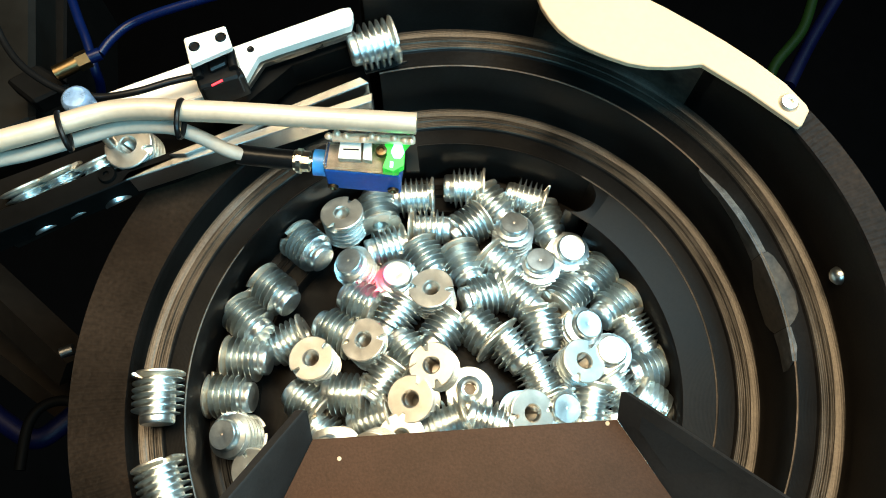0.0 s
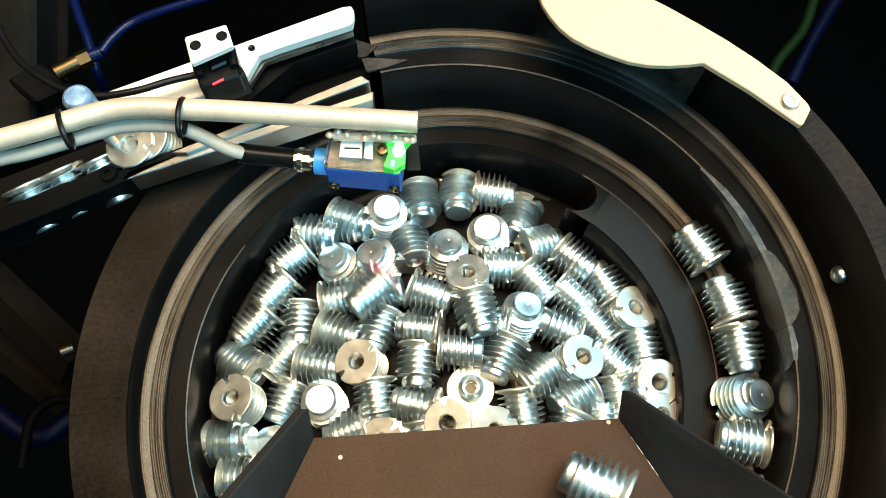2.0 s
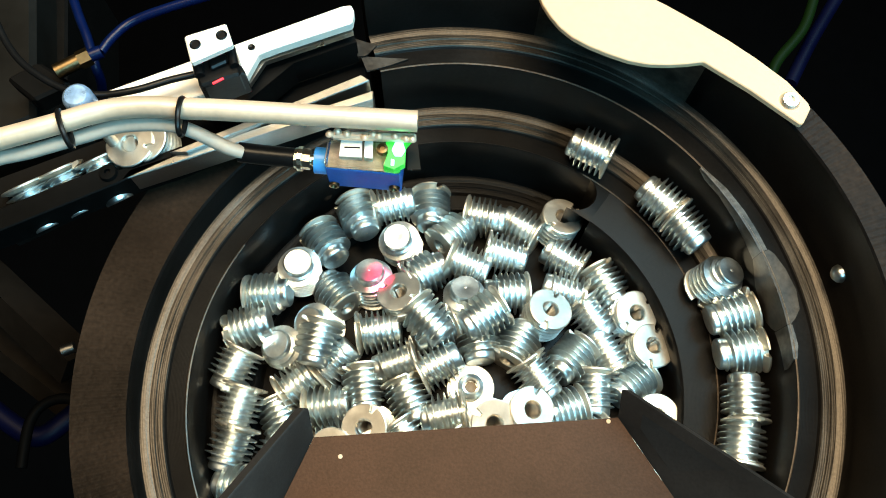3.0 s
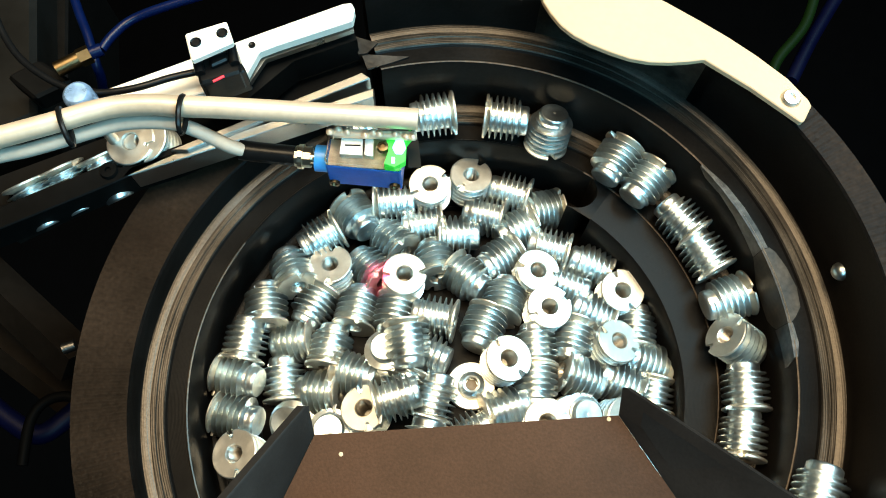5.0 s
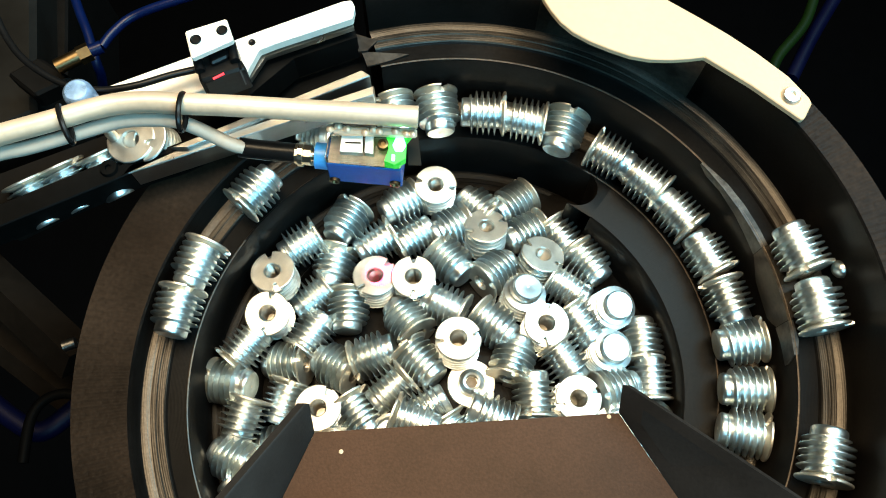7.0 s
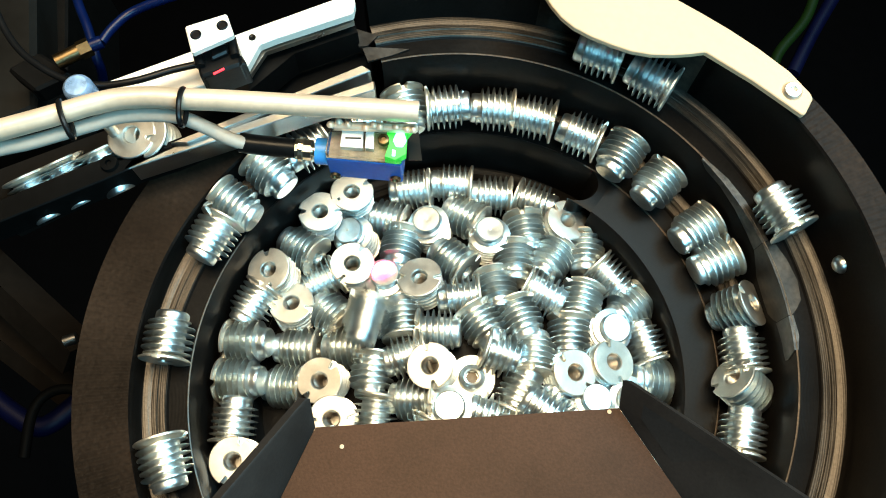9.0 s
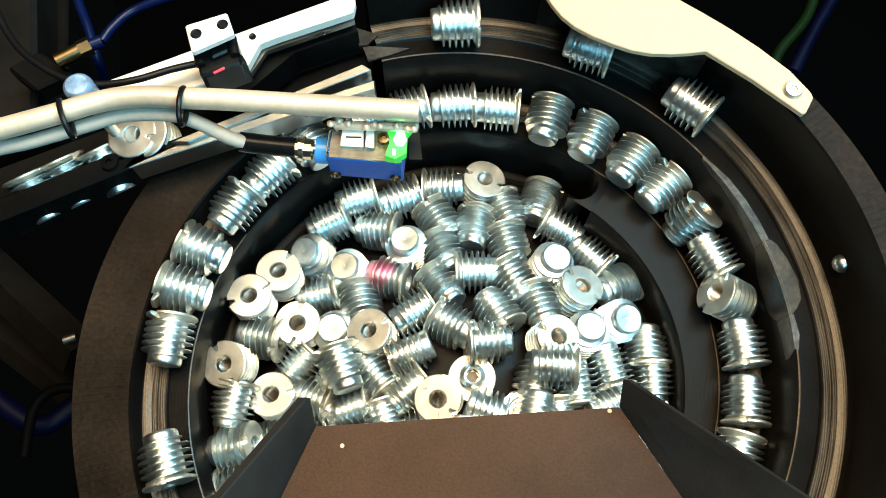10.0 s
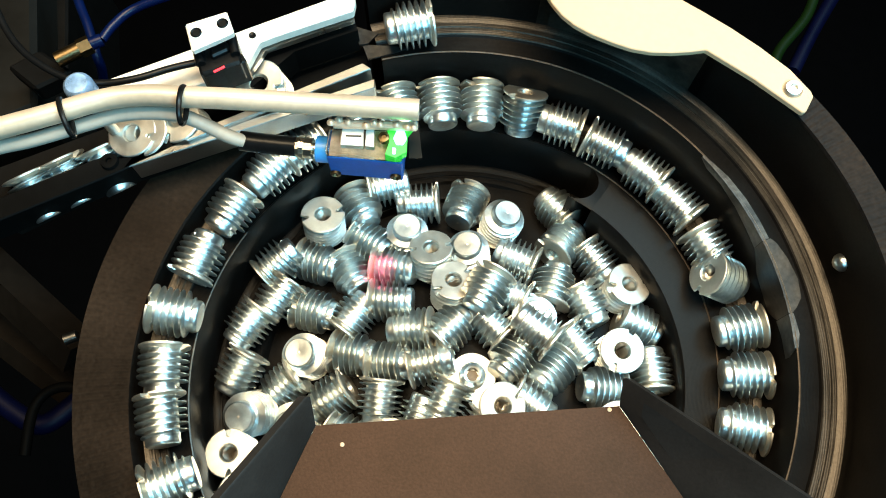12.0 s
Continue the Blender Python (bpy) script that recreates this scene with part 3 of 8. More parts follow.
def build_light_sensor():
    sensor = thing("light_sensor", "blue photoelectric sensor with clear lid and green lamp", "sensor")
    top = [(-0.0469, 0.0579), (-0.0249, 0.0586), (-0.0253, 0.0490), (-0.0475, 0.0501)]
    part("case", slab(top, 0.0620, 0.0745, 0.0004), BLUE_CASE, sensor, "blue plastic case")
    part("lid", slab(top, 0.0747, 0.0778, 0.0005), LENS_CLEAR, sensor, "clear yellowish lid")
    part("circuit_board", slab([(-0.0462, 0.0582), (-0.0291, 0.0588), (-0.0292, 0.0507), (-0.0466, 0.0512)], 0.0746, 0.07475), BEIGE_BOARD, sensor, "beige board under the lid")
    part("label_plate", slab([(-0.0429, 0.0580), (-0.0368, 0.0581), (-0.0365, 0.0524), (-0.0431, 0.0525)], 0.0749, 0.0781), LABEL_WHITE, sensor, "white label with unreadable print")
    part("label_plate", slab([(-0.0360, 0.0581), (-0.0337, 0.0581), (-0.0334, 0.0522), (-0.0359, 0.0525)], 0.0749, 0.0781), LABEL_WHITE, sensor)
    part("print_bar", slab([(-0.0418, 0.0555), (-0.0373, 0.0556), (-0.0372, 0.0552), (-0.0418, 0.0551)], 0.0781, 0.0783), BLACK_PLASTIC, sensor)
    screw = part("adjusting_screw", lathe([(0.0001, 0.0003), (0.0007, 0.0003), (0.0009, 0.0008), (0.0016, 0.0006), (0.0018, -0.001)], 20), BRASS, sensor, "brass adjusting screw", smooth=True)
    screw.matrix_basis = Matrix.Translation((-0.0307, 0.0552, 0.0784))
    # added slab for the green glow spread round the lamp
    part("lamp_window", slab([(-0.03, 0.058), (-0.027, 0.06), (-0.023, 0.061), (-0.022, 0.06), (-0.024, 0.057), (-0.024, 0.051), (-0.027, 0.049), (-0.03, 0.05), (-0.029, 0.054)], 0.0752, 0.0784), LID_GLOW, sensor, "glowing slab for the lamp's green light on the lid corner")
    for outline in ([(-0.027, 0.058), (-0.026, 0.059), (-0.025, 0.058), (-0.024, 0.055), (-0.025, 0.053), (-0.027, 0.053), (-0.028, 0.055)],
                    [(-0.028, 0.052), (-0.028, 0.052), (-0.027, 0.052), (-0.027, 0.05), (-0.028, 0.05)],
                    [(-0.026, 0.059), (-0.025, 0.06), (-0.024, 0.059), (-0.025, 0.058), (-0.026, 0.058)]):
        part("green_lamp", slab(outline, 0.0776, 0.0788, 0.0002), LED_GREEN, sensor, "glowing green lamp")
    for spot in ((-0.0458, 0.0500, 0.0635), (-0.0274, 0.0491, 0.0650)):
        eye = part("screw_eyelet", lathe([(0.0001, 0.0002), (0.0007, 0.0002), (0.0010, 0.0009), (0.0016, 0.0008), (0.0018, -0.0015)], 18), BRASS, sensor, "brass screw eyelet", smooth=True)
        eye.matrix_basis = Matrix.Translation(spot) @ pose(0, 0, 0, 90, 0, -4)
    part("socket", tube([(-0.0511, 0.0546, 0.0700), (-0.0468, 0.0544, 0.0700)], 0.0040, 20, 2), BLUE_LIGHT, sensor, "light blue plug socket", smooth=True)
    return sensor


build_light_sensor()


def build_plug():
    plug = thing("sensor_plug", "black cable plug with knurled nickel nut", "cable plug")
    part("nut", tube([(-0.0572, 0.0550, 0.0700), (-0.0524, 0.0547, 0.0700)], 0.0032, 10, 2), NICKEL, plug, "knurled nickel nut")
    part("nut_collar", tube([(-0.0562, 0.0549, 0.0700), (-0.0548, 0.0548, 0.0700)], 0.0038, 14, 2), NICKEL, plug)
    part("plug_shaft", tube([(-0.0528, 0.0547, 0.0700), (-0.0500, 0.0544, 0.0700)], 0.0018, 14, 2), NICKEL, plug, smooth=True)
    part("boot", tube([(-0.0740, 0.0557, 0.0710), (-0.0680, 0.0554, 0.0705), (-0.0572, 0.0550, 0.0700)], 0.0030, 16, 4), BLACK_PLASTIC, plug, "black rubber boot", smooth=True)
    part("cable", tube([(-0.0727, 0.0551, 0.0720), (-0.0764, 0.0554, 0.0740), (-0.0811, 0.0568, 0.0760), (-0.0854, 0.0576, 0.0790), (-0.0910, 0.0588, 0.0800), (-0.0992, 0.0589, 0.0800), (-0.1072, 0.0578, 0.0800), (-0.1148, 0.0549, 0.0800), (-0.1224, 0.0518, 0.0800), (-0.1314, 0.0483, 0.0800), (-0.1389, 0.0461, 0.0800), (-0.1568, 0.0403, 0.0800)], 0.0021, 14), CABLE_GREY, plug, "grey sensor cable", smooth=True)
    return plug


build_plug()

# the sensor's own red beam
beam = bpy.data.lights.new("sensor_beam", "SPOT")
beam.energy, beam.color, beam.spot_size, beam.spot_blend, beam.shadow_soft_size = 1.0, (1.0, 0.02, 0.12), radians(13), 0.5, 0.001
ray = new("sensor_beam", beam)
ray.matrix_world = look((-0.0333, 0.0521, 0.0600), (-0.0349, 0.0378, 0.0040))

# ---- machine parts behind the bowl ----


def build_column():
    column = thing("machine_column", "grey machine column beside the feeder", "machine frame")
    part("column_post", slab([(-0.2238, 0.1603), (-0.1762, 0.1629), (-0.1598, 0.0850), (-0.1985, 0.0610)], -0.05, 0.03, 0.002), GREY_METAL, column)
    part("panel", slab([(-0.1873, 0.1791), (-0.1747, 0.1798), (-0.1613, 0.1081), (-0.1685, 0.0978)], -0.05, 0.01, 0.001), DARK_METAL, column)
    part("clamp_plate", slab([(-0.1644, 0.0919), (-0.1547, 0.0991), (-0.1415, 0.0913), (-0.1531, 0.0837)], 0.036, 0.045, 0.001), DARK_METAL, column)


build_column()


def build_fitting():
    fitting = thing("air_fitting", "brass push-in air fitting with blue hoses", "air fitting")
    part("fitting_body", tube([(-0.1449, 0.0921, 0.0500), (-0.1364, 0.0980, 0.0500)], 0.0027, 16, 2), BRASS, fitting, smooth=True)
    part("fitting_nut", tube([(-0.1381, 0.0968, 0.0500), (-0.1347, 0.0990, 0.0500)], 0.0032, 6, 2), BRASS, fitting)
    part("release_collar", tube([(-0.1347, 0.0990, 0.0500), (-0.1312, 0.1009, 0.0500)], 0.0022, 14, 2), BLUE_HOSE, fitting, "blue release collar", smooth=True)
    part("hose", tube([(-0.1312, 0.1009, 0.0500), (-0.1284, 0.1067, 0.0500), (-0.1227, 0.1133, 0.0500), (-0.1101, 0.1183, 0.0520), (-0.0870, 0.1254, 0.0550)], 0.0016, 12), BLUE_HOSE, fitting, "blue air hose", smooth=True)
    part("hose", tube([(-0.1536, 0.1356, 0.0400), (-0.1468, 0.1214, 0.0400), (-0.1420, 0.1122, 0.0400), (-0.1380, 0.1021, 0.0380), (-0.1386, 0.0999, 0.0300), (-0.1450, 0.0990, 0.0100)], 0.0017, 12), BLUE_HOSE, fitting, "blue air hose", smooth=True)


build_fitting()


def build_frame():
    stand = thing("feeder_stand", "black steel stand under the feeder bowl", "machine frame")
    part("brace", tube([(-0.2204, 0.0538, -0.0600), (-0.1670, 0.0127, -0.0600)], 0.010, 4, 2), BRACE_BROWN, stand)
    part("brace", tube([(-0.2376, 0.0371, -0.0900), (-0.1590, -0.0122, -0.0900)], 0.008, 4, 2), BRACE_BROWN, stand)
    tip = part("bright_pin", tube([(-0.1565, 0.0111, -0.0200), (-0.1521, 0.0130, -0.0200)], 0.0022, 12, 2), STEEL, stand, "bright steel pin", smooth=True)
    hose = thing("floor_hose", "blue air hose looped under the bowl", "air hose")
    part("hose", tube([(-0.2133, 0.0000, -0.0700), (-0.1960, -0.0114, -0.0700), (-0.1826, -0.0168, -0.0700), (-0.1719, -0.0091, -0.0700), (-0.1616, 0.0024, -0.0700)], 0.0045, 12), BLUE_DIMMED, hose, smooth=True)
    ring = thing("cable_loop", "black cable looped beside the bowl", "cable")
    part("cable", tube([(-0.1775, -0.0312, -0.0500), (-0.1778, -0.0132, -0.0500), (-0.1725, -0.0048, -0.0500), (-0.1623, -0.0032, -0.0500), (-0.1536, -0.0121, -0.0500)], 0.0022, 12), CABLE_BLACK, ring, smooth=True)
    wire = thing("green_wire", "thin green cable hanging behind the bowl", "cable")
    part("cable", tube([(0.1966, 0.2609, -0.1000), (0.1854, 0.2299, -0.1000), (0.1673, 0.2052, -0.1000), (0.1610, 0.1854, -0.1000)], 0.0030, 10), GREEN_WIRE, wire, smooth=True)
    blue = thing("blue_wire", "blue cable behind the bowl, its dimness put into the colour", "cable")
    part("cable", tube([(0.2244, 0.2776, -0.1200), (0.1997, 0.2366, -0.1200), (0.1835, 0.2055, -0.1200)], 0.0040, 10), BLUE_DIMMED, blue, smooth=True)


build_frame()

# ---- the room ----


def build_room():
    # added enclosure; walls and ceiling stay out of view
    tagged(part("floor", box(5, 5, 0.1, Matrix.Translation((0, 0, -0.95))), UNLIT_ROOM), "workshop floor with the room's darkness in its near-black colour", "floor", kind="structure")
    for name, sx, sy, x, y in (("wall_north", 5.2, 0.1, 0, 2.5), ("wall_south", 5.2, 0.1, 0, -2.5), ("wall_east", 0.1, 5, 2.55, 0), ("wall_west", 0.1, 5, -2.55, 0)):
        tagged(part(name, box(sx, sy, 3, Matrix.Translation((x, y, 0.6))), UNLIT_ROOM), "added unseen wall, near black for the unlit room", "wall", kind="structure")
    tagged(part("ceiling", box(5.2, 5.2, 0.1, Matrix.Translation((0, 0, 2.16))), UNLIT_ROOM), "added unseen ceiling, near black for the unlit room", "ceiling", kind="structure")


build_room()

# ---- the inserts ----
LEAN_OF_POOL = math.degrees(math.atan((POOL_MID_Z - POOL_EDGE_Z) / POOL_EDGE_R))


def ease(k):
    k = min(1, max(0, k))
    return k * k * (3 - 2 * k)


def support_z(x, y):
    """The pool's cone, with the first lap of the track rising along its wall."""
    r = math.hypot(x, y)
    a = (math.degrees(math.atan2(y, x)) - 58) % 360 - 302
    z = pool_z(r)
    k = ease((r - (lip_r(a) - 0.007)) / 0.008) * ease((a + 302) / 30) * (a < -30)
    return z * (1 - k) + max(track_z(a), z) * k


def turned(lean, head, spin):
    return pose(0, 0, 0, 0, 0, head) @ pose(0, 0, 0, 0, lean, 0) @ pose(0, 0, 0, 0, 0, spin)


HALF_SECONDS = [k / 2 for k in range(25)]
POOL_COUNT, TRACK_COUNT = 104, 27
inserts = [first_insert] + [copy_thing(first_insert, Matrix()) for _ in range(POOL_COUNT + TRACK_COUNT + 11)]
waiting = iter(inserts)
turn_of = random.Random(7)


def pool_path(rows):
    """Every half second: x and y in millimetres, the flange's lean from upright and its heading, and the height in the heap."""
    insert, spin, poses = next(waiting), turn_of.uniform(0, 360), []
    for t, (x, y, lean, head, *lift) in zip(HALF_SECONDS, rows):
        x, y = x / 1000, y / 1000
        clear_of_bolt = max(1, 0.0135 / math.hypot(x, y))
        x, y = x * clear_of_bolt, y * clear_of_bolt
        tilt = Matrix.Rotation(radians(LEAN_OF_POOL), 4, Vector((-y, x, 0)).normalized())
        up = support_z(x, y) + 0.0078 + 0.0012 * math.sin(2 * radians(min(lean, 180 - lean))) + sum(lift) / 1000
        poses.append((t, Matrix.Translation((x, y, up)) @ tilt @ turned(lean, head, spin)))
    walk(insert, poses)


POSTURES = {"t": (90, -90), "T": (90, 90), "r": (84, 0), "R": (84, 180), "u": (14, 40), "d": (158, 180), "v": (42, 0), "w": (58, 150)}
TRACK_LAG = 1.6


def on_track(a, lean, head, spin):
    r = lip_r(a) + 0.0060
    return Matrix.Translation(at(r, a, track_z(a) + 0.0081)) @ turned(lean, head + a, spin)


def track_path(postures, angles):
    """The angle along the spiral every half second, and the postures with the second at which each begins."""
    insert, spin, rows = next(waiting), turn_of.uniform(0, 360), []
    for k in range(49):
        t = k / 4
        low = angles[k // 2]
        high = angles[min(24, (k + 1) // 2)]
        lean, head = POSTURES[postures[0][1]]
        for start, letter in postures[1:]:
            share = ease((t - start) / 1.5 + 0.5)
            lean, head = lean + (POSTURES[letter][0] - lean) * share, head + (POSTURES[letter][1] - head) * share
        rows.append((t, on_track((low + high) / 2 - TRACK_LAG, lean, head, spin)))
    walk(insert, rows)


def outlet_path(posture, on_spiral, in_rail):
    """Along the spiral by (second, angle), then down the rail by (second, x, y, z, lean, heading)."""
    insert, spin = next(waiting), turn_of.uniform(0, 360)
    rows = [(t, on_track(a, *POSTURES[posture], spin)) for t, a in on_spiral]
    rows += [(t, Matrix.Translation((x / 1000, y / 1000, z / 1000)) @ turned(lean, head, spin)) for t, x, y, z, lean, head in in_rail]
    walk(insert, rows)


def motions():
    pool_path([(42.9, -38.8, 10, -125), (53.9, -40.9, 10, -121), (60.6, -24.9, 10, -109), (64.9, -9, 10, -98), (65.2, 6.6, 10, -87), (65.4, 3.8, 10, -89), (57.9, 30.6, 10, -69), (38.9, 52.7, 10, -60), (24.7, 72.7, 10, -71), (6.5, 76.2, 10, -85), (-18, 75.7, 10, -82), (-37.4, 65, 10, -69), (-54.5, 52.7, 10, -56), (-65.9, 37.9, 10, -45), (-73, 21, 10, -34), (-61.1, 13.4, 23, -18), (-24.3, 26.8, 50, -17), (-1.1, 52.4, 77, -20), (-9.9, 76.6, 90, -2), (-29.3, 73.3, 90, 9), (-45.9, 67.3, 90, 19), (-55.8, 55.5, 90, 28), (-64.4, 48.3, 90, 34), (-75.5, 31.7, 90, 46), (-81.1, 14.9, 90, 56)])
    pool_path([(30.7, -41.9, 6, -36), (44, -32.7, 6, -22), (51.1, -17.5, 6, -8), (62.4, -20, 6, -7), (65.2, -6.3, 6, 3), (63.3, 17, 6, 19), (63.1, 17.6, 6, 19), (48.4, 44.2, 6, 29), (32.4, 61, 6, 19), (21.4, 76.7, 6, 3), (-3.3, 79.5, 6, 6), (-25.7, 72.9, 6, 19), (-44.6, 64.5, 6, 32), (-59.6, 50.7, 6, 44), (-72.4, 35.1, 6, 55), (-79.6, 17.2, 6, 55), (-82.4, -1.3, 6, 39), (-81.3, -16.3, 6, 22), (-77.7, -32.2, 6, 19), (-71.1, -47.7, 6, 28), (-59.9, -61.9, 6, 38), (-47.3, -71, 6, 46), (-40.6, -75.5, 6, 51), (-31.7, -74.8, 6, 55), (-16.4, -76, 6, 64)])
    pool_path([(39.5, -52.1, 85, -126), (51.2, -54.1, 85, -121), (51, -31, 85, -109), (-30, -54, 85, -179), (-30, -54, 85, -179), (-30, -54, 85, -179), (-30, -54, 85, -179), (45.8, 28.5, 85, -58), (27.9, 51.1, 85, -35), (18, 63.7, 85, -24), (3.3, 67.5, 85, -14), (-14.1, 65.1, 85, -2), (-31.5, 59.8, 85, 10), (-46.6, 45.5, 85, 25), (-59.2, 30.3, 85, 39), (-54.3, 25.6, 72, 35), (-44.4, 34.2, 46, 14), (-39, 58.3, 19, -12), (-47.5, 66.7, 7, -16), (-60.6, 46.9, 7, -2), (-70.9, 33.8, 7, 8), (-72.1, 18.7, 7, 16), (-72, 6.9, 7, 24), (-83.5, -13.7, 7, 35), (-79.3, -30.8, 7, 45)])
    pool_path([(52.6, -47.3, 87, -300), (-15, -54, 87, -351), (-15, -54, 87, -351), (-15, -54, 87, -351), (-15, -54, 87, -351), (-15, -54, 87, -351), (-15, -54, 87, -351), (25.9, 72.6, 87, -210), (5.7, 76.6, 87, -198), (-15.5, 77.2, 87, -185), (-31.9, 70.2, 87, -175), (-51.9, 61.4, 87, -162), (-66.6, 45.7, 87, -150), (-76, 28.3, 87, -139), (-80.5, 9.4, 87, -128), (-72.2, 5.2, 87, -110), (-58.7, 10.9, 87, -81), (-43.8, 31.2, 87, -67), (-51.9, 22.1, 87, -42), (-57.1, 5.8, 87, -28), (-55.3, -9.6, 87, -16), (-49.1, -25, 87, -2), (-42.3, -34.8, 87, 8), (-34.7, -42.9, 87, 17), (-23.8, -46.7, 87, 27)])
    pool_path([(55.6, -35, 7, -45), (57.1, -28.6, 7, -41), (64.2, -13, 7, -29), (63.9, 14.4, 7, -9), (57.2, 31.9, 7, 4), (46.5, 46.1, 7, 16), (31.7, 65.3, 7, 32), (12.2, 75.7, 21, 52), (-8.4, 76.7, 51, 80), (-29.6, 73.2, 80, 108), (-45.3, 63.2, 94, 126), (-62.9, 50.6, 94, 138), (-75.1, 34.4, 94, 149), (-82.2, 15.7, 94, 160), (-84.2, -3.8, 94, 171), (-76, -8, 80, 152), (-50.6, 22, 51, 79), (-50.4, 50.8, 21, 13), (-58.4, 58, 7, -9), (-72.3, 40.6, 7, 3), (-80, 24, 7, 13), (-83.1, 11.3, 7, 20), (-83.8, -11, 7, 33), (-79.8, -29.4, 7, 43), (-73.4, -43.9, 7, 51)])
    pool_path([(61, -23.8, 89, -108), (65.2, -6.5, 89, -96), (64.5, 11.3, 89, -83), (59.7, 26.9, 89, -72), (49.4, 43, 89, -58), (35.6, 55, 89, -46), (17.7, 64.2, 89, -32), (-1.8, 76.3, 89, -16), (-22.2, 73.9, 89, 1), (-41.8, 65.9, 89, 18), (-58.4, 53.9, 89, 32), (-69.7, 38, 89, 43), (-77.6, 19.7, 89, 54), (-79.7, 2, 89, 65), (-78.6, -16.2, 89, 75), (-75.6, -27.6, 89, 82), (-69.6, -40, 89, 90), (-65.6, -52, 89, 97), (-59.4, -59.5, 89, 102), (-48.2, -65.2, 89, 109), (-34.8, -67.9, 89, 116), (-20.3, -70.8, 89, 125), (-6.5, -71.5, 89, 134), (11.3, -70.8, 89, 145), (25.5, -72.1, 89, 153)])
    pool_path([(47.8, -25.8, 90, 63), (62.8, -18.5, 90, 73), (65.5, -1.1, 90, 85), (65.4, 2.6, 90, 88), (62.5, 19.7, 90, 100), (55.3, 35.1, 90, 112), (50, 42.3, 90, 118), (27, 58.7, 90, 113), (13.5, 64.9, 90, 68), (-4.8, 68.5, 90, 25), (-20.2, 62.1, 90, 11), (-49.1, 47.7, 90, 33), (-61.1, 32.8, 90, 46), (-66.5, 10.7, 90, 61), (-66.1, -8.6, 90, 74), (-61.6, -26.1, 90, 87), (-53.5, -33.5, 90, 94), (-43, -42.3, 90, 104), (-34.1, -48.9, 90, 112), (-23.4, -52.6, 90, 121), (-10.4, -53.7, 90, 132), (2.5, -53.3, 90, 143), (18.5, -51.3, 90, 156), (31.7, -49.1, 90, 167), (39.5, -51.2, 90, 170)])
    pool_path([(10.6, -33.7, 85, -134), (19.9, -33.1, 85, -123), (29.4, -29.4, 85, -112), (37.8, -19.3, 85, -98), (47.1, -10.9, 85, -86), (52.8, -0.2, 85, -76), (49.1, 15.5, 85, -62), (33.2, 30.9, 85, -69), (27.6, 39.3, 85, -120), (5.4, 58.7, 85, -157), (-6.9, 58, 85, -175), (-22.4, 53.6, 85, -162), (-38.1, 47.4, 85, -149), (-51.3, 32.3, 85, -134), (-58.3, 16.5, 85, -121), (-59.1, 0.2, 85, -108), (-62.1, -13.1, 85, -99), (-59.4, -27.5, 85, -88), (-52.2, -39.9, 85, -78), (-44.5, -47.6, 85, -71), (-34.4, -53.1, 85, -62), (-21.5, -56.7, 85, -53), (-6.2, -57.5, 85, -41), (7.5, -57.3, 85, -30), (24.9, -53.9, 85, -16)])
    pool_path([(51.9, -13.4, 87, -87), (53.2, -10.5, 87, -85), (54, 6.5, 87, -70), (51.4, 16.1, 87, -62), (45.3, 25.6, 87, -52), (37.4, 36.1, 87, -41), (33.9, 51.5, 87, -31), (13.3, 61.8, 87, -25), (-6.8, 62.7, 87, -36), (-24.1, 53.9, 87, -47), (-39.2, 43.4, 87, -44), (-54.6, 34.7, 87, -32), (-63.2, 18.8, 87, -19), (-64.3, -3.3, 87, -4), (-67.5, -24.2, 87, 10), (-61.9, -39.8, 87, 20), (-55.2, -47.2, 87, 26), (-49.7, -54.1, 87, 32), (-37.7, -63.5, 87, 41), (-24.3, -66.4, 87, 50), (-10.5, -67.3, 87, 59), (4.2, -66.9, 87, 69), (22.2, -64.3, 87, 81), (35.5, -61.8, 87, 90), (52.3, -48.9, 87, 103)])
    pool_path([(22.6, -31.5, 84, -302), (32.3, -27, 84, -290), (40.1, -23.1, 84, -282), (51.4, -9.7, 84, -267), (53, 0.4, 84, -258), (50.2, 12.6, 84, -247), (44.1, 28.6, 84, -232), (29.4, 43.4, 84, -199), (15.4, 46.4, 84, -154), (-0.2, 46.1, 84, -106), (-15.1, 46.7, 84, -77), (-29.2, 38.8, 84, -62), (-38.6, 30.4, 84, -50), (-46.2, 17.9, 84, -36), (-48.4, 4.5, 84, -24), (-47.5, -7.8, 84, -12), (-44, -19.1, 84, -1), (-38, -28.9, 84, 10), (-30.5, -35.2, 84, 20), (-18.7, -39.4, 84, 32), (-6.4, -40.4, 84, 45), (5.9, -39.8, 84, 59), (16.2, -37.6, 84, 71), (25.5, -36.9, 84, 80), (33.4, -27.5, 84, 93)])
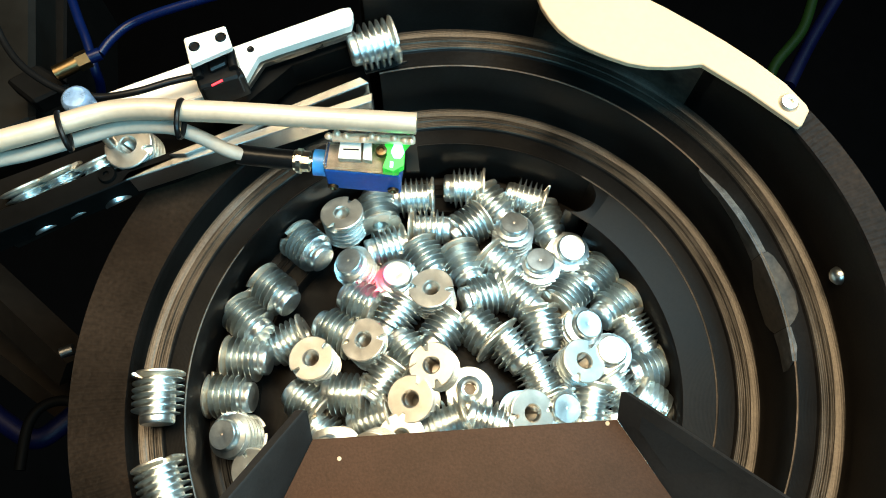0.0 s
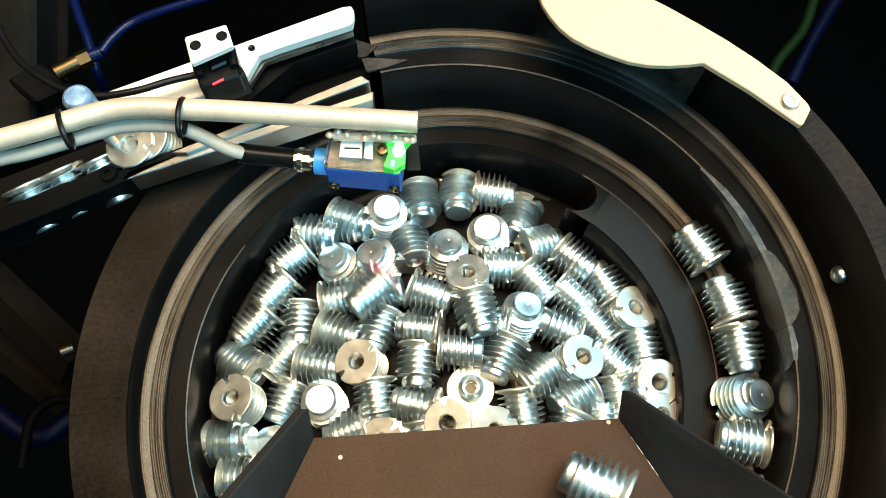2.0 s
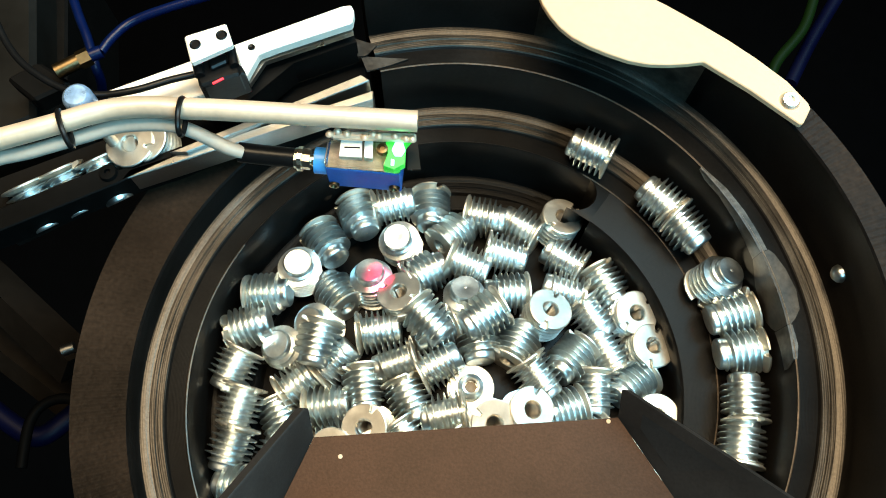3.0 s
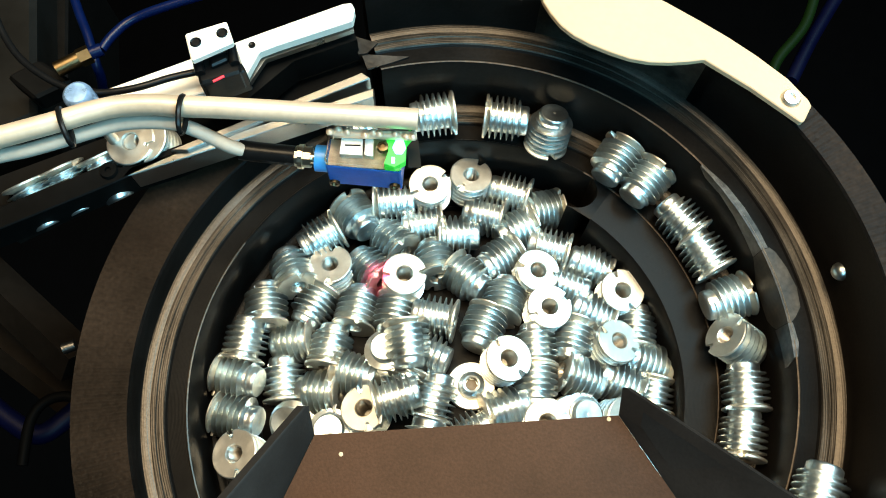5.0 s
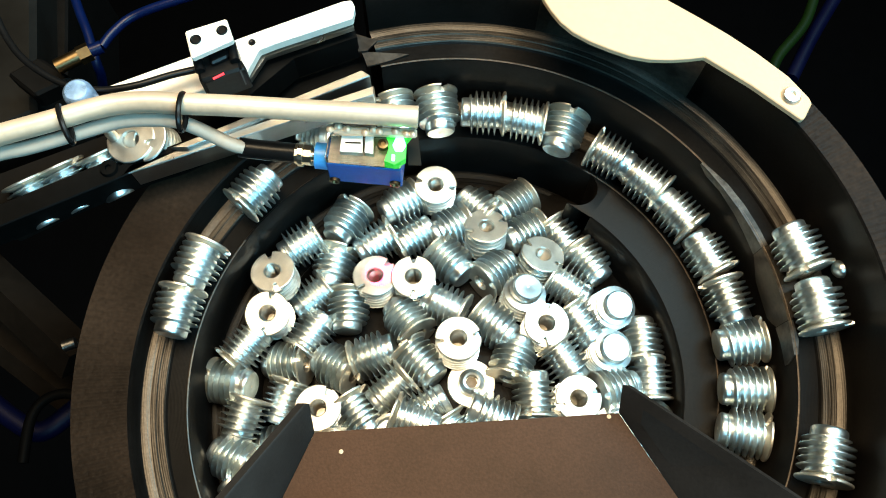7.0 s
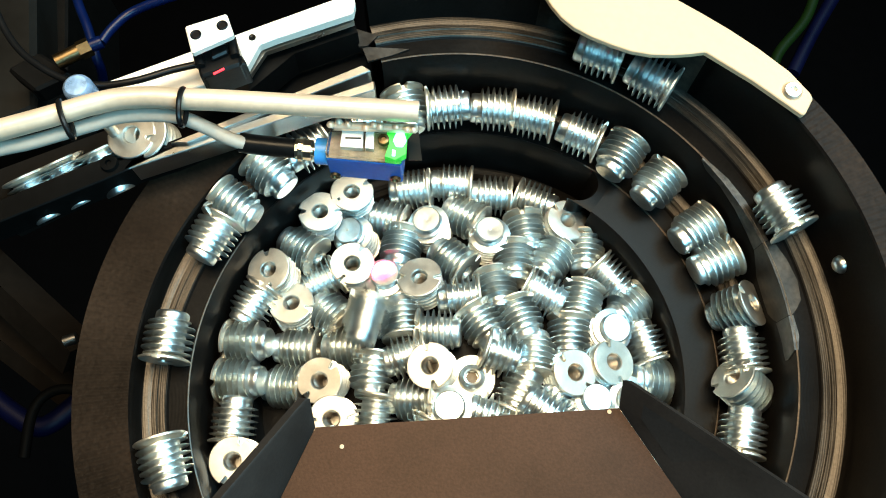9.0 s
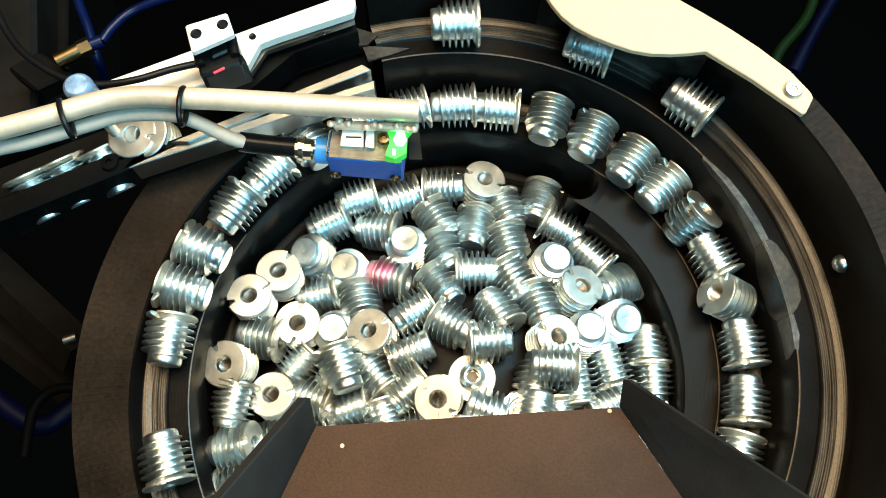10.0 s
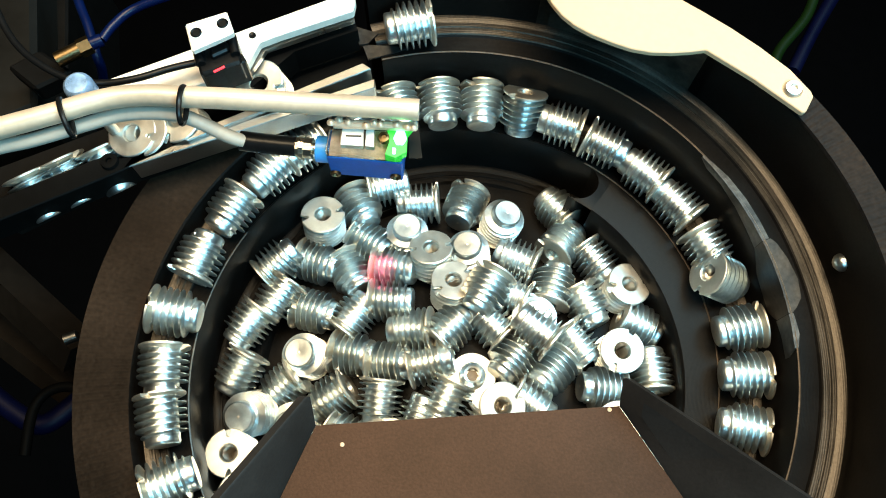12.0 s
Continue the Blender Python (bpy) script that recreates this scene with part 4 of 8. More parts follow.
    pool_path([(18.6, -7.6, 10, -11), (23.9, -3.2, 10, 1), (39.8, -9.3, 10, -3), (38.5, -5.6, 10, 0), (36.4, 11.4, 10, 21), (32.9, 19.1, 10, 31), (25.5, 26.6, 10, 44), (15.8, 34.9, 10, 41), (2.6, 40.8, 10, 15), (-13.8, 42.8, 10, -9), (-26.1, 38, 10, -15), (-40.4, 30.1, 10, 0), (-48.9, 18.2, 10, 13), (-52.3, 4.1, 10, 26), (-52.3, -12, 10, 40), (-47.9, -23.2, 10, 50), (-39.4, -33, 10, 62), (-29.3, -40, 10, 73), (-20, -44.2, 10, 82), (-6.6, -46.4, 10, 95), (6.8, -45.5, 10, 109), (19.2, -44.2, 10, 121), (30.2, -38.2, 10, 132), (34, -26.6, 10, 143), (50.9, -14.7, 10, 161)])
    pool_path([(0, -39, 7, 161), (0, -39, 7, 161), (0, -39, 7, 161), (0, -39, 7, 161), (0, -39, 7, 161), (0, -39, 7, 161), (0, -39, 7, 161), (-1.1, 62.7, 7, 18), (-20.6, 60.1, 7, 32), (-38, 52.3, 7, 46), (-52.9, 40.9, 7, 59), (-62, 22.7, 7, 73), (-67.6, 5.6, 7, 86), (-58.2, -17.9, 7, 103), (-54.2, -26, 7, 110), (-48.5, -37.3, 7, 119), (-37.9, -47, 7, 130), (-23.7, -52.9, 7, 142), (-11.7, -55.2, 7, 152), (1.8, -57.6, 7, 163), (15.7, -56.2, 7, 174), (28.4, -54.6, 7, 183), (40, -48.1, 7, 193), (41.7, -40.1, 7, 198), (60.2, -25.7, 7, 215)])
    pool_path([(15, -39, 86, -237), (15, -39, 86, -237), (15, -39, 86, -237), (15, -39, 86, -237), (15, -39, 86, -237), (15, -39, 86, -237), (15, -39, 86, -237), (-24.9, 74.2, 86, -95), (-42.6, 66.5, 86, -84), (-57.6, 54.2, 86, -73), (-67.8, 40.4, 86, -63), (-77.5, 23.8, 86, -52), (-81.7, 5.8, 86, -42), (-83.8, -11.3, 86, -32), (-79.7, -29.8, 86, -22), (-74.9, -41.2, 86, -15), (-67.4, -53.1, 86, -8), (-58.3, -63.5, 86, 0), (-50.3, -69.4, 86, 5), (-36.8, -72.5, 86, 12), (-22.7, -74.3, 86, 20), (-7.2, -75.3, 86, 29), (7, -73.7, 86, 38), (25.1, -71.3, 86, 49), (43.1, -73.8, 86, 58)])
    pool_path([(1.9, -22.6, 93, -35), (20.7, -20.4, 93, -2), (28.6, -16, 93, 10), (26.6, -11.9, 93, 14), (36.2, -1.6, 93, 31), (32.2, 5.1, 93, 41), (35.5, 11.8, 93, 48), (24.3, 20.7, 93, 71), (16.9, 30.7, 93, 99), (10.6, 37.2, 93, 121), (-2.5, 40.2, 93, 142), (-15.4, 35.8, 93, 158), (-23.2, 28.8, 93, 171), (-32.1, 19.3, 93, 187), (-35, 8.9, 93, 200), (-35.7, 0, 93, 238), (-31.7, -10.9, 93, 312), (-22.7, -16.5, 93, 385), (-15.9, -21.5, 93, 426), (-8, -25.1, 93, 441), (-2.2, -21.3, 93, 450), (5.7, -20.9, 93, 467), (8.4, -14.9, 93, 479), (13.3, -10.6, 93, 496), (20.6, -9.1, 93, 508)])
    pool_path([(14.1, -20.4, 93, -197), (11.6, -11.5, 93, -189), (17.7, -8.6, 93, -173), (23.8, 0.4, 93, -152), (23.6, 5.5, 93, -142), (20.4, 12.7, 93, -127), (16.1, 16.2, 93, -117), (10.3, 22, 93, -94), (3.6, 25.5, 93, -64), (-5.5, 26.5, 93, -32), (-14.1, 24.2, 93, -10), (-21.7, 20.3, 93, 3), (-26.6, 14.2, 93, 15), (-28.9, 5.5, 93, 29), (-28.1, -3.5, 93, 43), (-26.4, -10.4, 93, 33), (-19.2, -16.8, 93, 1), (-10.2, -22.9, 93, -26), (-2.4, -24.5, 93, -33), (5.9, -23.3, 93, -17), (11.1, -24.3, 93, -9), (19.5, -18.7, 93, 8), (22.1, -17, 93, 13), (26.3, -5.7, 93, 33), (27.7, 2.9, 93, 48)])
    pool_path([(-1.3, -35.2, 87, 13), (8.6, -25.3, 87, 30), (17.5, -22.2, 87, 46), (25.3, -24.2, 87, 52), (34, -13.4, 87, 70), (40.6, -5.3, 87, 81), (44.6, 1, 87, 88), (37.8, 17.7, 87, 89), (30.4, 26.9, 87, 62), (24.6, 37.9, 87, 35), (9.7, 48.9, 87, 35), (-4.8, 50.7, 87, 48), (-19.4, 43.8, 87, 63), (-30.8, 37.6, 87, 75), (-45.9, 25.5, 87, 92), (-47.6, 11.1, 87, 105), (-53.4, -2.2, 87, 118), (-49.7, -17.4, 87, 131), (-43.4, -29.2, 87, 143), (-33.6, -39, 87, 155), (-22.4, -45.9, 87, 167), (-10.6, -47.8, 87, 178), (2.7, -46.9, 87, 190), (14.9, -45.7, 87, 202), (28, -40.5, 87, 215)])
    pool_path([(17.9, -44.7, 85, -89), (30.8, -40, 85, -76), (40.8, -36.9, 85, -68), (49.8, -22, 85, -53), (45, -39, 85, -67), (45, -39, 85, -67), (45, -39, 85, -67), (60.9, 24.1, 85, -17), (50.6, 41.5, 85, -3), (24.1, 51.7, 85, 18), (15.6, 61.5, 85, 26), (-0.6, 68.6, 85, 38), (-17.6, 59.3, 85, 51), (-35.1, 57.1, 85, 63), (-53, 42.9, 85, 78), (-68.1, 25.3, 85, 93), (-72.2, 8.2, 85, 104), (-69.4, -8.7, 85, 115), (45, -39, 85, 221), (-59.6, -39.1, 85, 136), (-51.1, -49.6, 85, 145), (-41.1, -56.7, 85, 153), (-29.2, -61, 85, 161), (-16.1, -63.3, 85, 170), (-2.2, -63, 85, 180)])
    pool_path([(4.6, -47, 94, -33), (18.9, -46.3, 94, -20), (29.5, -42.8, 94, -10), (44.4, -33.5, 94, 5), (51.2, -23.7, 94, 15), (51.7, -13.5, 94, 23), (58.1, 4.6, 94, 38), (51.2, 15.8, 94, 37), (43.6, 31, 94, 26), (37.2, 53.9, 94, 17), (25.4, 71.1, 94, 18), (10.1, 79.4, 94, 28), (-9.4, 79.5, 94, 39), (-31.1, 74.5, 94, 52), (-49.6, 59.6, 94, 66), (-63.6, 47, 94, 87), (-75.9, 32.5, 94, 122), (-79.8, 13.2, 94, 157), (-80.8, -4.4, 94, 178), (-82, -21.9, 94, 187), (-75.3, -40.2, 94, 198), (-66.6, -54.2, 94, 207), (-55.2, -66.4, 94, 216), (-45.5, -73.8, 94, 222), (-40.5, -76.8, 94, 225)])
    pool_path([(-12.5, -37.9, 7, -173), (7.6, -38.7, 7, -150), (18, -35.6, 7, -137), (32, -34.6, 7, -124), (38.7, -25.1, 7, -113), (-45, -24, 7, -208), (-45, -24, 7, -208), (42.9, 5.1, 7, -81), (39.9, 18.1, 7, -67), (41.6, 28.5, 7, -59), (21.5, 41.9, 7, -36), (8.5, 45.9, 7, -23), (-5.6, 47, 7, -9), (-19, 45.4, 7, 4), (-36.2, 35.7, 7, 22), (-40.9, 23.4, 7, 19), (-45.4, 9.3, 7, 1), (-50.3, -3.6, 7, -20), (-47.1, -15.9, 7, -23), (-41.6, -27.7, 7, -11), (-34.2, -38.7, 7, 1), (-23.5, -42.9, 7, 11), (-10.8, -44.1, 7, 23), (1.4, -44.1, 7, 36), (14.5, -42.6, 7, 49)])
    pool_path([(-21.4, -18, 6, -259), (-14.6, -24.4, 6, -244), (-6.1, -27.7, 6, -229), (6.6, -28.3, 6, -209), (13.2, -26.3, 6, -198), (24.1, -20.7, 6, -180), (-30, -24, 6, -261), (35.7, -5.9, 6, -155), (37.4, 5.1, 6, -141), (31.9, 18.9, 6, -123), (26.2, 28.3, 6, -110), (13.1, 32.5, 6, -93), (4.5, 35.6, 6, -81), (-8.3, 35.8, 6, -65), (-22.1, 36.2, 6, -50), (-29.8, 31.7, 6, -55), (-36.9, 20.4, 6, -73), (-51.8, 10.1, 6, -90), (-51.6, -2.8, 6, -93), (-46.7, -14.9, 6, -81), (-40.1, -26.3, 6, -69), (-36.4, -39, 6, -58), (-24.1, -47.2, 6, -45), (-10.8, -50.1, 6, -33), (2.6, -49.2, 6, -21)])
    pool_path([(13.3, -57.5, 9, -250), (30.3, -53.8, 9, -236), (41.4, -50.2, 9, -228), (53.3, -43.8, 9, -220), (62.6, -19.1, 9, -202), (64.7, -9.9, 9, -195), (65.1, -7.2, 9, -193), (64.4, 12, 21, -160), (57.6, 29.8, 48, -105), (37.7, 41.2, 74, -46), (28, 54.9, 86, -15), (12, 62.5, 86, -2), (-4.8, 66.1, 86, 10), (-21.5, 64.3, 86, 22), (-37.5, 52.8, 86, 35), (-51.3, 40.5, 86, 35), (-63.5, 26.6, 86, 19), (-65.7, 13, 86, -1), (-66.5, -4.7, 86, -2), (-68.6, -20.5, 86, 8), (-80.3, -28, 86, 10), (-73.3, -44, 86, 20), (-64, -57.4, 86, 28), (-55.8, -65.9, 86, 35), (-42.3, -64.1, 86, 40)])
    pool_path([(-0.3, -60, 92, -129), (17.4, -59.7, 92, -115), (28.8, -56.3, 92, -107), (39.7, -46.3, 92, -96), (55.1, -36.4, 92, -83), (61.1, -23.6, 92, -73), (-15, -24, 92, -154), (65.5, -1, 92, -57), (63.2, 17.3, 92, -44), (51.1, 41, 92, -25), (43.6, 48.9, 92, -18), (27.7, 68.6, 92, -2), (8.7, 75.1, 92, 10), (-12.4, 75.9, 92, 23), (-29.2, 68.7, 92, 34), (-45.3, 61.5, 92, 43), (-59.7, 53.1, 92, 48), (-70.1, 39.2, 92, 54), (-80.2, 23.4, 92, 62), (-83.1, 5.7, 92, 72), (-82.6, -13.5, 92, 83), (-73.1, -20.6, 92, 88), (-77.4, -35.7, 92, 95), (-72.8, -45, 92, 101), (-64.8, -56.4, 92, 108)])
    pool_path([(-9, -50.1, 93, -315), (6.5, -52.1, 93, -301), (17.5, -48.9, 93, -291), (26.1, -45.6, 93, -283), (41.5, -37.8, 93, -269), (47.3, -26.4, 93, -258), (0, -24, 93, -307), (54.7, 2.5, 93, -233), (51.7, 14.8, 93, -222), (55.5, 29, 93, -213), (34.7, 39.4, 93, -196), (24.1, 55.2, 93, -182), (8.5, 61.2, 93, -169), (-4.7, 64.5, 93, -160), (-23.4, 55.9, 93, -145), (-39.8, 48.6, 93, -145), (-57.7, 39.3, 93, -161), (-73.4, 25.6, 93, -179), (-80, 9.5, 93, -182), (-81, -8.1, 93, -172), (-67.8, -23.8, 93, -161), (-78.7, -32.4, 93, -159), (-71.5, -47.2, 93, -150), (-64.9, -56.4, 93, -144), (-55.3, -66.3, 93, -136)])
    pool_path([(-22.4, -44.8, 93, -142), (-4.5, -44.6, 93, -126), (6.6, -41.6, 93, -114), (18.1, -35.3, 93, -99), (28.4, -32.6, 93, -88), (37.2, -18.4, 93, -70), (15, -24, 93, -95), (49.4, -9.4, 93, -58), (51.8, 1.9, 93, -47), (49.2, 17, 93, -34), (43.4, 29.3, 93, -22), (25.2, 41.4, 93, -2), (15.4, 49.4, 93, 9), (6.6, 56.4, 93, 18), (-9.9, 59.9, 93, 31), (-28.6, 57.1, 93, 30), (-46.5, 47.9, 93, 13), (-59.2, 25.6, 93, 0), (-63.5, 9.1, 93, -2), (-59.7, -9.3, 93, 12), (-54.2, -26.1, 93, 25), (-50.6, -39, 93, 35), (-41.2, -48.5, 93, 44), (-27.2, -54.5, 93, 55), (-16.8, -58.8, 93, 64)])
    pool_path([(-20.1, -58.1, 7, -232), (-5.2, -58.6, 7, -221), (12, -61, 7, -208), (29.4, -58.2, 7, -195), (42.9, -51.2, 7, -185), (55.2, -36.2, 7, -171), (61.3, -21.2, 7, -160), (64.2, -13.2, 7, -154), (65.4, 4.2, 7, -142), (62.9, 18.2, 7, -132), (53.7, 37.5, 7, -117), (37.8, 47.9, 7, -103), (22.7, 65.4, 7, -88), (5.3, 74.6, 7, -76), (-16.2, 74.2, 7, -63), (-33.1, 70.5, 7, -70), (-48.6, 61.9, 7, -97), (-64.1, 52, 7, -124), (-72.9, 35.2, 7, -130), (-81.3, 19.5, 7, -121), (-84.2, 0.4, 7, -110), (-83.7, -12, 7, -103), (-81.6, -23.5, 7, -97), (-66.7, -32.7, 7, -89), (-59.9, -43.9, 7, -81)])
    pool_path([(-32.9, -52.5, 92, -211), (-16.2, -51.1, 92, -200), (0.8, -53.6, 92, -185), (16.2, -54.3, 92, -173), (30.3, -46.1, 92, -159), (42.9, -41.1, 92, -149), (49.5, -28.3, 92, -138), (60.6, -24.9, 92, -132), (64.9, -8.6, 92, -120), (65.2, 5.8, 92, -110), (60.3, 25.6, 92, -95), (50.4, 41.8, 92, -82), (34.8, 54.8, 92, -68), (18, 64.8, 92, -54), (0.3, 69.7, 92, -42), (-18.4, 70.5, 92, -35), (-36.1, 68.3, 92, -36), (-51.1, 64.1, 92, -38), (-65.3, 46.5, 92, -30), (-70.2, 27.5, 92, -19), (-76.1, 11.3, 92, -9), (-77.4, -0.1, 92, -2), (-84.1, 2, 92, -3), (-71.2, -18.9, 92, 10), (-66.5, -32, 92, 18)])
    pool_path([(-34.5, -38.5, 10, -78), (-27.1, -30.9, 10, -78), (-16.8, -35.6, 10, -65), (-2.9, -36.8, 10, -48), (5.6, -36.4, 10, -38), (20.1, -32.7, 10, -19), (34.8, -26.4, 10, -2), (49.1, -22.7, 10, 7), (53.1, -11.4, 10, 18), (52.2, 3.1, 10, 30), (49.8, 16.7, 10, 42), (43.4, 30, 10, 55), (33.6, 40.2, 10, 67), (19.2, 50.3, 10, 83), (3.7, 56, 10, 96), (-14.7, 57, 10, 95), (-33.3, 52, 10, 75), (-55.4, 38.5, 10, 58), (-65.7, 23, 10, 55), (-69.9, 0.5, 10, 70), (-69, -10.1, 10, 77), (-62.1, -31, 10, 92), (-54.1, -42.7, 10, 101), (-46.4, -51.4, 10, 109), (-30.7, -57.8, 10, 120)])
    pool_path([(-45.3, -46, 90, -132), (-28.2, -57.3, 90, -117), (-11.5, -59.4, 90, -105), (3, -57, 90, -93), (19.3, -54.3, 90, -80), (33.4, -50.6, 90, -69), (47.9, -42, 90, -57), (54.7, -36.7, 90, -51), (61.8, -21.7, 90, -39), (65.1, -6.9, 90, -29), (64.3, 12.6, 90, -15), (58.2, 30.1, 90, -2), (46.1, 46.6, 90, 12), (31.7, 61.4, 90, 26), (14.1, 72, 90, 39), (-4.7, 67.1, 90, 41), (-23.8, 62.1, 90, 31), (-38.6, 44.4, 90, 24), (-57.9, 34.6, 90, 28), (-59, 19.4, 90, 38), (-62.5, 2.5, 90, 51), (-59.9, -17, 90, 65), (-54.4, -28.3, 90, 75), (-47.4, -37.6, 90, 83), (-39.3, -47.4, 90, 93)])
    pool_path([(-11, -25.4, 87, -424), (-3.4, -30.8, 87, -410), (6.4, -28.3, 87, -395), (14, -17.7, 87, -374), (23.4, -19.7, 87, -365), (27.2, -7.9, 87, -346), (32.6, -6.4, 87, -342), (29.8, 6.9, 87, -296), (26.6, 13.7, 87, -225), (19.6, 25, 87, -146), (11.1, 32.4, 87, -104), (-1, 32.1, 87, -87), (-8.9, 31, 87, -76), (-17.8, 25.3, 87, -60), (-24.2, 22.1, 87, -51), (-29.5, 15.1, 87, -25), (-33.7, 2.9, 87, 20), (-36.3, -5.3, 87, 59), (-33.1, -14.1, 87, 83), (-28.7, -22, 87, 95), (-23.2, -29.8, 87, 106), (-13, -33.9, 87, 120), (-1.7, -33.5, 87, 134), (9.1, -32.5, 87, 149), (15.9, -28.7, 87, 160)])
    pool_path([(-23.9, -30.9, 89, -49), (-15.6, -37.6, 89, -37), (-5.9, -41.7, 89, -25), (7.8, -43.8, 89, -11), (17.9, -40.4, 89, 0), (33.3, -31.5, 89, 18), (43.2, -15.8, 89, 37), (37.4, -19.1, 89, 31), (41.6, -7.2, 89, 45), (39.6, 7.7, 89, 62), (36, 18.2, 89, 75), (29.6, 28.3, 89, 88), (20.1, 36.5, 89, 102), (6, 42.5, 89, 119), (-9, 45.5, 89, 134), (-22.1, 44.6, 89, 173), (-31.6, 38.3, 89, 242), (-40.7, 18.4, 89, 322), (-45.4, 9.7, 89, 358), (-45, -0.8, 89, 369), (-42, -12.5, 89, 381), (-35.4, -25.4, 89, 396), (-28.4, -34.1, 89, 408), (-20.9, -40.9, 89, 418), (-9, -41.6, 89, 430)])
    pool_path([(-9.5, 5.2, 9, -120), (-10.6, 1.9, 9, -105), (-10.8, -1, 9, -93), (0.5, -14.7, 9, -23), (6.7, -14, 9, -5), (12.6, -13.1, 9, 10), (18.5, -7.9, 9, 28), (22.2, -4.1, 22, 13), (24.4, -0.1, 52, -34), (25.5, 6.6, 81, -77), (22.5, 14.8, 94, -87), (18.6, 19.5, 94, -77), (13, 24.3, 94, -65), (3.4, 27.9, 94, -48), (-10.6, 27.9, 94, -25), (-18.3, 23.7, 94, -3), (-24.7, 13.2, 94, 36), (-31.8, 7.9, 94, 67), (-35.4, -0.3, 94, 88), (-33.9, -9.1, 94, 100), (-29.3, -17.2, 94, 112), (-21.8, -22.9, 94, 125), (-15.1, -29.3, 94, 138), (-4.9, -31.5, 94, 153), (2.8, -34, 94, 163)])
    pool_path([(-33.4, -12.1, 86, -342), (-26.4, -17.6, 86, -331), (-19, -22.7, 86, -318), (-8.5, -25.1, 86, -301), (-1.2, -25.1, 86, -288), (7.9, -25.9, 86, -272), (21.9, -20.9, 86, -249), (24.3, -17.1, 86, -240), (30, -12.9, 86, -226), (36.5, -5.2, 86, -209), (39.3, 4.9, 86, -195), (36.9, 16.1, 86, -182), (30.8, 26.4, 86, -168), (21.1, 36.3, 86, -153), (7.9, 42.6, 86, -137), (-5, 47.3, 86, -107), (-19.3, 45, 86, -56), (-30.2, 33.6, 86, -3), (-38.7, 22.9, 86, 28), (-46.2, 13.7, 86, 39), (-47.4, 1.2, 86, 51), (-44.5, -12.1, 86, 65), (-39.5, -21.8, 86, 76), (-31.4, -29.7, 86, 87), (-21.1, -34.4, 86, 99)])
    pool_path([(-36.6, -25.4, 88, -144), (-28, -43.9, 88, -126), (-18, -48.1, 88, -116), (-7, -48.6, 88, -107), (6.9, -48.9, 88, -94), (21.2, -45.3, 88, -80), (34.6, -39.6, 88, -67), (41.4, -33, 88, -59), (48.1, -22.9, 88, -48), (52.7, -10.2, 88, -37), (53.2, 3.9, 88, -25), (50.8, 18.5, 88, -12), (45.9, 33.2, 88, 1), (37.5, 48.9, 88, 14), (19.1, 59.2, 88, 30), (8.9, 70, 101, 32), (-13.6, 71.7, 129, 33), (-34.7, 71.4, 157, 31), (-45.9, 53.1, 169, 37), (-52.2, 57.4, 169, 38), (-61, 43.3, 169, 48), (-69, 32.1, 169, 57), (-75.5, 20.5, 169, 64), (-78.7, -0.4, 169, 77), (-76.9, -17, 169, 87)])
    pool_path([(-18.4, -4.7, 5, -136), (-13.8, -10.9, 5, -117), (-8.3, -14, 5, -100), (-9.1, -5.1, 5, -124), (-5.5, -9.2, 5, -100), (-0.4, -10.6, 5, -77), (5.6, -9.4, 5, -51), (10, -2.4, 5, -29), (10.8, 1, 5, -47), (11.6, 3.8, 5, -70), (9.9, 7.3, 5, -70), (6.1, 10.8, 5, -51), (2.8, 12.2, 5, -38), (-1.5, 12.1, 5, -22), (-5.2, 11.9, 5, -8), (-9.5, 8.9, 5, -11), (-9.7, 6.4, 5, -50), (-10, 4.5, 5, -89), (-10.7, 1.9, 5, -99), (-10.8, -1.1, 5, -86), (-8.6, -6.4, 5, -62), (-7, -8.3, 5, -51), (-8.3, -7.1, 5, -58), (-5.7, -9.4, 5, -44), (6.9, -8.2, 5, 13)])
    pool_path([(-7.4, -12.3, 87, 23), (-1.4, -16.1, 87, 43), (5.4, -14.4, 87, 64), (10.2, -4.7, 87, 100), (18, -6.9, 87, 103), (15.6, -0.2, 87, 119), (23.5, 4.4, 87, 128), (16.3, 9.4, 87, 126), (12.8, 14.8, 87, 102), (7.9, 17.3, 87, 76), (3.5, 20.4, 87, 70), (-7.6, 16.3, 87, 98), (-11.8, 14, 87, 110), (-15.3, 9.4, 87, 125), (-17.9, 5.9, 87, 135), (-21.9, 2.8, 87, 118), (-20.8, -2.2, 87, 70), (-22.4, -2.5, 87, 12), (-20.1, -8.4, 87, -2), (-16.6, -14, 87, 12), (-15.5, -18.1, 87, 20), (-8.1, -21.3, 87, 35), (-4.6, -20, 87, 42), (2.9, -19.9, 87, 59), (1.6, -20.2, 87, 56)])
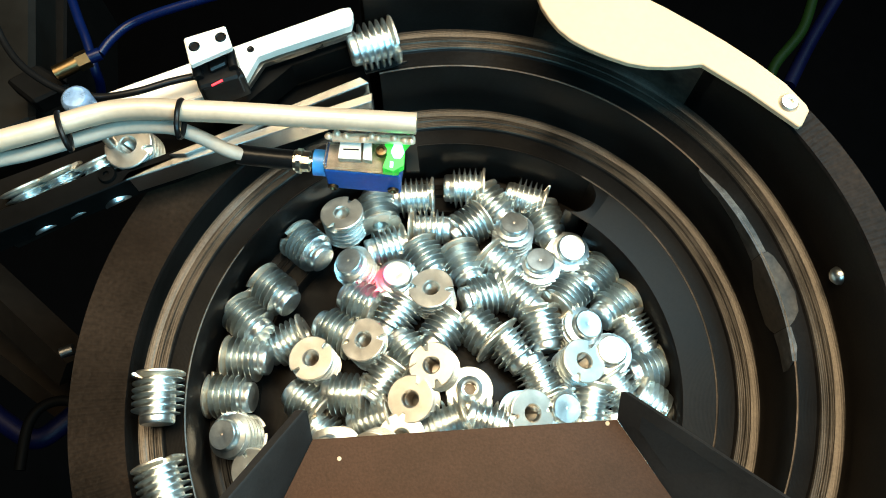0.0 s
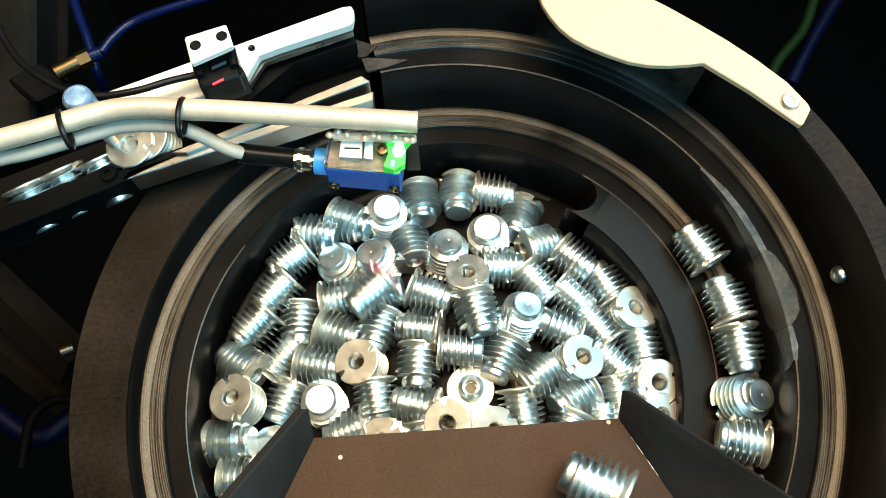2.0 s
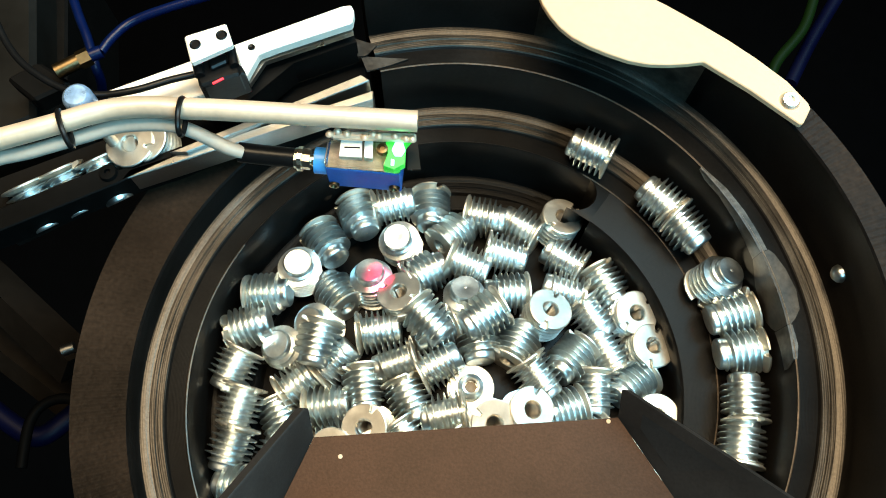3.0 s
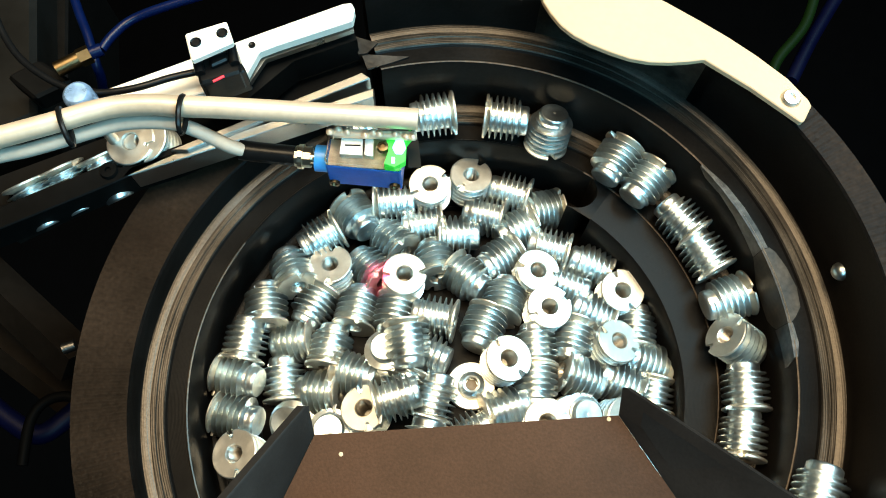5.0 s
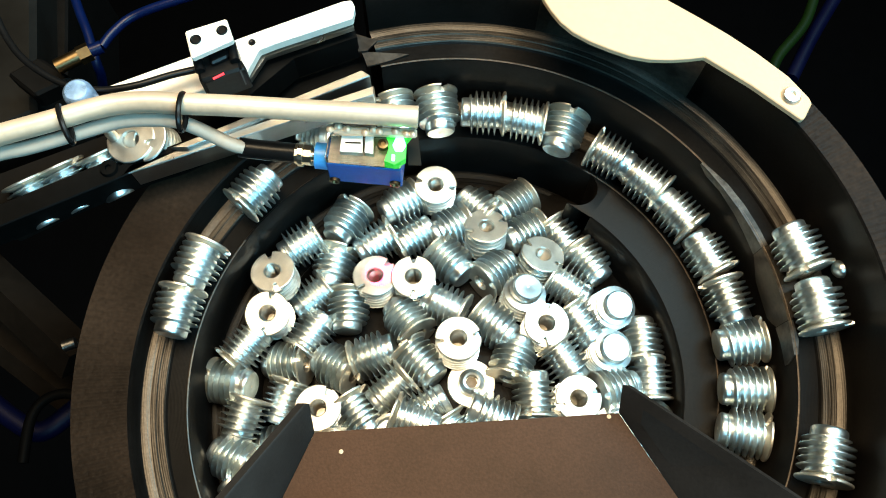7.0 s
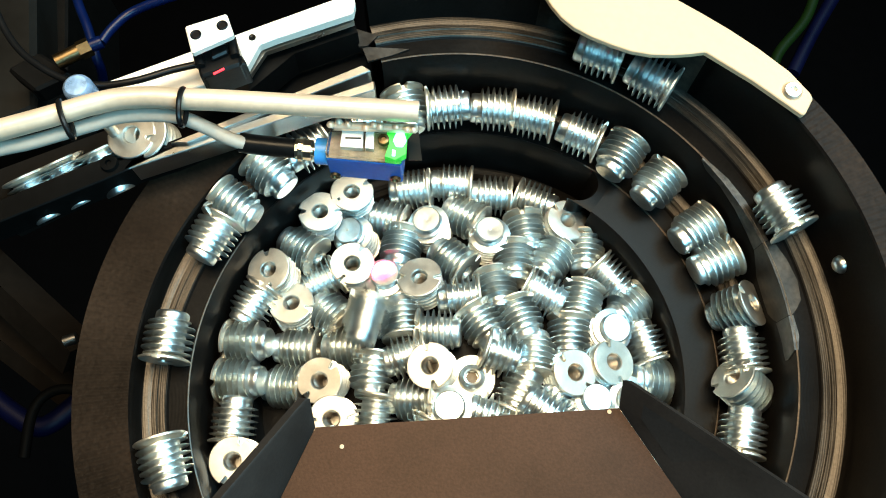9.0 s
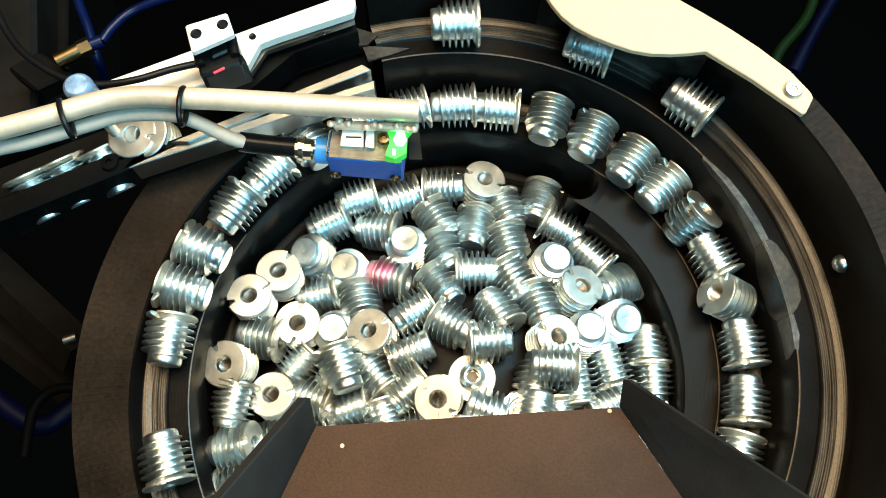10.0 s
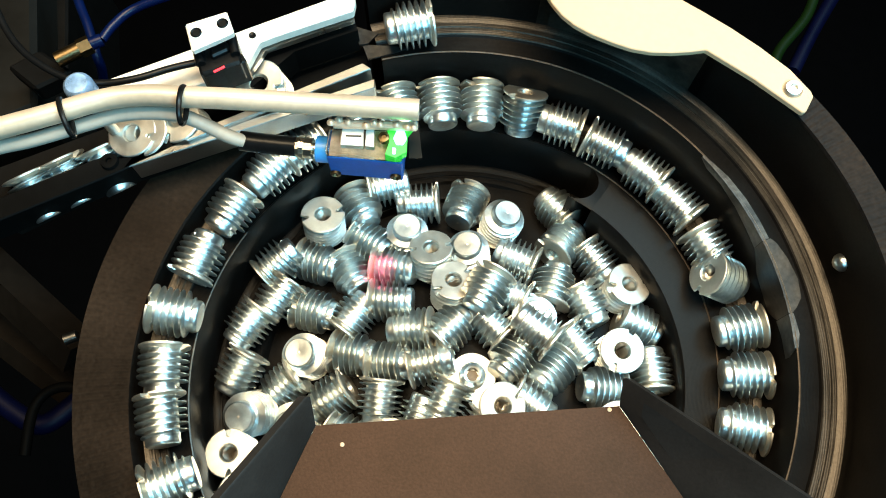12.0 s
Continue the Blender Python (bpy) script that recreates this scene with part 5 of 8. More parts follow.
    pool_path([(5.7, -9.2, 85, -375), (10.8, 1.9, 85, -321), (13.2, 4.1, 85, -315), (14.3, 9.4, 85, -302), (10.5, 10.5, 85, -293), (6.5, 14.6, 85, -276), (2, 16.6, 85, -262), (-2.4, 15.8, 85, -248), (-7, 16.1, 85, -233), (-12.2, 14, 85, -215), (-15.9, 10.1, 85, -201), (-18.7, 5.2, 85, -187), (-20.4, -0.2, 85, -174), (-19.2, -5.6, 85, -161), (-15.4, -9.8, 85, -149), (-14.7, -17.9, 85, -124), (-5.8, -20.1, 85, -84), (1.1, -13.3, 85, -45), (6.6, -13.3, 85, -18), (9.8, -10, 85, -4), (4.8, -9.6, 85, -18), (7.9, -7.4, 85, -2), (11.7, -1.3, 85, 28), (15.5, 3.3, 85, 42), (13.9, 6.1, 85, 52)])
    pool_path([(26.6, -18.4, 89, -80), (31.7, -13.6, 89, -70), (29, -1, 89, -53), (35.5, 7.7, 89, -42), (31.3, 23.9, 89, -22), (22.5, 28.8, 89, -10), (12.3, 35.7, 89, 5), (1.5, 36.2, 89, 21), (-10.4, 35.7, 89, 44), (-21.1, 31.1, 89, 65), (-28.6, 24.2, 89, 81), (-36.1, 16.7, 89, 93), (-39.3, 8, 89, 104), (-40.1, -2.7, 89, 116), (-38.5, -12.7, 89, 127), (-34.1, -21.9, 89, 155), (-26, -29, 89, 203), (-16.1, -35.5, 89, 252), (-7.6, -37.6, 89, 278), (3.7, -36.9, 89, 292), (17.6, -36.5, 89, 308), (25.8, -32.1, 89, 319), (34.2, -24.5, 89, 331), (38, -13.3, 89, 344), (46.4, -1.6, 89, 358)])
    pool_path([(39.3, -16, 86, -272), (41.5, -5.6, 86, -260), (41.4, 4.4, 86, -249), (39.1, 20.6, 86, -232), (36.8, 36.8, 86, -218), (24.3, 42.9, 86, -206), (11.6, 51.4, 86, -192), (-3.4, 49.2, 86, -173), (-19.6, 46.3, 86, -144), (-32.5, 39.4, 86, -117), (-42.4, 27.3, 86, -97), (-49.7, 12.8, 86, -82), (-50.5, -0.6, 86, -70), (-44.8, -15.6, 86, -55), (-40.7, -26.1, 86, -44), (-34.9, -35.7, 86, -34), (-24.7, -42.7, 86, -22), (-10.6, -48.1, 86, -8), (1.1, -48.4, 86, 3), (14.7, -45.1, 86, 16), (29.7, -43.1, 86, 29), (40.6, -35.3, 86, 41), (48.1, -23, 86, 53), (51.3, -14.3, 86, 61), (30, -54, 86, 25, 14)])
    pool_path([(64.3, -12.3, 94, 91), (65.3, 5.2, 94, 103), (61.2, 23.2, 94, 116), (53.1, 38.4, 94, 128), (38.4, 51.6, 94, 142), (24.4, 63.5, 94, 155), (3.8, 67.4, 94, 169), (-15.1, 64.1, 94, 157), (-33.9, 55.5, 94, 117), (-48.7, 43.2, 94, 76), (-58.9, 28, 94, 64), (-66.2, 9.4, 94, 78), (-63, -7.4, 94, 90), (-71.1, -15.5, 94, 94), (-62.3, -36.9, 94, 109), (-53.6, -50.1, 94, 119), (-46.6, -57.3, 94, 125), (-36.7, -55.2, 94, 130), (-24.9, -59.2, 94, 138), (-11.8, -60.4, 94, 148), (2.2, -60.7, 94, 158), (15.5, -58.7, 94, 168), (35.4, -60.3, 94, 181), (50, -59, 94, 189), (41.8, -38.8, 94, 194)])
    pool_path([(64.5, 11.6, 91, -342), (58.6, 29.4, 91, -329), (47.2, 45.4, 91, -315), (32.8, 57.5, 91, -302), (16.7, 68, 91, -289), (-0.1, 70.1, 91, -278), (-17.6, 69.7, 91, -267), (-36.3, 65.7, 91, -233), (-53, 55.7, 91, -174), (-66.5, 42.3, 91, -115), (-75.6, 26.5, 91, -82), (-80.4, 8.9, 91, -72), (-81.5, -8.3, 91, -62), (-81.2, -24.9, 91, -53), (-74.4, -42, 91, -43), (-67.4, -52.8, 91, -37), (-58.7, -63.1, 91, -29), (-45.3, -67.4, 91, -22), (-39.5, -77.4, 91, -17), (-26.6, -81.4, 91, -9), (-10.9, -81.2, 91, -1), (5.6, -80.5, 91, 8), (20.1, -77.8, 91, 17), (36.6, -78.8, 91, 25), (49.3, -61.4, 91, 36)])
    pool_path([(60.9, 24.1, 93, -240), (51.4, 40.6, 93, -226), (36.5, 54.3, 93, -212), (27.2, 70.4, 93, -202), (7.1, 78.4, 93, -189), (-11.1, 78.5, 93, -179), (-31.6, 70.2, 93, -166), (-49.1, 60, 93, -150), (-63.8, 46.7, 93, -130), (-74.7, 30.8, 93, -111), (-81, 13, 93, -97), (-82.3, -5.1, 93, -87), (-75.1, -20.8, 93, -77), (-76.8, -37.2, 93, -69), (-67.4, -53.2, 93, -59), (-58.8, -63, 93, -52), (-48.6, -71.7, 93, -45), (-37.6, -78.4, 93, -38), (-26.9, -74.3, 93, -34), (-14.6, -76, 93, -27), (0.8, -74.8, 93, -17), (16.6, -72.6, 93, -8), (32.7, -73.6, 93, 1), (45.7, -69.7, 93, 9), (54.8, -37.3, 93, 27)])
    pool_path([(53, 34.6, 92, -319), (40.9, 49.1, 92, -306), (31.2, 67.4, 92, -294), (13.5, 74.3, 92, -282), (-6.8, 76.1, 92, -270), (-24.2, 73.1, 92, -259), (-44.3, 64.4, 92, -246), (-60.4, 51.7, 92, -233), (-72.8, 36, 92, -218), (-80.4, 18.1, 92, -204), (-81.8, -1, 92, -192), (-77.7, -18.3, 92, -182), (-78.2, -33.9, 92, -174), (-65.6, -44.2, 92, -165), (-54.1, -52.2, 92, -157), (-45.5, -61.1, 92, -150), (-36.3, -65.8, 92, -144), (-30.1, -67.1, 92, -140), (-15, -68.7, 92, -130), (-2.6, -70.7, 92, -122), (13, -69.8, 92, -112), (29.3, -68.4, 92, -102), (45.7, -69.6, 92, -94), (52.4, -48.4, 92, -83), (46.9, -27, 92, -73)])
    pool_path([(46.3, 46.3, 92, -309), (32.6, 60.1, 92, -295), (13.7, 72.6, 92, -281), (-1, 74.3, 92, -272), (-21.6, 71.7, 92, -259), (-39.7, 64.1, 92, -247), (-55.7, 52.3, 92, -235), (-67.8, 38.4, 92, -224), (-76.2, 22.4, 92, -213), (-81.3, 4.3, 92, -202), (-80.3, -14.8, 92, -191), (-78.9, -32, 92, -182), (-72, -46.2, 92, -174), (-63.9, -57.5, 92, -166), (-55.8, -65.9, 92, -160), (-44.6, -74.3, 92, -152), (-33.3, -78.9, 92, -146), (-19.6, -75.8, 92, -139), (-4.8, -77.3, 92, -131), (10.8, -72.1, 92, -121), (26.6, -69.1, 92, -111), (42.9, -70.4, 92, -103), (50.5, -57.2, 92, -95), (46.6, -27.4, 92, -80), (64.1, -13.4, 92, -65)])
    pool_path([(65.5, -0.8, 86, -211), (63.2, 17.3, 86, -198), (53.6, 33.7, 86, -185), (43, 47.8, 86, -172), (25.6, 57.1, 86, -158), (10.8, 61.2, 86, -146), (-8, 59.5, 86, -132), (-28.8, 53.9, 86, -103), (-45.4, 43.8, 86, -61), (-58.3, 30.7, 86, -20), (-65.1, 14.3, 86, 5), (-66.8, -4.6, 86, 18), (-61.1, -21.1, 86, 30), (-59.1, -31.8, 86, 37), (-48.9, -39, 86, 46), (-38.4, -49.3, 86, 57), (-26.1, -56.5, 86, 67), (-13.7, -62.2, 86, 77), (0.1, -62.4, 86, 87), (15.9, -58.9, 86, 99), (33.3, -56.7, 86, 111), (40.5, -49.1, 86, 118), (43.5, -35.2, 86, 128), (59.1, -28.3, 86, 138), (30, -39, 86, 117, 14)])
    pool_path([(43.1, -3.1, 85, -278), (51.7, 3.2, 85, -272), (46.8, 18.1, 85, -257), (39.9, 34, 85, -242), (23.4, 41, 85, -226), (10.8, 47, 85, -213), (-2.3, 46.5, 85, -200), (-17.1, 46.3, 85, -179), (-32, 39.5, 85, -148), (-44.5, 28.3, 85, -118), (-51.1, 12.2, 85, -95), (-50.9, -2.9, 85, -82), (-48.5, -14.7, 85, -71), (-44.2, -29.5, 85, -58), (-33.1, -37.1, 85, -46), (-23.7, -43.6, 85, -59), (-11.3, -46.1, 85, -99), (3.4, -47.2, 85, -136), (15.1, -46.7, 85, -149), (28.2, -41.7, 85, -136), (40.1, -33.5, 85, -123), (48.6, -22.8, 85, -111), (53.4, -10.6, 85, -100), (65.5, 2.1, 85, -90), (65.2, 6.2, 85, -87)])
    pool_path([(31, -5.7, 174, -180), (34.6, 5.7, 174, -165), (30.6, 13, 174, -154), (25.4, 18.2, 174, -144), (17.9, 28, 174, -126), (7.9, 33.2, 174, -111), (-3.2, 32.4, 174, -96), (-9.9, 27.8, 174, -102), (-18.6, 24.2, 174, -126), (-25.8, 18, 174, -150), (-30.1, 10.3, 174, -154), (-32.7, 3.3, 174, -144), (-36.3, -5.6, 174, -132), (-31, -13.2, 174, -121), (-26.2, -19.7, 174, -110), (-22.5, -29.3, 148, -122), (-12.4, -32.2, 90, -163), (-2, -34.3, 32, -203), (6.2, -35.4, 6, -217), (17.6, -31.3, 6, -202), (27.5, -26.5, 6, -189), (35.1, -22.4, 6, -179), (40.5, -12, 6, -167), (50.8, -0.5, 6, -154), (52, 11.3, 6, -144)])
    pool_path([(45, -39, 89, -369, 14), (45, -39, 89, -369, 14), (45, -39, 89, -369, 14), (45, -39, 89, -369, 14), (45, -39, 89, -369, 14), (45, -39, 89, -369, 14), (45, -39, 89, -369, 14), (-22.4, 33.5, 89, -238), (-32.3, 25.6, 89, -223), (-39.3, 15.4, 89, -210), (-41.2, 2.3, 89, -195), (-38, -9.1, 89, -182), (-32.1, -18.4, 89, -169), (-25.7, -25.8, 89, -157), (-18.2, -30.9, 89, -145), (-10.3, -34.8, 89, -112), (0.4, -38.2, 89, -51), (12.7, -36.8, 89, 12), (19.9, -34.1, 89, 43), (31.5, -28.2, 89, 57), (43.2, -19.9, 89, 71), (48.2, -8.9, 89, 82), (49.8, 2.9, 89, 93), (49, 15.3, 89, 104), (41.6, 28.6, 89, 118)])
    pool_path([(23.8, 5.5, 94, -62), (21.7, 10.7, 94, -51), (17.3, 17.4, 94, -36), (12.7, 24.6, 94, -22), (4.6, 23.4, 94, -9), (-7.3, 22.5, 94, 14), (-13.3, 19.2, 94, 28), (-18.9, 14.3, 94, 41), (-22, 10.1, 94, 49), (-24.1, 4.1, 94, 58), (-24.2, -2.5, 94, 70), (-21.5, -9, 94, 83), (-17.1, -14, 94, 96), (-10.7, -16.7, 94, 111), (-4.8, -18.9, 94, 125), (-1.3, -16.5, 94, 141), (8.7, -13.5, 94, 188), (14.6, -11.2, 94, 220), (17.1, -4.4, 94, 246), (20.7, -2.2, 94, 253), (22.6, 0.9, 94, 260), (22.4, 10.6, 94, 278), (19.1, 17.8, 94, 292), (13.1, 17.8, 94, 301), (5.7, 19, 94, 316)])
    pool_path([(14.3, 15.1, 88, -231), (9.3, 17.2, 88, -219), (1.9, 12.7, 88, -203), (1.7, 14.5, 88, -202), (-4, 12.2, 88, -182), (-7, 8.5, 88, -165), (-9.3, 5.8, 88, -150), (-10.5, 3.1, 88, -137), (-10.9, 1.5, 88, -129), (-10.9, -0.8, 88, -117), (-10.2, -4, 88, -103), (-7.5, -8.1, 88, -82), (-3.5, -10.4, 88, -62), (2, -10.8, 88, -40), (5.8, -9.8, 88, -23), (7.9, -7.3, 88, 7), (10.9, -0.6, 88, 77), (10.7, 2, 88, 126), (8.6, 6.3, 88, 164), (9.1, 5.9, 88, 161), (4.2, 10.1, 88, 189), (8.3, 11.4, 88, 178), (5.3, 15.9, 88, 192), (-1, 19, 88, 209), (-8.3, 16.4, 88, 228)])
    pool_path([(-30.5, 1.3, 94, 58), (-25.8, -4.4, 94, 68), (-21.9, -9.8, 94, 79), (-17.6, -15.1, 94, 92), (-13.9, -19.6, 94, 104), (-7, -21.8, 94, 118), (-1.4, -21.6, 94, 129), (10.7, -15.4, 94, 141), (16.3, -11.5, 94, 117), (21.2, -6.4, 94, 91), (22.5, 1, 94, 88), (22.8, 6.1, 94, 98), (20.4, 12.2, 94, 111), (15.3, 18, 94, 126), (7.6, 21, 94, 142), (-2.2, 20.5, 94, 188), (-12.3, 19.6, 94, 264), (-19.5, 14.1, 94, 336), (-23.4, 6.5, 94, 378), (-23.8, -0.2, 94, 391), (-21.6, -5.7, 94, 402), (-13.3, 3.6, 94, 378), (-17.1, 3.6, 94, 381), (-17.5, -1.6, 94, 394), (-7.4, -7.7, 94, 427)])
    pool_path([(-22.1, 12.3, 90, -411), (-22.9, 8.6, 90, -404), (-24.1, 3.4, 90, -394), (-22.6, -2.6, 90, -382), (-19.1, -7.1, 90, -371), (-14.5, -10.7, 90, -358), (-8, -9.6, 90, -347), (-2.7, -14, 90, -307), (2.5, -10.7, 90, -250), (7.3, -9.4, 90, -192), (12.1, -8.4, 90, -161), (13, -4.2, 90, -147), (15.1, -0.8, 90, -135), (17, 4.1, 90, -122), (14.6, 8.8, 90, -108), (10.8, 16.2, 90, -112), (1.2, 21.8, 90, -139), (-6.6, 19.6, 90, -174), (-12.5, 15.9, 90, -182), (-20.1, 13.2, 90, -167), (-22.2, 8, 90, -156), (-25.8, 0, 90, -141), (-25.2, -7.3, 90, -128), (-20, -14.6, 90, -112), (-17.9, -15.7, 90, -108)])
    pool_path([(-36.1, 14, 7, -218), (-37.1, 3.7, 7, -206), (-35.4, -5.3, 7, -194), (-31.5, -13.8, 7, -182), (-27.7, -19.2, 7, -173), (-19.6, -27.7, 7, -157), (-10.9, -31.6, 7, -144), (1.2, -28.8, 7, -145), (8.7, -23.1, 7, -169), (16.8, -19.1, 7, -191), (25.6, -12, 7, -190), (26.8, -7.2, 7, -182), (29.2, 1, 7, -168), (29.6, 10.9, 7, -154), (25.2, 21, 7, -138), (13.7, 30.1, 7, -141), (4.3, 35.5, 7, -180), (-6.5, 36.3, 7, -218), (-18.9, 32.9, 7, -226), (-29.9, 23.8, 7, -209), (-35, 13.3, 7, -195), (-38.6, 3.4, 7, -182), (-38.9, -7.9, 7, -169), (-33.7, -15.8, 7, -158), (-28.6, -23.4, 7, -147)])
    pool_path([(-45, -24, 176, -293, 14), (-45, -24, 176, -293, 14), (-45, -24, 176, -293, 14), (-22.2, -27, 176, -275), (-12.9, -32.4, 176, -261), (-3.5, -33.8, 176, -248), (10, -28, 176, -228), (14.9, -27.1, 176, -221), (22, -23.8, 176, -209), (29.5, -17.5, 176, -196), (38.3, -8.6, 176, -182), (37.9, 2, 176, -169), (35.6, 13.2, 176, -155), (28.7, 24.6, 176, -139), (18.1, 32.9, 176, -123), (8.4, 42.8, 176, -131), (-5.2, 45.4, 176, -165), (-19, 42, 176, -200), (-32.4, 35.2, 176, -208), (-44.5, 27.4, 176, -195), (-49.5, 14.5, 176, -183), (-51.8, -0.5, 176, -169), (-51.3, -14.6, 176, -157), (-44.3, -24.7, 176, -146), (-35.1, -34.9, 176, -134)])
    pool_path([(-30, -24, 11, -110, 14), (-38.9, -23.8, 11, -116), (-29.2, -31.9, 11, -103), (-16.2, -38.2, 11, -88), (-5.8, -42.8, 11, -75), (8.6, -39.5, 11, -59), (22.1, -34.3, 11, -43), (28.3, -29.7, 11, -34), (35, -25.6, 11, -26), (41.7, -17, 11, -15), (51.5, -9.4, 11, -6), (51.6, 5.1, 11, 7), (47.9, 19.9, 11, 21), (38, 34.9, 11, 37), (23.3, 45.9, 11, 53), (5.7, 56.4, 11, 48), (-10.9, 57.8, 11, 12), (-27.5, 52.6, 11, -24), (-45.4, 39.7, 11, -29), (-57.3, 33.2, 11, -20), (-63.3, 16.5, 11, -8), (-64.8, -4.6, 11, 7), (-67.8, -25.4, 11, 20), (-59, -44.1, 11, 33), (-51.1, -53.5, 11, 41)])
    pool_path([(-48.7, -18.8, 92, -41), (-39.7, -37, 92, -23), (-31.1, -45, 92, -14), (-20.2, -50.7, 92, -3), (-4.9, -55.6, 92, 10), (9.8, -53, 92, 23), (23.2, -47.6, 92, 35), (31.7, -42.4, 92, 44), (43.6, -35.4, 92, 55), (51.1, -24.1, 92, 66), (64.3, -12.4, 92, 77), (65.5, 2.5, 92, 88), (63.4, 16.6, 92, 98), (56.7, 30.6, 92, 109), (43.3, 48.9, 92, 125), (19.4, 60.1, 92, 170), (-0.3, 67, 92, 241), (-21.4, 67.2, 92, 311), (-34.7, 60.8, 92, 346), (-46.8, 44.4, 92, 360), (-57.6, 29.3, 92, 373), (-62.1, 9.2, 92, 388), (-65.5, -7.8, 92, 400), (-58, -21.6, 92, 411), (-53, -31.9, 92, 420)])
    pool_path([(26.5, -55, 89, -131), (41.4, -45.9, 89, -118), (53.3, -43.5, 89, -111), (57.4, -31.5, 89, -103), (0, -24, 89, -152, 14), (0, -24, 89, -152, 14), (0, -24, 89, -152, 14), (55.6, 34.7, 89, -54), (41.4, 50.7, 89, -39), (31.4, 66.6, 89, -28), (12.9, 77.9, 89, -16), (-10.4, 78.7, 89, -2), (-27.5, 73.4, 89, 8), (-47.8, 63.6, 89, 22), (-65.4, 49.6, 89, 34), (-74.1, 37.5, 89, 17), (-81.2, 19, 89, -30), (-82.8, -0.5, 89, -76), (-81.3, -18.5, 89, -92), (-76.3, -34.6, 89, -83), (-66.3, -49.8, 89, -73), (-58.3, -63.5, 89, -64), (-43.2, -62, 89, -58), (-38.7, -62.6, 89, -56), (-28.9, -71, 89, -48)])
    pool_path([(-57.4, -6.1, 90, -392), (-50.9, -17, 90, -382), (-54.9, -33.1, 90, -372), (-43.1, -44.9, 90, -360), (-30.4, -53.5, 90, -348), (-15.3, -55.7, 90, -337), (-1.5, -58.8, 90, -326), (11.7, -60.8, 90, -292), (22.9, -51.2, 90, -230), (32.8, -42.5, 90, -167), (43.6, -38.2, 90, -134), (55.2, -33.1, 90, -126), (62.1, -20.9, 90, -116), (65.3, 5.1, 90, -98), (62.4, 20.1, 90, -87), (52.5, 39.2, 90, -67), (39.3, 52.4, 90, -43), (23.2, 69.7, 90, -17), (5.5, 73.3, 90, -1), (-11.5, 74.6, 90, 10), (-29.5, 68.7, 90, 21), (-38.8, 63.4, 90, 28), (-52.2, 55.4, 90, 37), (-64.7, 40.8, 90, 49), (-72, 25.7, 90, 59)])
    pool_path([(15, -24, 95, -138, 14), (15, -24, 95, -138, 14), (-41.9, -29.3, 95, -207), (-29.9, -40.4, 95, -193), (-19.4, -44.9, 95, -182), (-14.6, -41.7, 95, -179), (-2.2, -45, 95, -166), (20.8, -51.3, 95, -146), (34.3, -44.7, 95, -133), (45.6, -43.1, 95, -126), (55.6, -35.1, 95, -117), (61.6, -22.1, 95, -107), (65.4, 3.5, 95, -89), (65, -8.4, 95, -97), (65.2, 6.2, 95, -87), (59.3, 27.8, 95, -97), (49.4, 43, 95, -142), (34.5, 55.7, 95, -186), (22.9, 71.3, 95, -201), (4.2, 75.5, 95, -189), (-13.2, 74.6, 95, -179), (-24.1, 72.6, 95, -172), (-41.7, 64.9, 95, -160), (-59.4, 53.8, 95, -148), (-72.9, 39.6, 95, -138)])
    pool_path([(-27.7, 25.3, 87, 58), (-32.5, 18.5, 87, 68), (-35.3, 11.3, 87, 77), (-35.3, 2.8, 87, 88), (-32.7, -6, 87, 100), (-28.5, -12.9, 87, 111), (-20.6, -19.1, 87, 126), (-12.3, -25.6, 87, 124), (-3, -29.8, 87, 99), (9.8, -29.8, 87, 77), (21.2, -24.8, 87, 76), (30.4, -21.8, 87, 87), (36.6, -14.6, 87, 98), (34.7, -2, 87, 113), (33.3, 9.4, 87, 128), (23.8, 20.9, 87, 175), (15.1, 26.5, 87, 249), (5.4, 29, 87, 323), (-5.4, 29.4, 87, 367), (-13, 26, 87, 380), (-21.8, 22.8, 87, 394), (-27, 14.5, 87, 408), (-31, 5.6, 87, 422), (-31.6, -1.8, 87, 433), (-32.1, -10.3, 87, 445)])
    pool_path([(30, -24, 172, 38, 14), (-51.7, -30.6, 172, -50), (-44.5, -42.7, 172, -40), (-32.8, -53.9, 172, -28), (-17.8, -58.5, 172, -16), (-2, -60.2, 172, -4), (11.8, -55, 172, 7), (33.5, -55.6, 172, 22), (47.4, -48.2, 172, 33), (55.6, -35.1, 172, 43), (61, -23.9, 172, 52), (64.7, -10.1, 172, 62), (64.9, -8.8, 172, 63), (56.4, 15, 172, 81), (51.4, 31, 172, 94), (35.7, 52.4, 172, 98), (17.4, 61.8, 172, 78), (-0.5, 66, 172, 57), (-17.9, 58, 172, 54), (-34.3, 51.2, 172, 67), (-47, 38.7, 172, 81), (-57.2, 24.1, 172, 94), (-58.7, 10.9, 172, 104), (-60.8, -7.8, 172, 118), (-61.7, -18.8, 172, 126)])
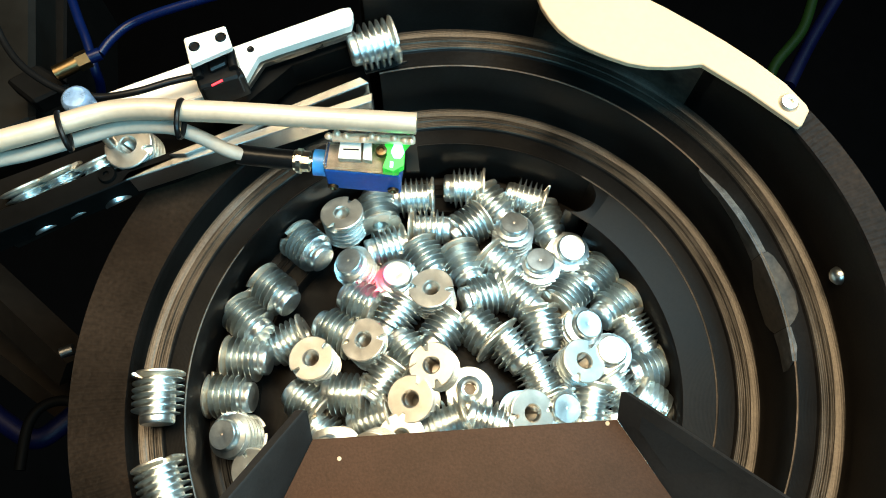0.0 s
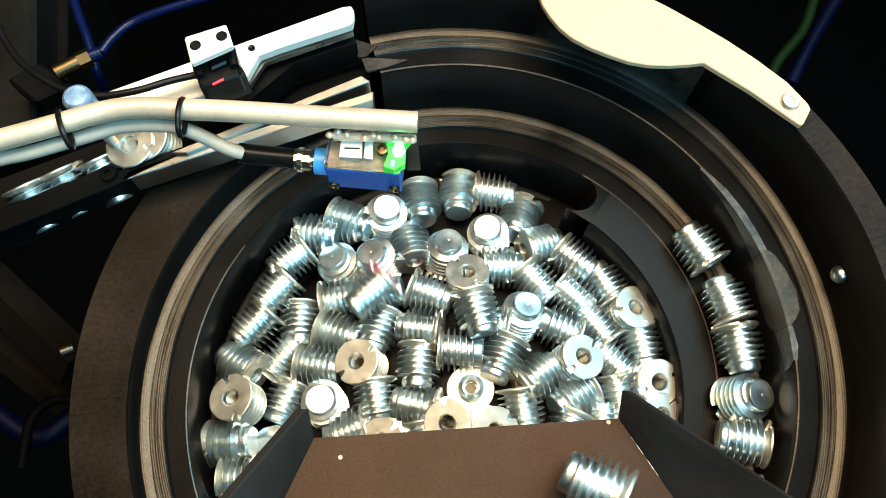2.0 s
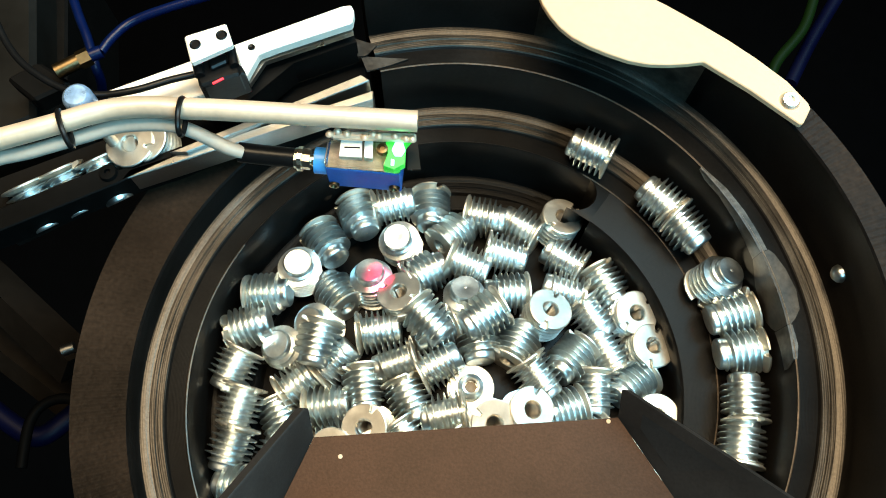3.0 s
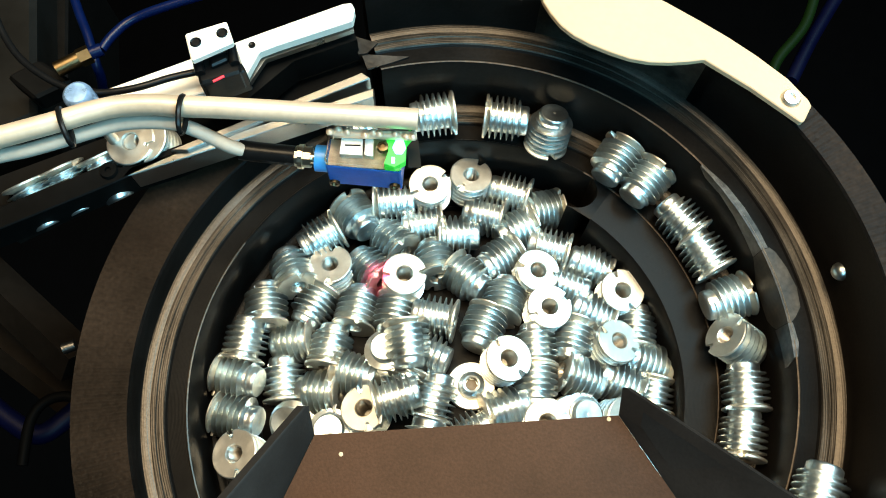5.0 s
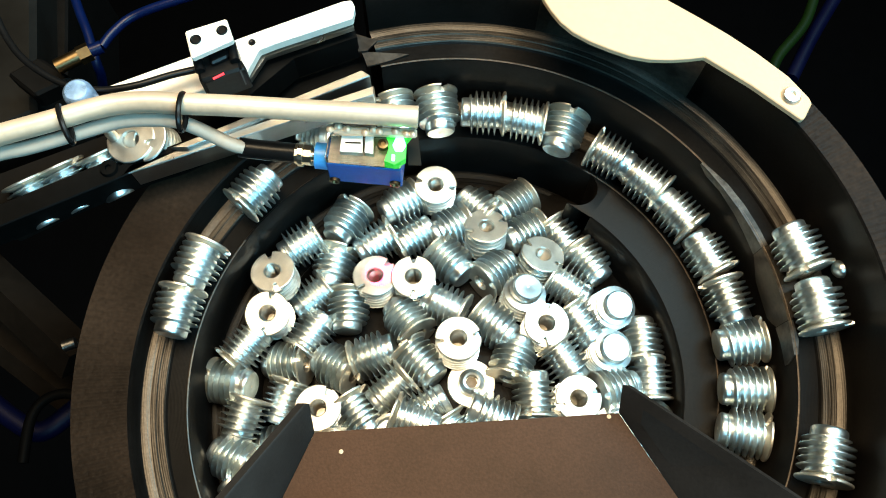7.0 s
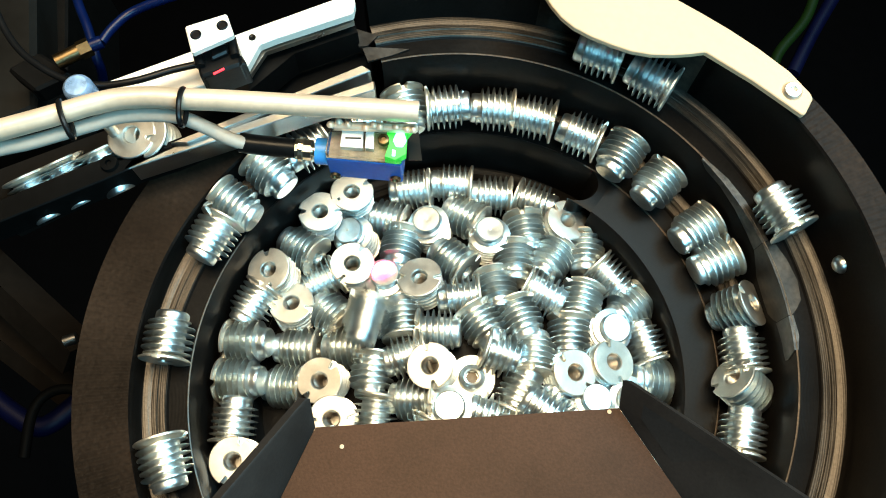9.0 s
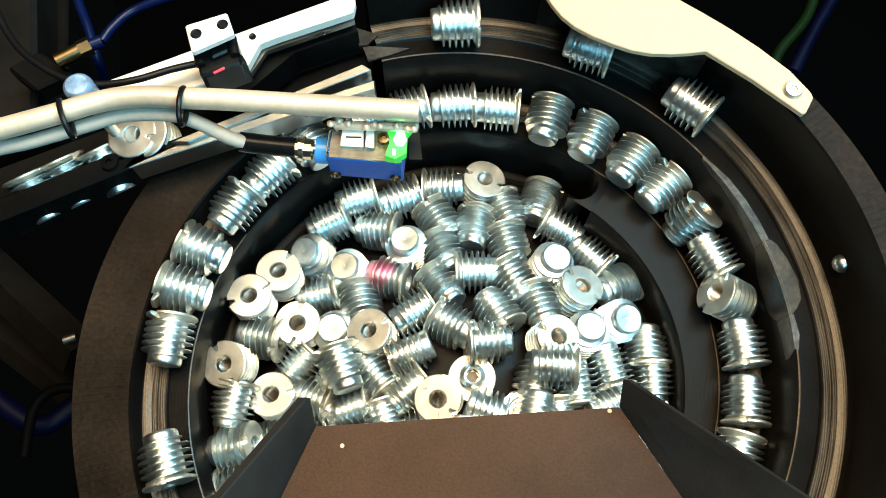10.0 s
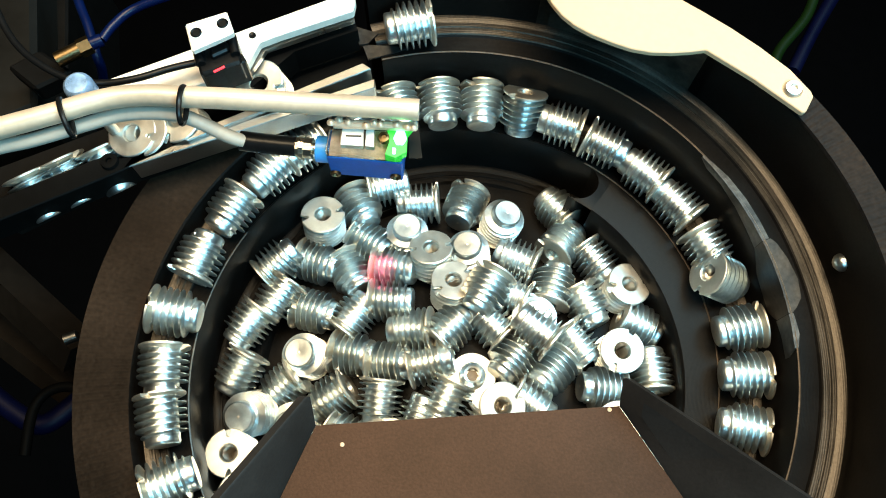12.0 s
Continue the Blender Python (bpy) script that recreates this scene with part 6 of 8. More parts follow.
    pool_path([(-55, 7.6, 4, 89), (-57.4, -5.3, 4, 99), (-51.4, -19.7, 4, 112), (-47.9, -32.5, 4, 122), (-36.8, -42.1, 4, 134), (-26.6, -47.9, 4, 144), (-13.8, -52.8, 4, 155), (2.1, -51.3, 31, 143), (9.2, -50.5, 90, 94), (19.7, -44.4, 149, 48), (30.9, -34.9, 176, 37), (44.2, -24.7, 176, 52), (50.5, -13.5, 176, 64), (52.8, -1.4, 176, 74), (49.3, 14.6, 176, 89), (45.7, 27.4, 176, 86), (33.6, 39.9, 176, 69), (21.4, 50.3, 176, 51), (5.2, 54.3, 176, 51), (-11.3, 52.4, 176, 65), (-25.9, 49, 176, 78), (-39, 43.4, 176, 89), (-49, 33, 176, 100), (-57.6, 18.4, 176, 113), (-60.4, 5.8, 176, 123)])
    pool_path([(-48.9, 20, 87, -25), (-50.8, 6.5, 87, -13), (-53.7, -6.3, 87, -2), (-48.2, -19, 87, 10), (-40.4, -29.4, 87, 21), (-37.2, -39.4, 87, 30), (-25.1, -45.4, 87, 41), (-6.1, -40.8, 87, 53), (9.3, -36.9, 87, 59), (24.1, -31.3, 87, 66), (34.7, -22.1, 87, 77), (39.5, -11.9, 87, 89), (42.7, -2.3, 87, 100), (43.6, 8.9, 87, 112), (39.1, 24.1, 87, 128), (27.9, 33.6, 87, 164), (17.6, 40.3, 87, 224), (8.4, 42.7, 87, 281), (-9, 44.4, 87, 321), (-21, 40.6, 87, 333), (-31.9, 36.2, 87, 345), (-40.8, 25.4, 87, 358), (-44.6, 13.4, 87, 370), (-49.6, 2.7, 87, 381), (-49.5, -9.4, 87, 392)])
    pool_path([(-43.8, -3.2, 91, -2), (-38.5, -10.3, 91, 7), (-32.7, -19, 91, 19), (-35.1, -27.6, 91, 25), (-26.1, -33.1, 91, 36), (-2.5, -46.9, 91, 64), (10.6, -41.4, 91, 78), (18, -39, 91, 82), (23.5, -36.9, 91, 79), (38.3, -30, 91, 84), (47.8, -22.5, 91, 90), (51.8, -8.4, 91, 103), (52.4, 7.1, 91, 117), (44.9, 22.8, 91, 132), (35, 37.6, 91, 148), (22.8, 46.6, 91, 142), (5.6, 54.2, 91, 116), (-14.1, 55.4, 91, 89), (-28.2, 48.5, 91, 82), (-34.7, 37.2, 91, 93), (-41.4, 25.8, 91, 105), (-48.3, 13.3, 91, 118), (-50.6, -0.4, 91, 131), (-47.1, -11.2, 91, 141), (-42.4, -22.8, 91, 153)])
    pool_path([(-10.5, 19.6, 89, -306), (-11.3, 16, 89, -301), (-13.8, 12.9, 89, -291), (-16, 9.7, 89, -282), (-18.8, 6.6, 89, -272), (-20.8, 1.5, 89, -260), (-21, -5.3, 89, -246), (-16.3, -12.1, 89, -223), (-9.8, -17.4, 89, -192), (-3.4, -18.4, 89, -166), (0.9, -16.8, 89, -150), (4.6, -15.5, 89, -139), (10.3, -14.1, 89, -123), (20.3, -9.5, 89, -100), (22.1, -3.3, 89, -87), (16, 3.3, 89, -49), (11.2, 12.6, 89, 28), (6.8, 15, 89, 90), (3.3, 18.6, 89, 123), (-1.2, 15.3, 89, 135), (-7.5, 17.9, 89, 150), (-5.6, 14.6, 89, 148), (-8.3, 13.4, 89, 157), (-11, 9.8, 89, 170), (-14.7, 3.8, 89, 192)])
    pool_path([(-14, 33.2, 6, 144), (-21.7, 27.5, 6, 156), (-26.2, 22, 6, 166), (-31.2, 16.2, 6, 176), (-38.2, 6.7, 6, 190), (-39.1, -4, 6, 202), (-34, -15.1, 6, 217), (-25.7, -22.9, 6, 206), (-16.5, -29.8, 6, 166), (-3.4, -32.4, 6, 130), (8.4, -28.4, 6, 123), (17.5, -19.8, 6, 142), (23.8, -11.9, 6, 160), (32.8, -15.8, 6, 161), (36.2, -4.4, 6, 176), (28.1, 8.5, 20, 172), (24.1, 16.1, 50, 137), (17.9, 23.3, 80, 103), (8.1, 32.2, 94, 99), (-2, 34.7, 94, 113), (-11.9, 32.7, 94, 126), (-17.3, 25.2, 94, 138), (-22.6, 19, 94, 150), (-26.2, 11.2, 94, 164), (-28.8, 3.2, 94, 177)])
    pool_path([(-40.7, 31.1, 87, -27), (-46.5, 19.4, 87, -15), (-48.2, 6, 87, -3), (-46.5, -5.4, 87, 8), (-41.8, -16.4, 87, 20), (-33.6, -26.1, 87, 33), (-24.9, -32, 87, 44), (-19.2, -37.8, 87, 61), (-3.2, -43.8, 87, 97), (6.3, -42.8, 87, 124), (18.1, -38.6, 87, 145), (34.6, -34.9, 87, 161), (44.3, -26.1, 87, 173), (49.3, -14.8, 87, 184), (52.1, 1.1, 87, 198), (50.4, 14.1, 87, 185), (43.9, 30.6, 87, 146), (32.9, 42.3, 87, 105), (19, 57.3, 87, 96), (0.9, 61.8, 87, 110), (-14.4, 60.4, 87, 122), (-28.1, 53.9, 87, 133), (-40.8, 45.7, 87, 144), (-50.9, 35.7, 87, 155), (-58.2, 22.5, 87, 166)])
    pool_path([(-48.6, -32.4, 85, -37), (-40.3, -50.2, 85, -23), (-27.3, -57.8, 85, -13), (-11.6, -61.1, 85, -1), (6.5, -62.3, 85, 12), (21.8, -58.8, 85, 24), (35.5, -53.1, 85, 35), (44.7, -46.3, 85, 43), (56.1, -33.8, 85, 55), (62.4, -19.8, 85, 66), (65.5, -0.5, 85, 79), (63.7, 15.1, 85, 90), (58.8, 28.8, 85, 101), (49.9, 42.5, 85, 112), (33, 58.3, 85, 128), (24.7, 72.7, 85, 111), (10.3, 76, 85, 64), (-9.2, 77, 85, 20), (-25.7, 73.1, 85, 4), (-41.8, 66.7, 85, 14), (-55.9, 56.7, 85, 24), (-66.2, 45.9, 85, 33), (-73.4, 35.2, 85, 40), (-80.3, 14.9, 85, 52), (-82.2, -2.4, 85, 62)])
    pool_path([(35.6, 55, 169, 96), (20.9, 67.5, 169, 108), (0.7, 66.8, 169, 122), (-14.9, 72, 169, 131), (-34.4, 66, 169, 144), (-50.9, 55.6, 169, 156), (-64.7, 41.5, 169, 168), (-73.6, 25.4, 144, 166), (-77.8, 8.4, 90, 150), (-77.3, -9, 36, 133), (-75.8, -28.2, 11, 131), (-66.3, -37.2, 11, 139), (-58.6, -48.4, 11, 147), (-50.8, -57.3, 11, 154), (-42.6, -62, 11, 160), (-31.2, -70.8, 11, 168), (-21.3, -71.4, 11, 174), (-5.6, -73.6, 11, 184), (8.5, -73.3, 11, 192), (24.5, -69.9, 11, 203), (40.6, -68.9, 11, 212), (50.2, -58.6, 11, 220), (53.2, -44.4, 11, 227), (54.7, -37.5, 11, 232), (-30, -54, 11, 164, 28)])
    pool_path([(-15, -54, 176, 71, 28), (-15, -54, 176, 71, 28), (-15, -54, 176, 71, 28), (-15, -54, 176, 71, 28), (-15, -54, 176, 71, 28), (-15, -54, 176, 71, 28), (-15, -54, 176, 71, 28), (-54.1, 34.6, 176, -15), (-61, 18.3, 176, -2), (-63.2, 1.1, 176, 10), (-62.2, -14.9, 176, 22), (-55.3, -29.2, 176, 33), (-48.1, -39.8, 176, 43), (-39.7, -49.4, 176, 52), (-29.5, -56.1, 176, 61), (-12.2, -62, 149, 49), (10.6, -61.3, 90, 11), (30, -52.5, 31, -28), (41.6, -41.6, 4, -41), (45.5, -28.5, 4, -30), (61.2, -23.4, 4, -21), (64.9, -8.9, 4, -11), (65.3, 5.3, 4, -1), (60.3, 25.6, 4, 14), (54.9, 35.7, 4, 22)])
    pool_path([(39.5, 24.2, 173, -188), (29.7, 34.6, 173, -174), (15.6, 43.2, 173, -157), (2.2, 48.1, 173, -143), (-10.4, 52.2, 173, -132), (-25, 47.6, 173, -119), (-37.7, 38.9, 173, -106), (-45.4, 23.8, 173, -106), (-50, 9.7, 173, -123), (-50.5, -4.8, 173, -141), (-47.8, -17.8, 173, -143), (-41.4, -30, 173, -131), (-32.2, -36.3, 173, -121), (-19.7, -42.1, 173, -108), (-8.2, -46, 173, -96), (0.5, -55.9, 160, -108), (13.9, -48, 134, -140), (26.4, -39.1, 107, -171), (32.8, -31.1, 95, -181), (39, -16.7, 95, -165), (48.8, -7.3, 95, -153), (49.9, 4.8, 95, -142), (47.1, 16.6, 95, -131), (37.8, 27.8, 95, -117), (29.1, 35.7, 95, -106)])
    pool_path([(37.2, 9.8, 11, 42), (31.8, 20.6, 11, 56), (22, 30.7, 11, 73), (12.9, 38.8, 11, 87), (-2.3, 38.8, 11, 105), (-14, 37, 11, 118), (-25.2, 30.6, 11, 133), (-31.5, 21.7, 11, 130), (-36.1, 11.9, 11, 109), (-37.9, 1.4, 11, 87), (-35.3, -11.3, 11, 87), (-31.1, -20.9, 11, 100), (-21.8, -27.3, 11, 114), (-12.8, -30.5, 11, 127), (-4.6, -32.9, 11, 139), (1.5, -42.4, 24, 130), (14.9, -35.1, 51, 111), (22.3, -26.4, 78, 89), (22.9, -21.2, 91, 78), (25.7, -15.2, 91, 87), (31, -12.8, 91, 94), (32.2, -9.4, 91, 99), (29.8, -5.8, 91, 103), (37.4, 3.9, 91, 117), (37.1, 13.6, 91, 128)])
    pool_path([(50.1, 15.4, 169, -365), (43.1, 29, 169, -352), (31.4, 41.1, 169, -337), (19.2, 51.5, 169, -323), (5, 60, 169, -311), (-11.9, 60, 169, -298), (-28.3, 54.9, 169, -285), (-43.6, 46.9, 157, -249), (-55.4, 33.9, 131, -184), (-63.9, 17.8, 105, -118), (-67.2, 0.3, 93, -82), (-63.7, -18, 93, -69), (-61.2, -34.7, 93, -58), (-51.7, -43.2, 93, -50), (-40.5, -48.8, 93, -42), (-27.2, -57.4, 93, -30), (-12.9, -60.1, 93, -19), (0, -60.7, 93, -10), (13.6, -60.2, 93, 0), (29.4, -55.8, 93, 12), (43.3, -47.1, 93, 24), (56.2, -33.7, 93, 37), (62, -21.1, 93, 47), (64.8, -9.4, 93, 56), (0, -54, 93, -10, 28)])
    pool_path([(53.6, 2.6, 88, -234), (49.1, 16.5, 88, -222), (39.9, 30, 88, -207), (27.5, 40.1, 88, -192), (10.4, 46.7, 88, -175), (-3.4, 46.5, 88, -161), (-17.9, 42.6, 88, -146), (-36.1, 35, 88, -114), (-46, 23.4, 88, -70), (-52.1, 9.9, 88, -27), (-53.7, -3.8, 88, -2), (-49.6, -16.8, 88, 10), (-42.9, -27.3, 88, 21), (-33, -37.6, 88, 34), (-22, -44.4, 88, 46), (-11.1, -48.5, 88, 57), (0.9, -51.9, 88, 69), (17, -49.6, 88, 84), (28.9, -44.7, 88, 96), (41.9, -41.7, 88, 106), (54, -34.5, 88, 115), (61.9, -21.3, 88, 126), (65.1, -7.5, 88, 136), (64, 14.1, 88, 151), (61.3, 23.1, 88, 158)])
    pool_path([(34.9, -28.7, 85, -86), (43.9, -19.6, 85, -74), (52.4, -5.6, 85, -60), (49.4, 3, 85, -52), (50.1, 13.2, 85, -43), (45.4, 25.2, 85, -32), (33.7, 37.8, 85, -16), (17, 48.7, 85, -12), (4.4, 54.8, 85, -30), (-10.2, 56.3, 85, -48), (-31.8, 55.3, 85, -46), (-36.1, 51.1, 85, -42), (-49.5, 39.5, 85, -29), (-62.5, 24.1, 85, -15), (-66.9, 5.5, 85, -2), (-63.2, -12.7, 85, 11), (-65.5, -26.6, 85, 19), (-56.8, -41.1, 85, 30), (-47.2, -52.8, 85, 40), (-35.9, -58.4, 85, 48), (-22.7, -60.2, 85, 57), (-8.7, -61.6, 85, 67), (7.5, -60, 85, 79), (21.3, -58.1, 85, 90), (35.2, -62.9, 85, 97)])
    pool_path([(28, 66.7, 89, -248), (11.1, 77.3, 89, -236), (-11.1, 75.3, 89, -223), (-29, 71.8, 89, -212), (-47.9, 62.3, 89, -200), (-63.5, 49.3, 89, -188), (-75.2, 31.5, 89, -176), (-81.1, 13.4, 89, -165), (-84.2, -4.1, 89, -155), (-81.9, -22.1, 89, -146), (30, -54, 89, -62, 28), (-69.6, -50, 89, -129), (-60.3, -61.5, 89, -121), (-49.7, -70.9, 89, -114), (-43.2, -75.3, 89, -109), (30, -54, 89, -62, 28), (30, -54, 89, -62, 28), (30, -54, 89, -62, 28), (22.2, -71.2, 89, -72), (38, -67, 89, -62), (50.1, -58.9, 89, -53), (52.9, -45.6, 89, -46), (56.8, -32.6, 89, -37), (62.6, -19.4, 89, -27), (30, -54, 89, -62, 28)])
    pool_path([(14.9, 61.3, 173, -56), (-4.1, 66.6, 173, -42), (-20, 64.3, 173, -31), (-36.8, 57.4, 173, -19), (-51, 45.8, 173, -7), (-62, 30.9, 173, 6), (-68, 12.6, 173, 19), (-70.1, -5.1, 173, 30), (-67.3, -22.8, 173, 42), (-60.7, -37.8, 173, 53), (-53.9, -47.9, 173, 60), (-43.5, -54.4, 173, 68), (-35, -62.2, 173, 75), (-22.3, -65.3, 173, 84), (-6.1, -64.4, 173, 95), (24.8, -28.8, 173, 153), (33.4, -21.6, 173, 214), (40, -11.8, 173, 275), (42.4, -6.3, 173, 303), (42.3, 8, 173, 318), (40.9, 18.2, 173, 329), (34.9, 28.5, 173, 341), (24.1, 37.7, 173, 356), (12, 42.2, 173, 369), (-2.6, 46.7, 173, 384)])
    pool_path([(19.9, 77.2, 88, -16), (-1.9, 80.4, 88, -4), (-34.7, 68.2, 88, 17), (-53.4, 61.8, 88, 28), (-68.8, 46, 88, 40), (-78.9, 27, 88, 52), (-84.1, 3.1, 88, 66), (-83.4, -14.5, 88, 75), (-79.3, -31, 88, 84), (-72, -46.2, 88, 93), (-66.4, -54.5, 88, 99), (-55.1, -66.5, 88, 108), (-48.2, -71.9, 88, 112), (-36.8, -77.1, 88, 119), (-20.2, -77.8, 88, 128), (1.7, -29.3, 88, 153), (6.2, -26.1, 88, 184), (9.4, -23.9, 88, 213), (29, -9.8, 88, 263), (34.4, -4.1, 88, 273), (36.7, 0, 88, 278), (36.2, 7.7, 88, 288), (33.1, 17.6, 88, 301), (23.7, 27.1, 88, 317), (11.9, 31.7, 88, 334)])
    pool_path([(-4.1, 80.4, 87, 0), (-27.3, 72.9, 87, 14), (-47.4, 62.8, 87, 27), (-61.1, 50.4, 87, 38), (-73, 32.9, 87, 50), (-80.4, 13.2, 87, 62), (-80.4, -10.5, 87, 76), (-77.5, -26.8, 87, 85), (-73.7, -43.3, 87, 94), (-64.3, -57.1, 87, 103), (-57.1, -64.7, 87, 108), (-44.2, -74.6, 87, 117), (-35.1, -76.3, 87, 122), (-22.9, -79, 87, 129), (-6.4, -78, 87, 138), (13, -50.5, 87, 149), (27.5, -48.1, 87, 152), (39.8, -42.9, 87, 153), (46.5, -28.6, 87, 161), (52, -16.4, 87, 172), (64.6, -10.6, 87, 179), (59, 15.5, 87, 198), (57.7, 31, 87, 209), (45.6, 47, 87, 223), (33.5, 54, 87, 233)])
    pool_path([(-23.8, 74.6, 90, 4), (-41.8, 66.9, 90, 15), (-58.6, 54.2, 90, 27), (-69.3, 38.9, 90, 38), (-78.9, 19.6, 90, 50), (-80.8, -1.1, 90, 62), (-81.3, -24.4, 90, 75), (-75.4, -40, 90, 84), (-61.2, -45.6, 90, 91), (-52.5, -52.6, 90, 97), (-44.9, -58.7, 90, 103), (-34.7, -64.7, 90, 111), (-23.4, -68.7, 90, 118), (-10.6, -72, 90, 127), (6.6, -67.7, 90, 138), (0, -39, 90, 133, 28), (0, -39, 90, 133, 28), (0, -39, 90, 133, 28), (52, -50.6, 90, 170), (54.7, -37.8, 90, 178), (0, -39, 90, 133, 28), (0, -39, 90, 133, 28), (0, -39, 90, 133, 28), (0, -39, 90, 133, 28), (0, -39, 90, 133, 28)])
    pool_path([(24.6, 46.7, 172, -31), (10.7, 55.8, 172, -18), (1.9, 80.3, 172, -10), (-22.9, 54.7, 172, 9), (-36.7, 47.8, 172, 21), (-48.9, 36.2, 172, 34), (-56.8, 21.2, 172, 46), (-60.3, 5.2, 172, 59), (-59.5, -10.9, 172, 71), (-54.8, -25.1, 172, 83), (-46.6, -36, 172, 93), (-35.7, -42.9, 172, 103), (-24.5, -53, 172, 115), (-13.2, -54.7, 172, 124), (3.2, -54, 172, 138), (12.9, -22.5, 147, 178), (19.8, -22.2, 90, 230), (27.6, -14.1, 33, 289), (33.2, 3, 8, 334), (29, 8.8, 8, 343), (27.3, 14.2, 8, 352), (21.4, 24.5, 8, 369), (12.5, 29.7, 8, 384), (1.6, 32.8, 8, 400), (-8.3, 30.9, 8, 414)])
    pool_path([(10.6, 47.2, 88, -224), (-4.1, 52.6, 88, -210), (-20.8, 50.7, 88, -196), (-36.5, 43.7, 88, -182), (-48.5, 32.2, 88, -169), (-56.6, 18, 88, -156), (-61, 0.3, 88, -142), (-58.5, -13.1, 88, -132), (-53.8, -27.1, 88, -121), (-46.7, -36.7, 88, -111), (-35.5, -44.5, 88, -101), (-25.8, -52.7, 88, -91), (-6.8, -48.1, 88, -76), (8.1, -46.6, 88, -62), (23.7, -50.6, 88, -50), (37.3, -50.6, 88, -57), (52.5, -41.7, 88, -81), (59.3, -27.8, 88, -107), (64.2, -13.1, 88, -112), (65.5, -0.5, 88, -103), (63.7, 15.1, 88, -92), (58.7, 29, 88, -82), (49.9, 42.4, 88, -71), (34.8, 55.5, 88, -57), (31.1, 68, 88, -51)])
    pool_path([(35.4, 37.7, 89, -129), (23.4, 49.5, 89, -114), (9.2, 55.8, 89, -102), (-9.4, 59, 89, -87), (-24.4, 54.8, 89, -75), (-39.1, 46.5, 89, -62), (-51, 34.1, 89, -49), (-58.8, 19.3, 89, -37), (-62.3, 2.9, 89, -24), (-61.9, -13, 89, -13), (-57.9, -28.1, 89, -2), (-49.5, -41.6, 89, 10), (-37.7, -48.8, 89, 20), (-27.1, -53.2, 89, 28), (-16.4, -56.9, 89, 37), (13.7, -36.5, 89, 91), (28.2, -34.1, 89, 160), (36, -26.2, 89, 226), (38, -18.9, 89, 259), (48.4, -4, 89, 276), (49.2, 6.8, 89, 286), (45.5, 19.1, 89, 298), (37.7, 31, 89, 311), (28.6, 40.3, 89, 323), (15, 45.4, 89, 337)])
    pool_path([(25.6, 23.3, 85, -257), (15.9, 30.1, 85, -241), (5, 33.9, 85, -225), (-5.3, 36.1, 85, -212), (-15.7, 34.3, 85, -199), (-25.5, 28.9, 85, -186), (-33.7, 19.4, 85, -171), (-37.4, 8.9, 85, -157), (-38.4, -2, 85, -144), (-35.3, -12.2, 85, -131), (-15, -24, 85, -100, 28), (-18.3, -25.9, 85, -103), (-8.5, -30.3, 85, -87), (0.9, -30.7, 85, -73), (8.3, -28.2, 85, -62), (20.4, -12, 85, -44), (22.1, -8.9, 85, -76), (24.1, -0.9, 85, -99), (21.7, 9.4, 85, -95), (17.9, 16.7, 85, -80), (8, 24.2, 85, -57), (-0.1, 27.3, 85, -42), (-10.3, 27.4, 85, -26), (-17.5, 22.4, 85, -12), (-22.4, 15.6, 85, 2)])
    pool_path([(-2.8, 63.5, 87, 38), (-20.4, 60.6, 87, 50), (-38.8, 51.4, 87, 65), (-52.2, 39.3, 87, 78), (-63.4, 22.2, 87, 92), (-66.8, 5, 87, 104), (-66.2, -12.8, 87, 116), (-63.5, -26, 87, 125), (-49.1, -40.2, 87, 139), (-39.9, -48.2, 87, 148), (-27.7, -55.3, 87, 158), (-13, -56.7, 87, 169), (0.3, -59, 87, 180), (13.3, -58.8, 87, 190), (32.5, -61.4, 87, 202), (24.7, -45.1, 87, 177), (39.2, -42.5, 87, 134), (47.9, -33.1, 87, 89), (51.3, -16.5, 87, 77), (64.1, -13.2, 87, 82), (65.5, 2.2, 87, 93), (65.4, 4.3, 87, 94), (62.9, 18.3, 87, 104), (54.2, 36.8, 87, 119), (45.7, 46.9, 87, 128)])
    pool_path([(17.6, 34.9, 94, -223), (5.9, 42.6, 94, -208), (-7.8, 44.9, 94, -194), (-19, 41.1, 94, -182), (-33.6, 34, 94, -166), (-43.3, 23.2, 94, -152), (-48.8, 8, 94, -137), (-47.4, -4.6, 94, -125), (-44.3, -16.6, 94, -113), (-38.1, -25.9, 94, -102), (-29.4, -32.1, 94, -92), (-21.2, -39.6, 94, -80), (-17.8, -40.7, 94, -77), (-4.9, -43.4, 94, -63), (14.1, -40.8, 94, -43), (30, -4.3, 94, 16), (26.9, 3.1, 94, 46), (25.5, 11.9, 94, 79), (17, 21.7, 94, 109), (9.8, 27.3, 94, 123), (23.5, 27.7, 94, 107), (13.3, 35.7, 94, 123), (2.7, 39.4, 94, 136), (-11.7, 41.5, 94, 152), (-30, 40, 94, 169)])
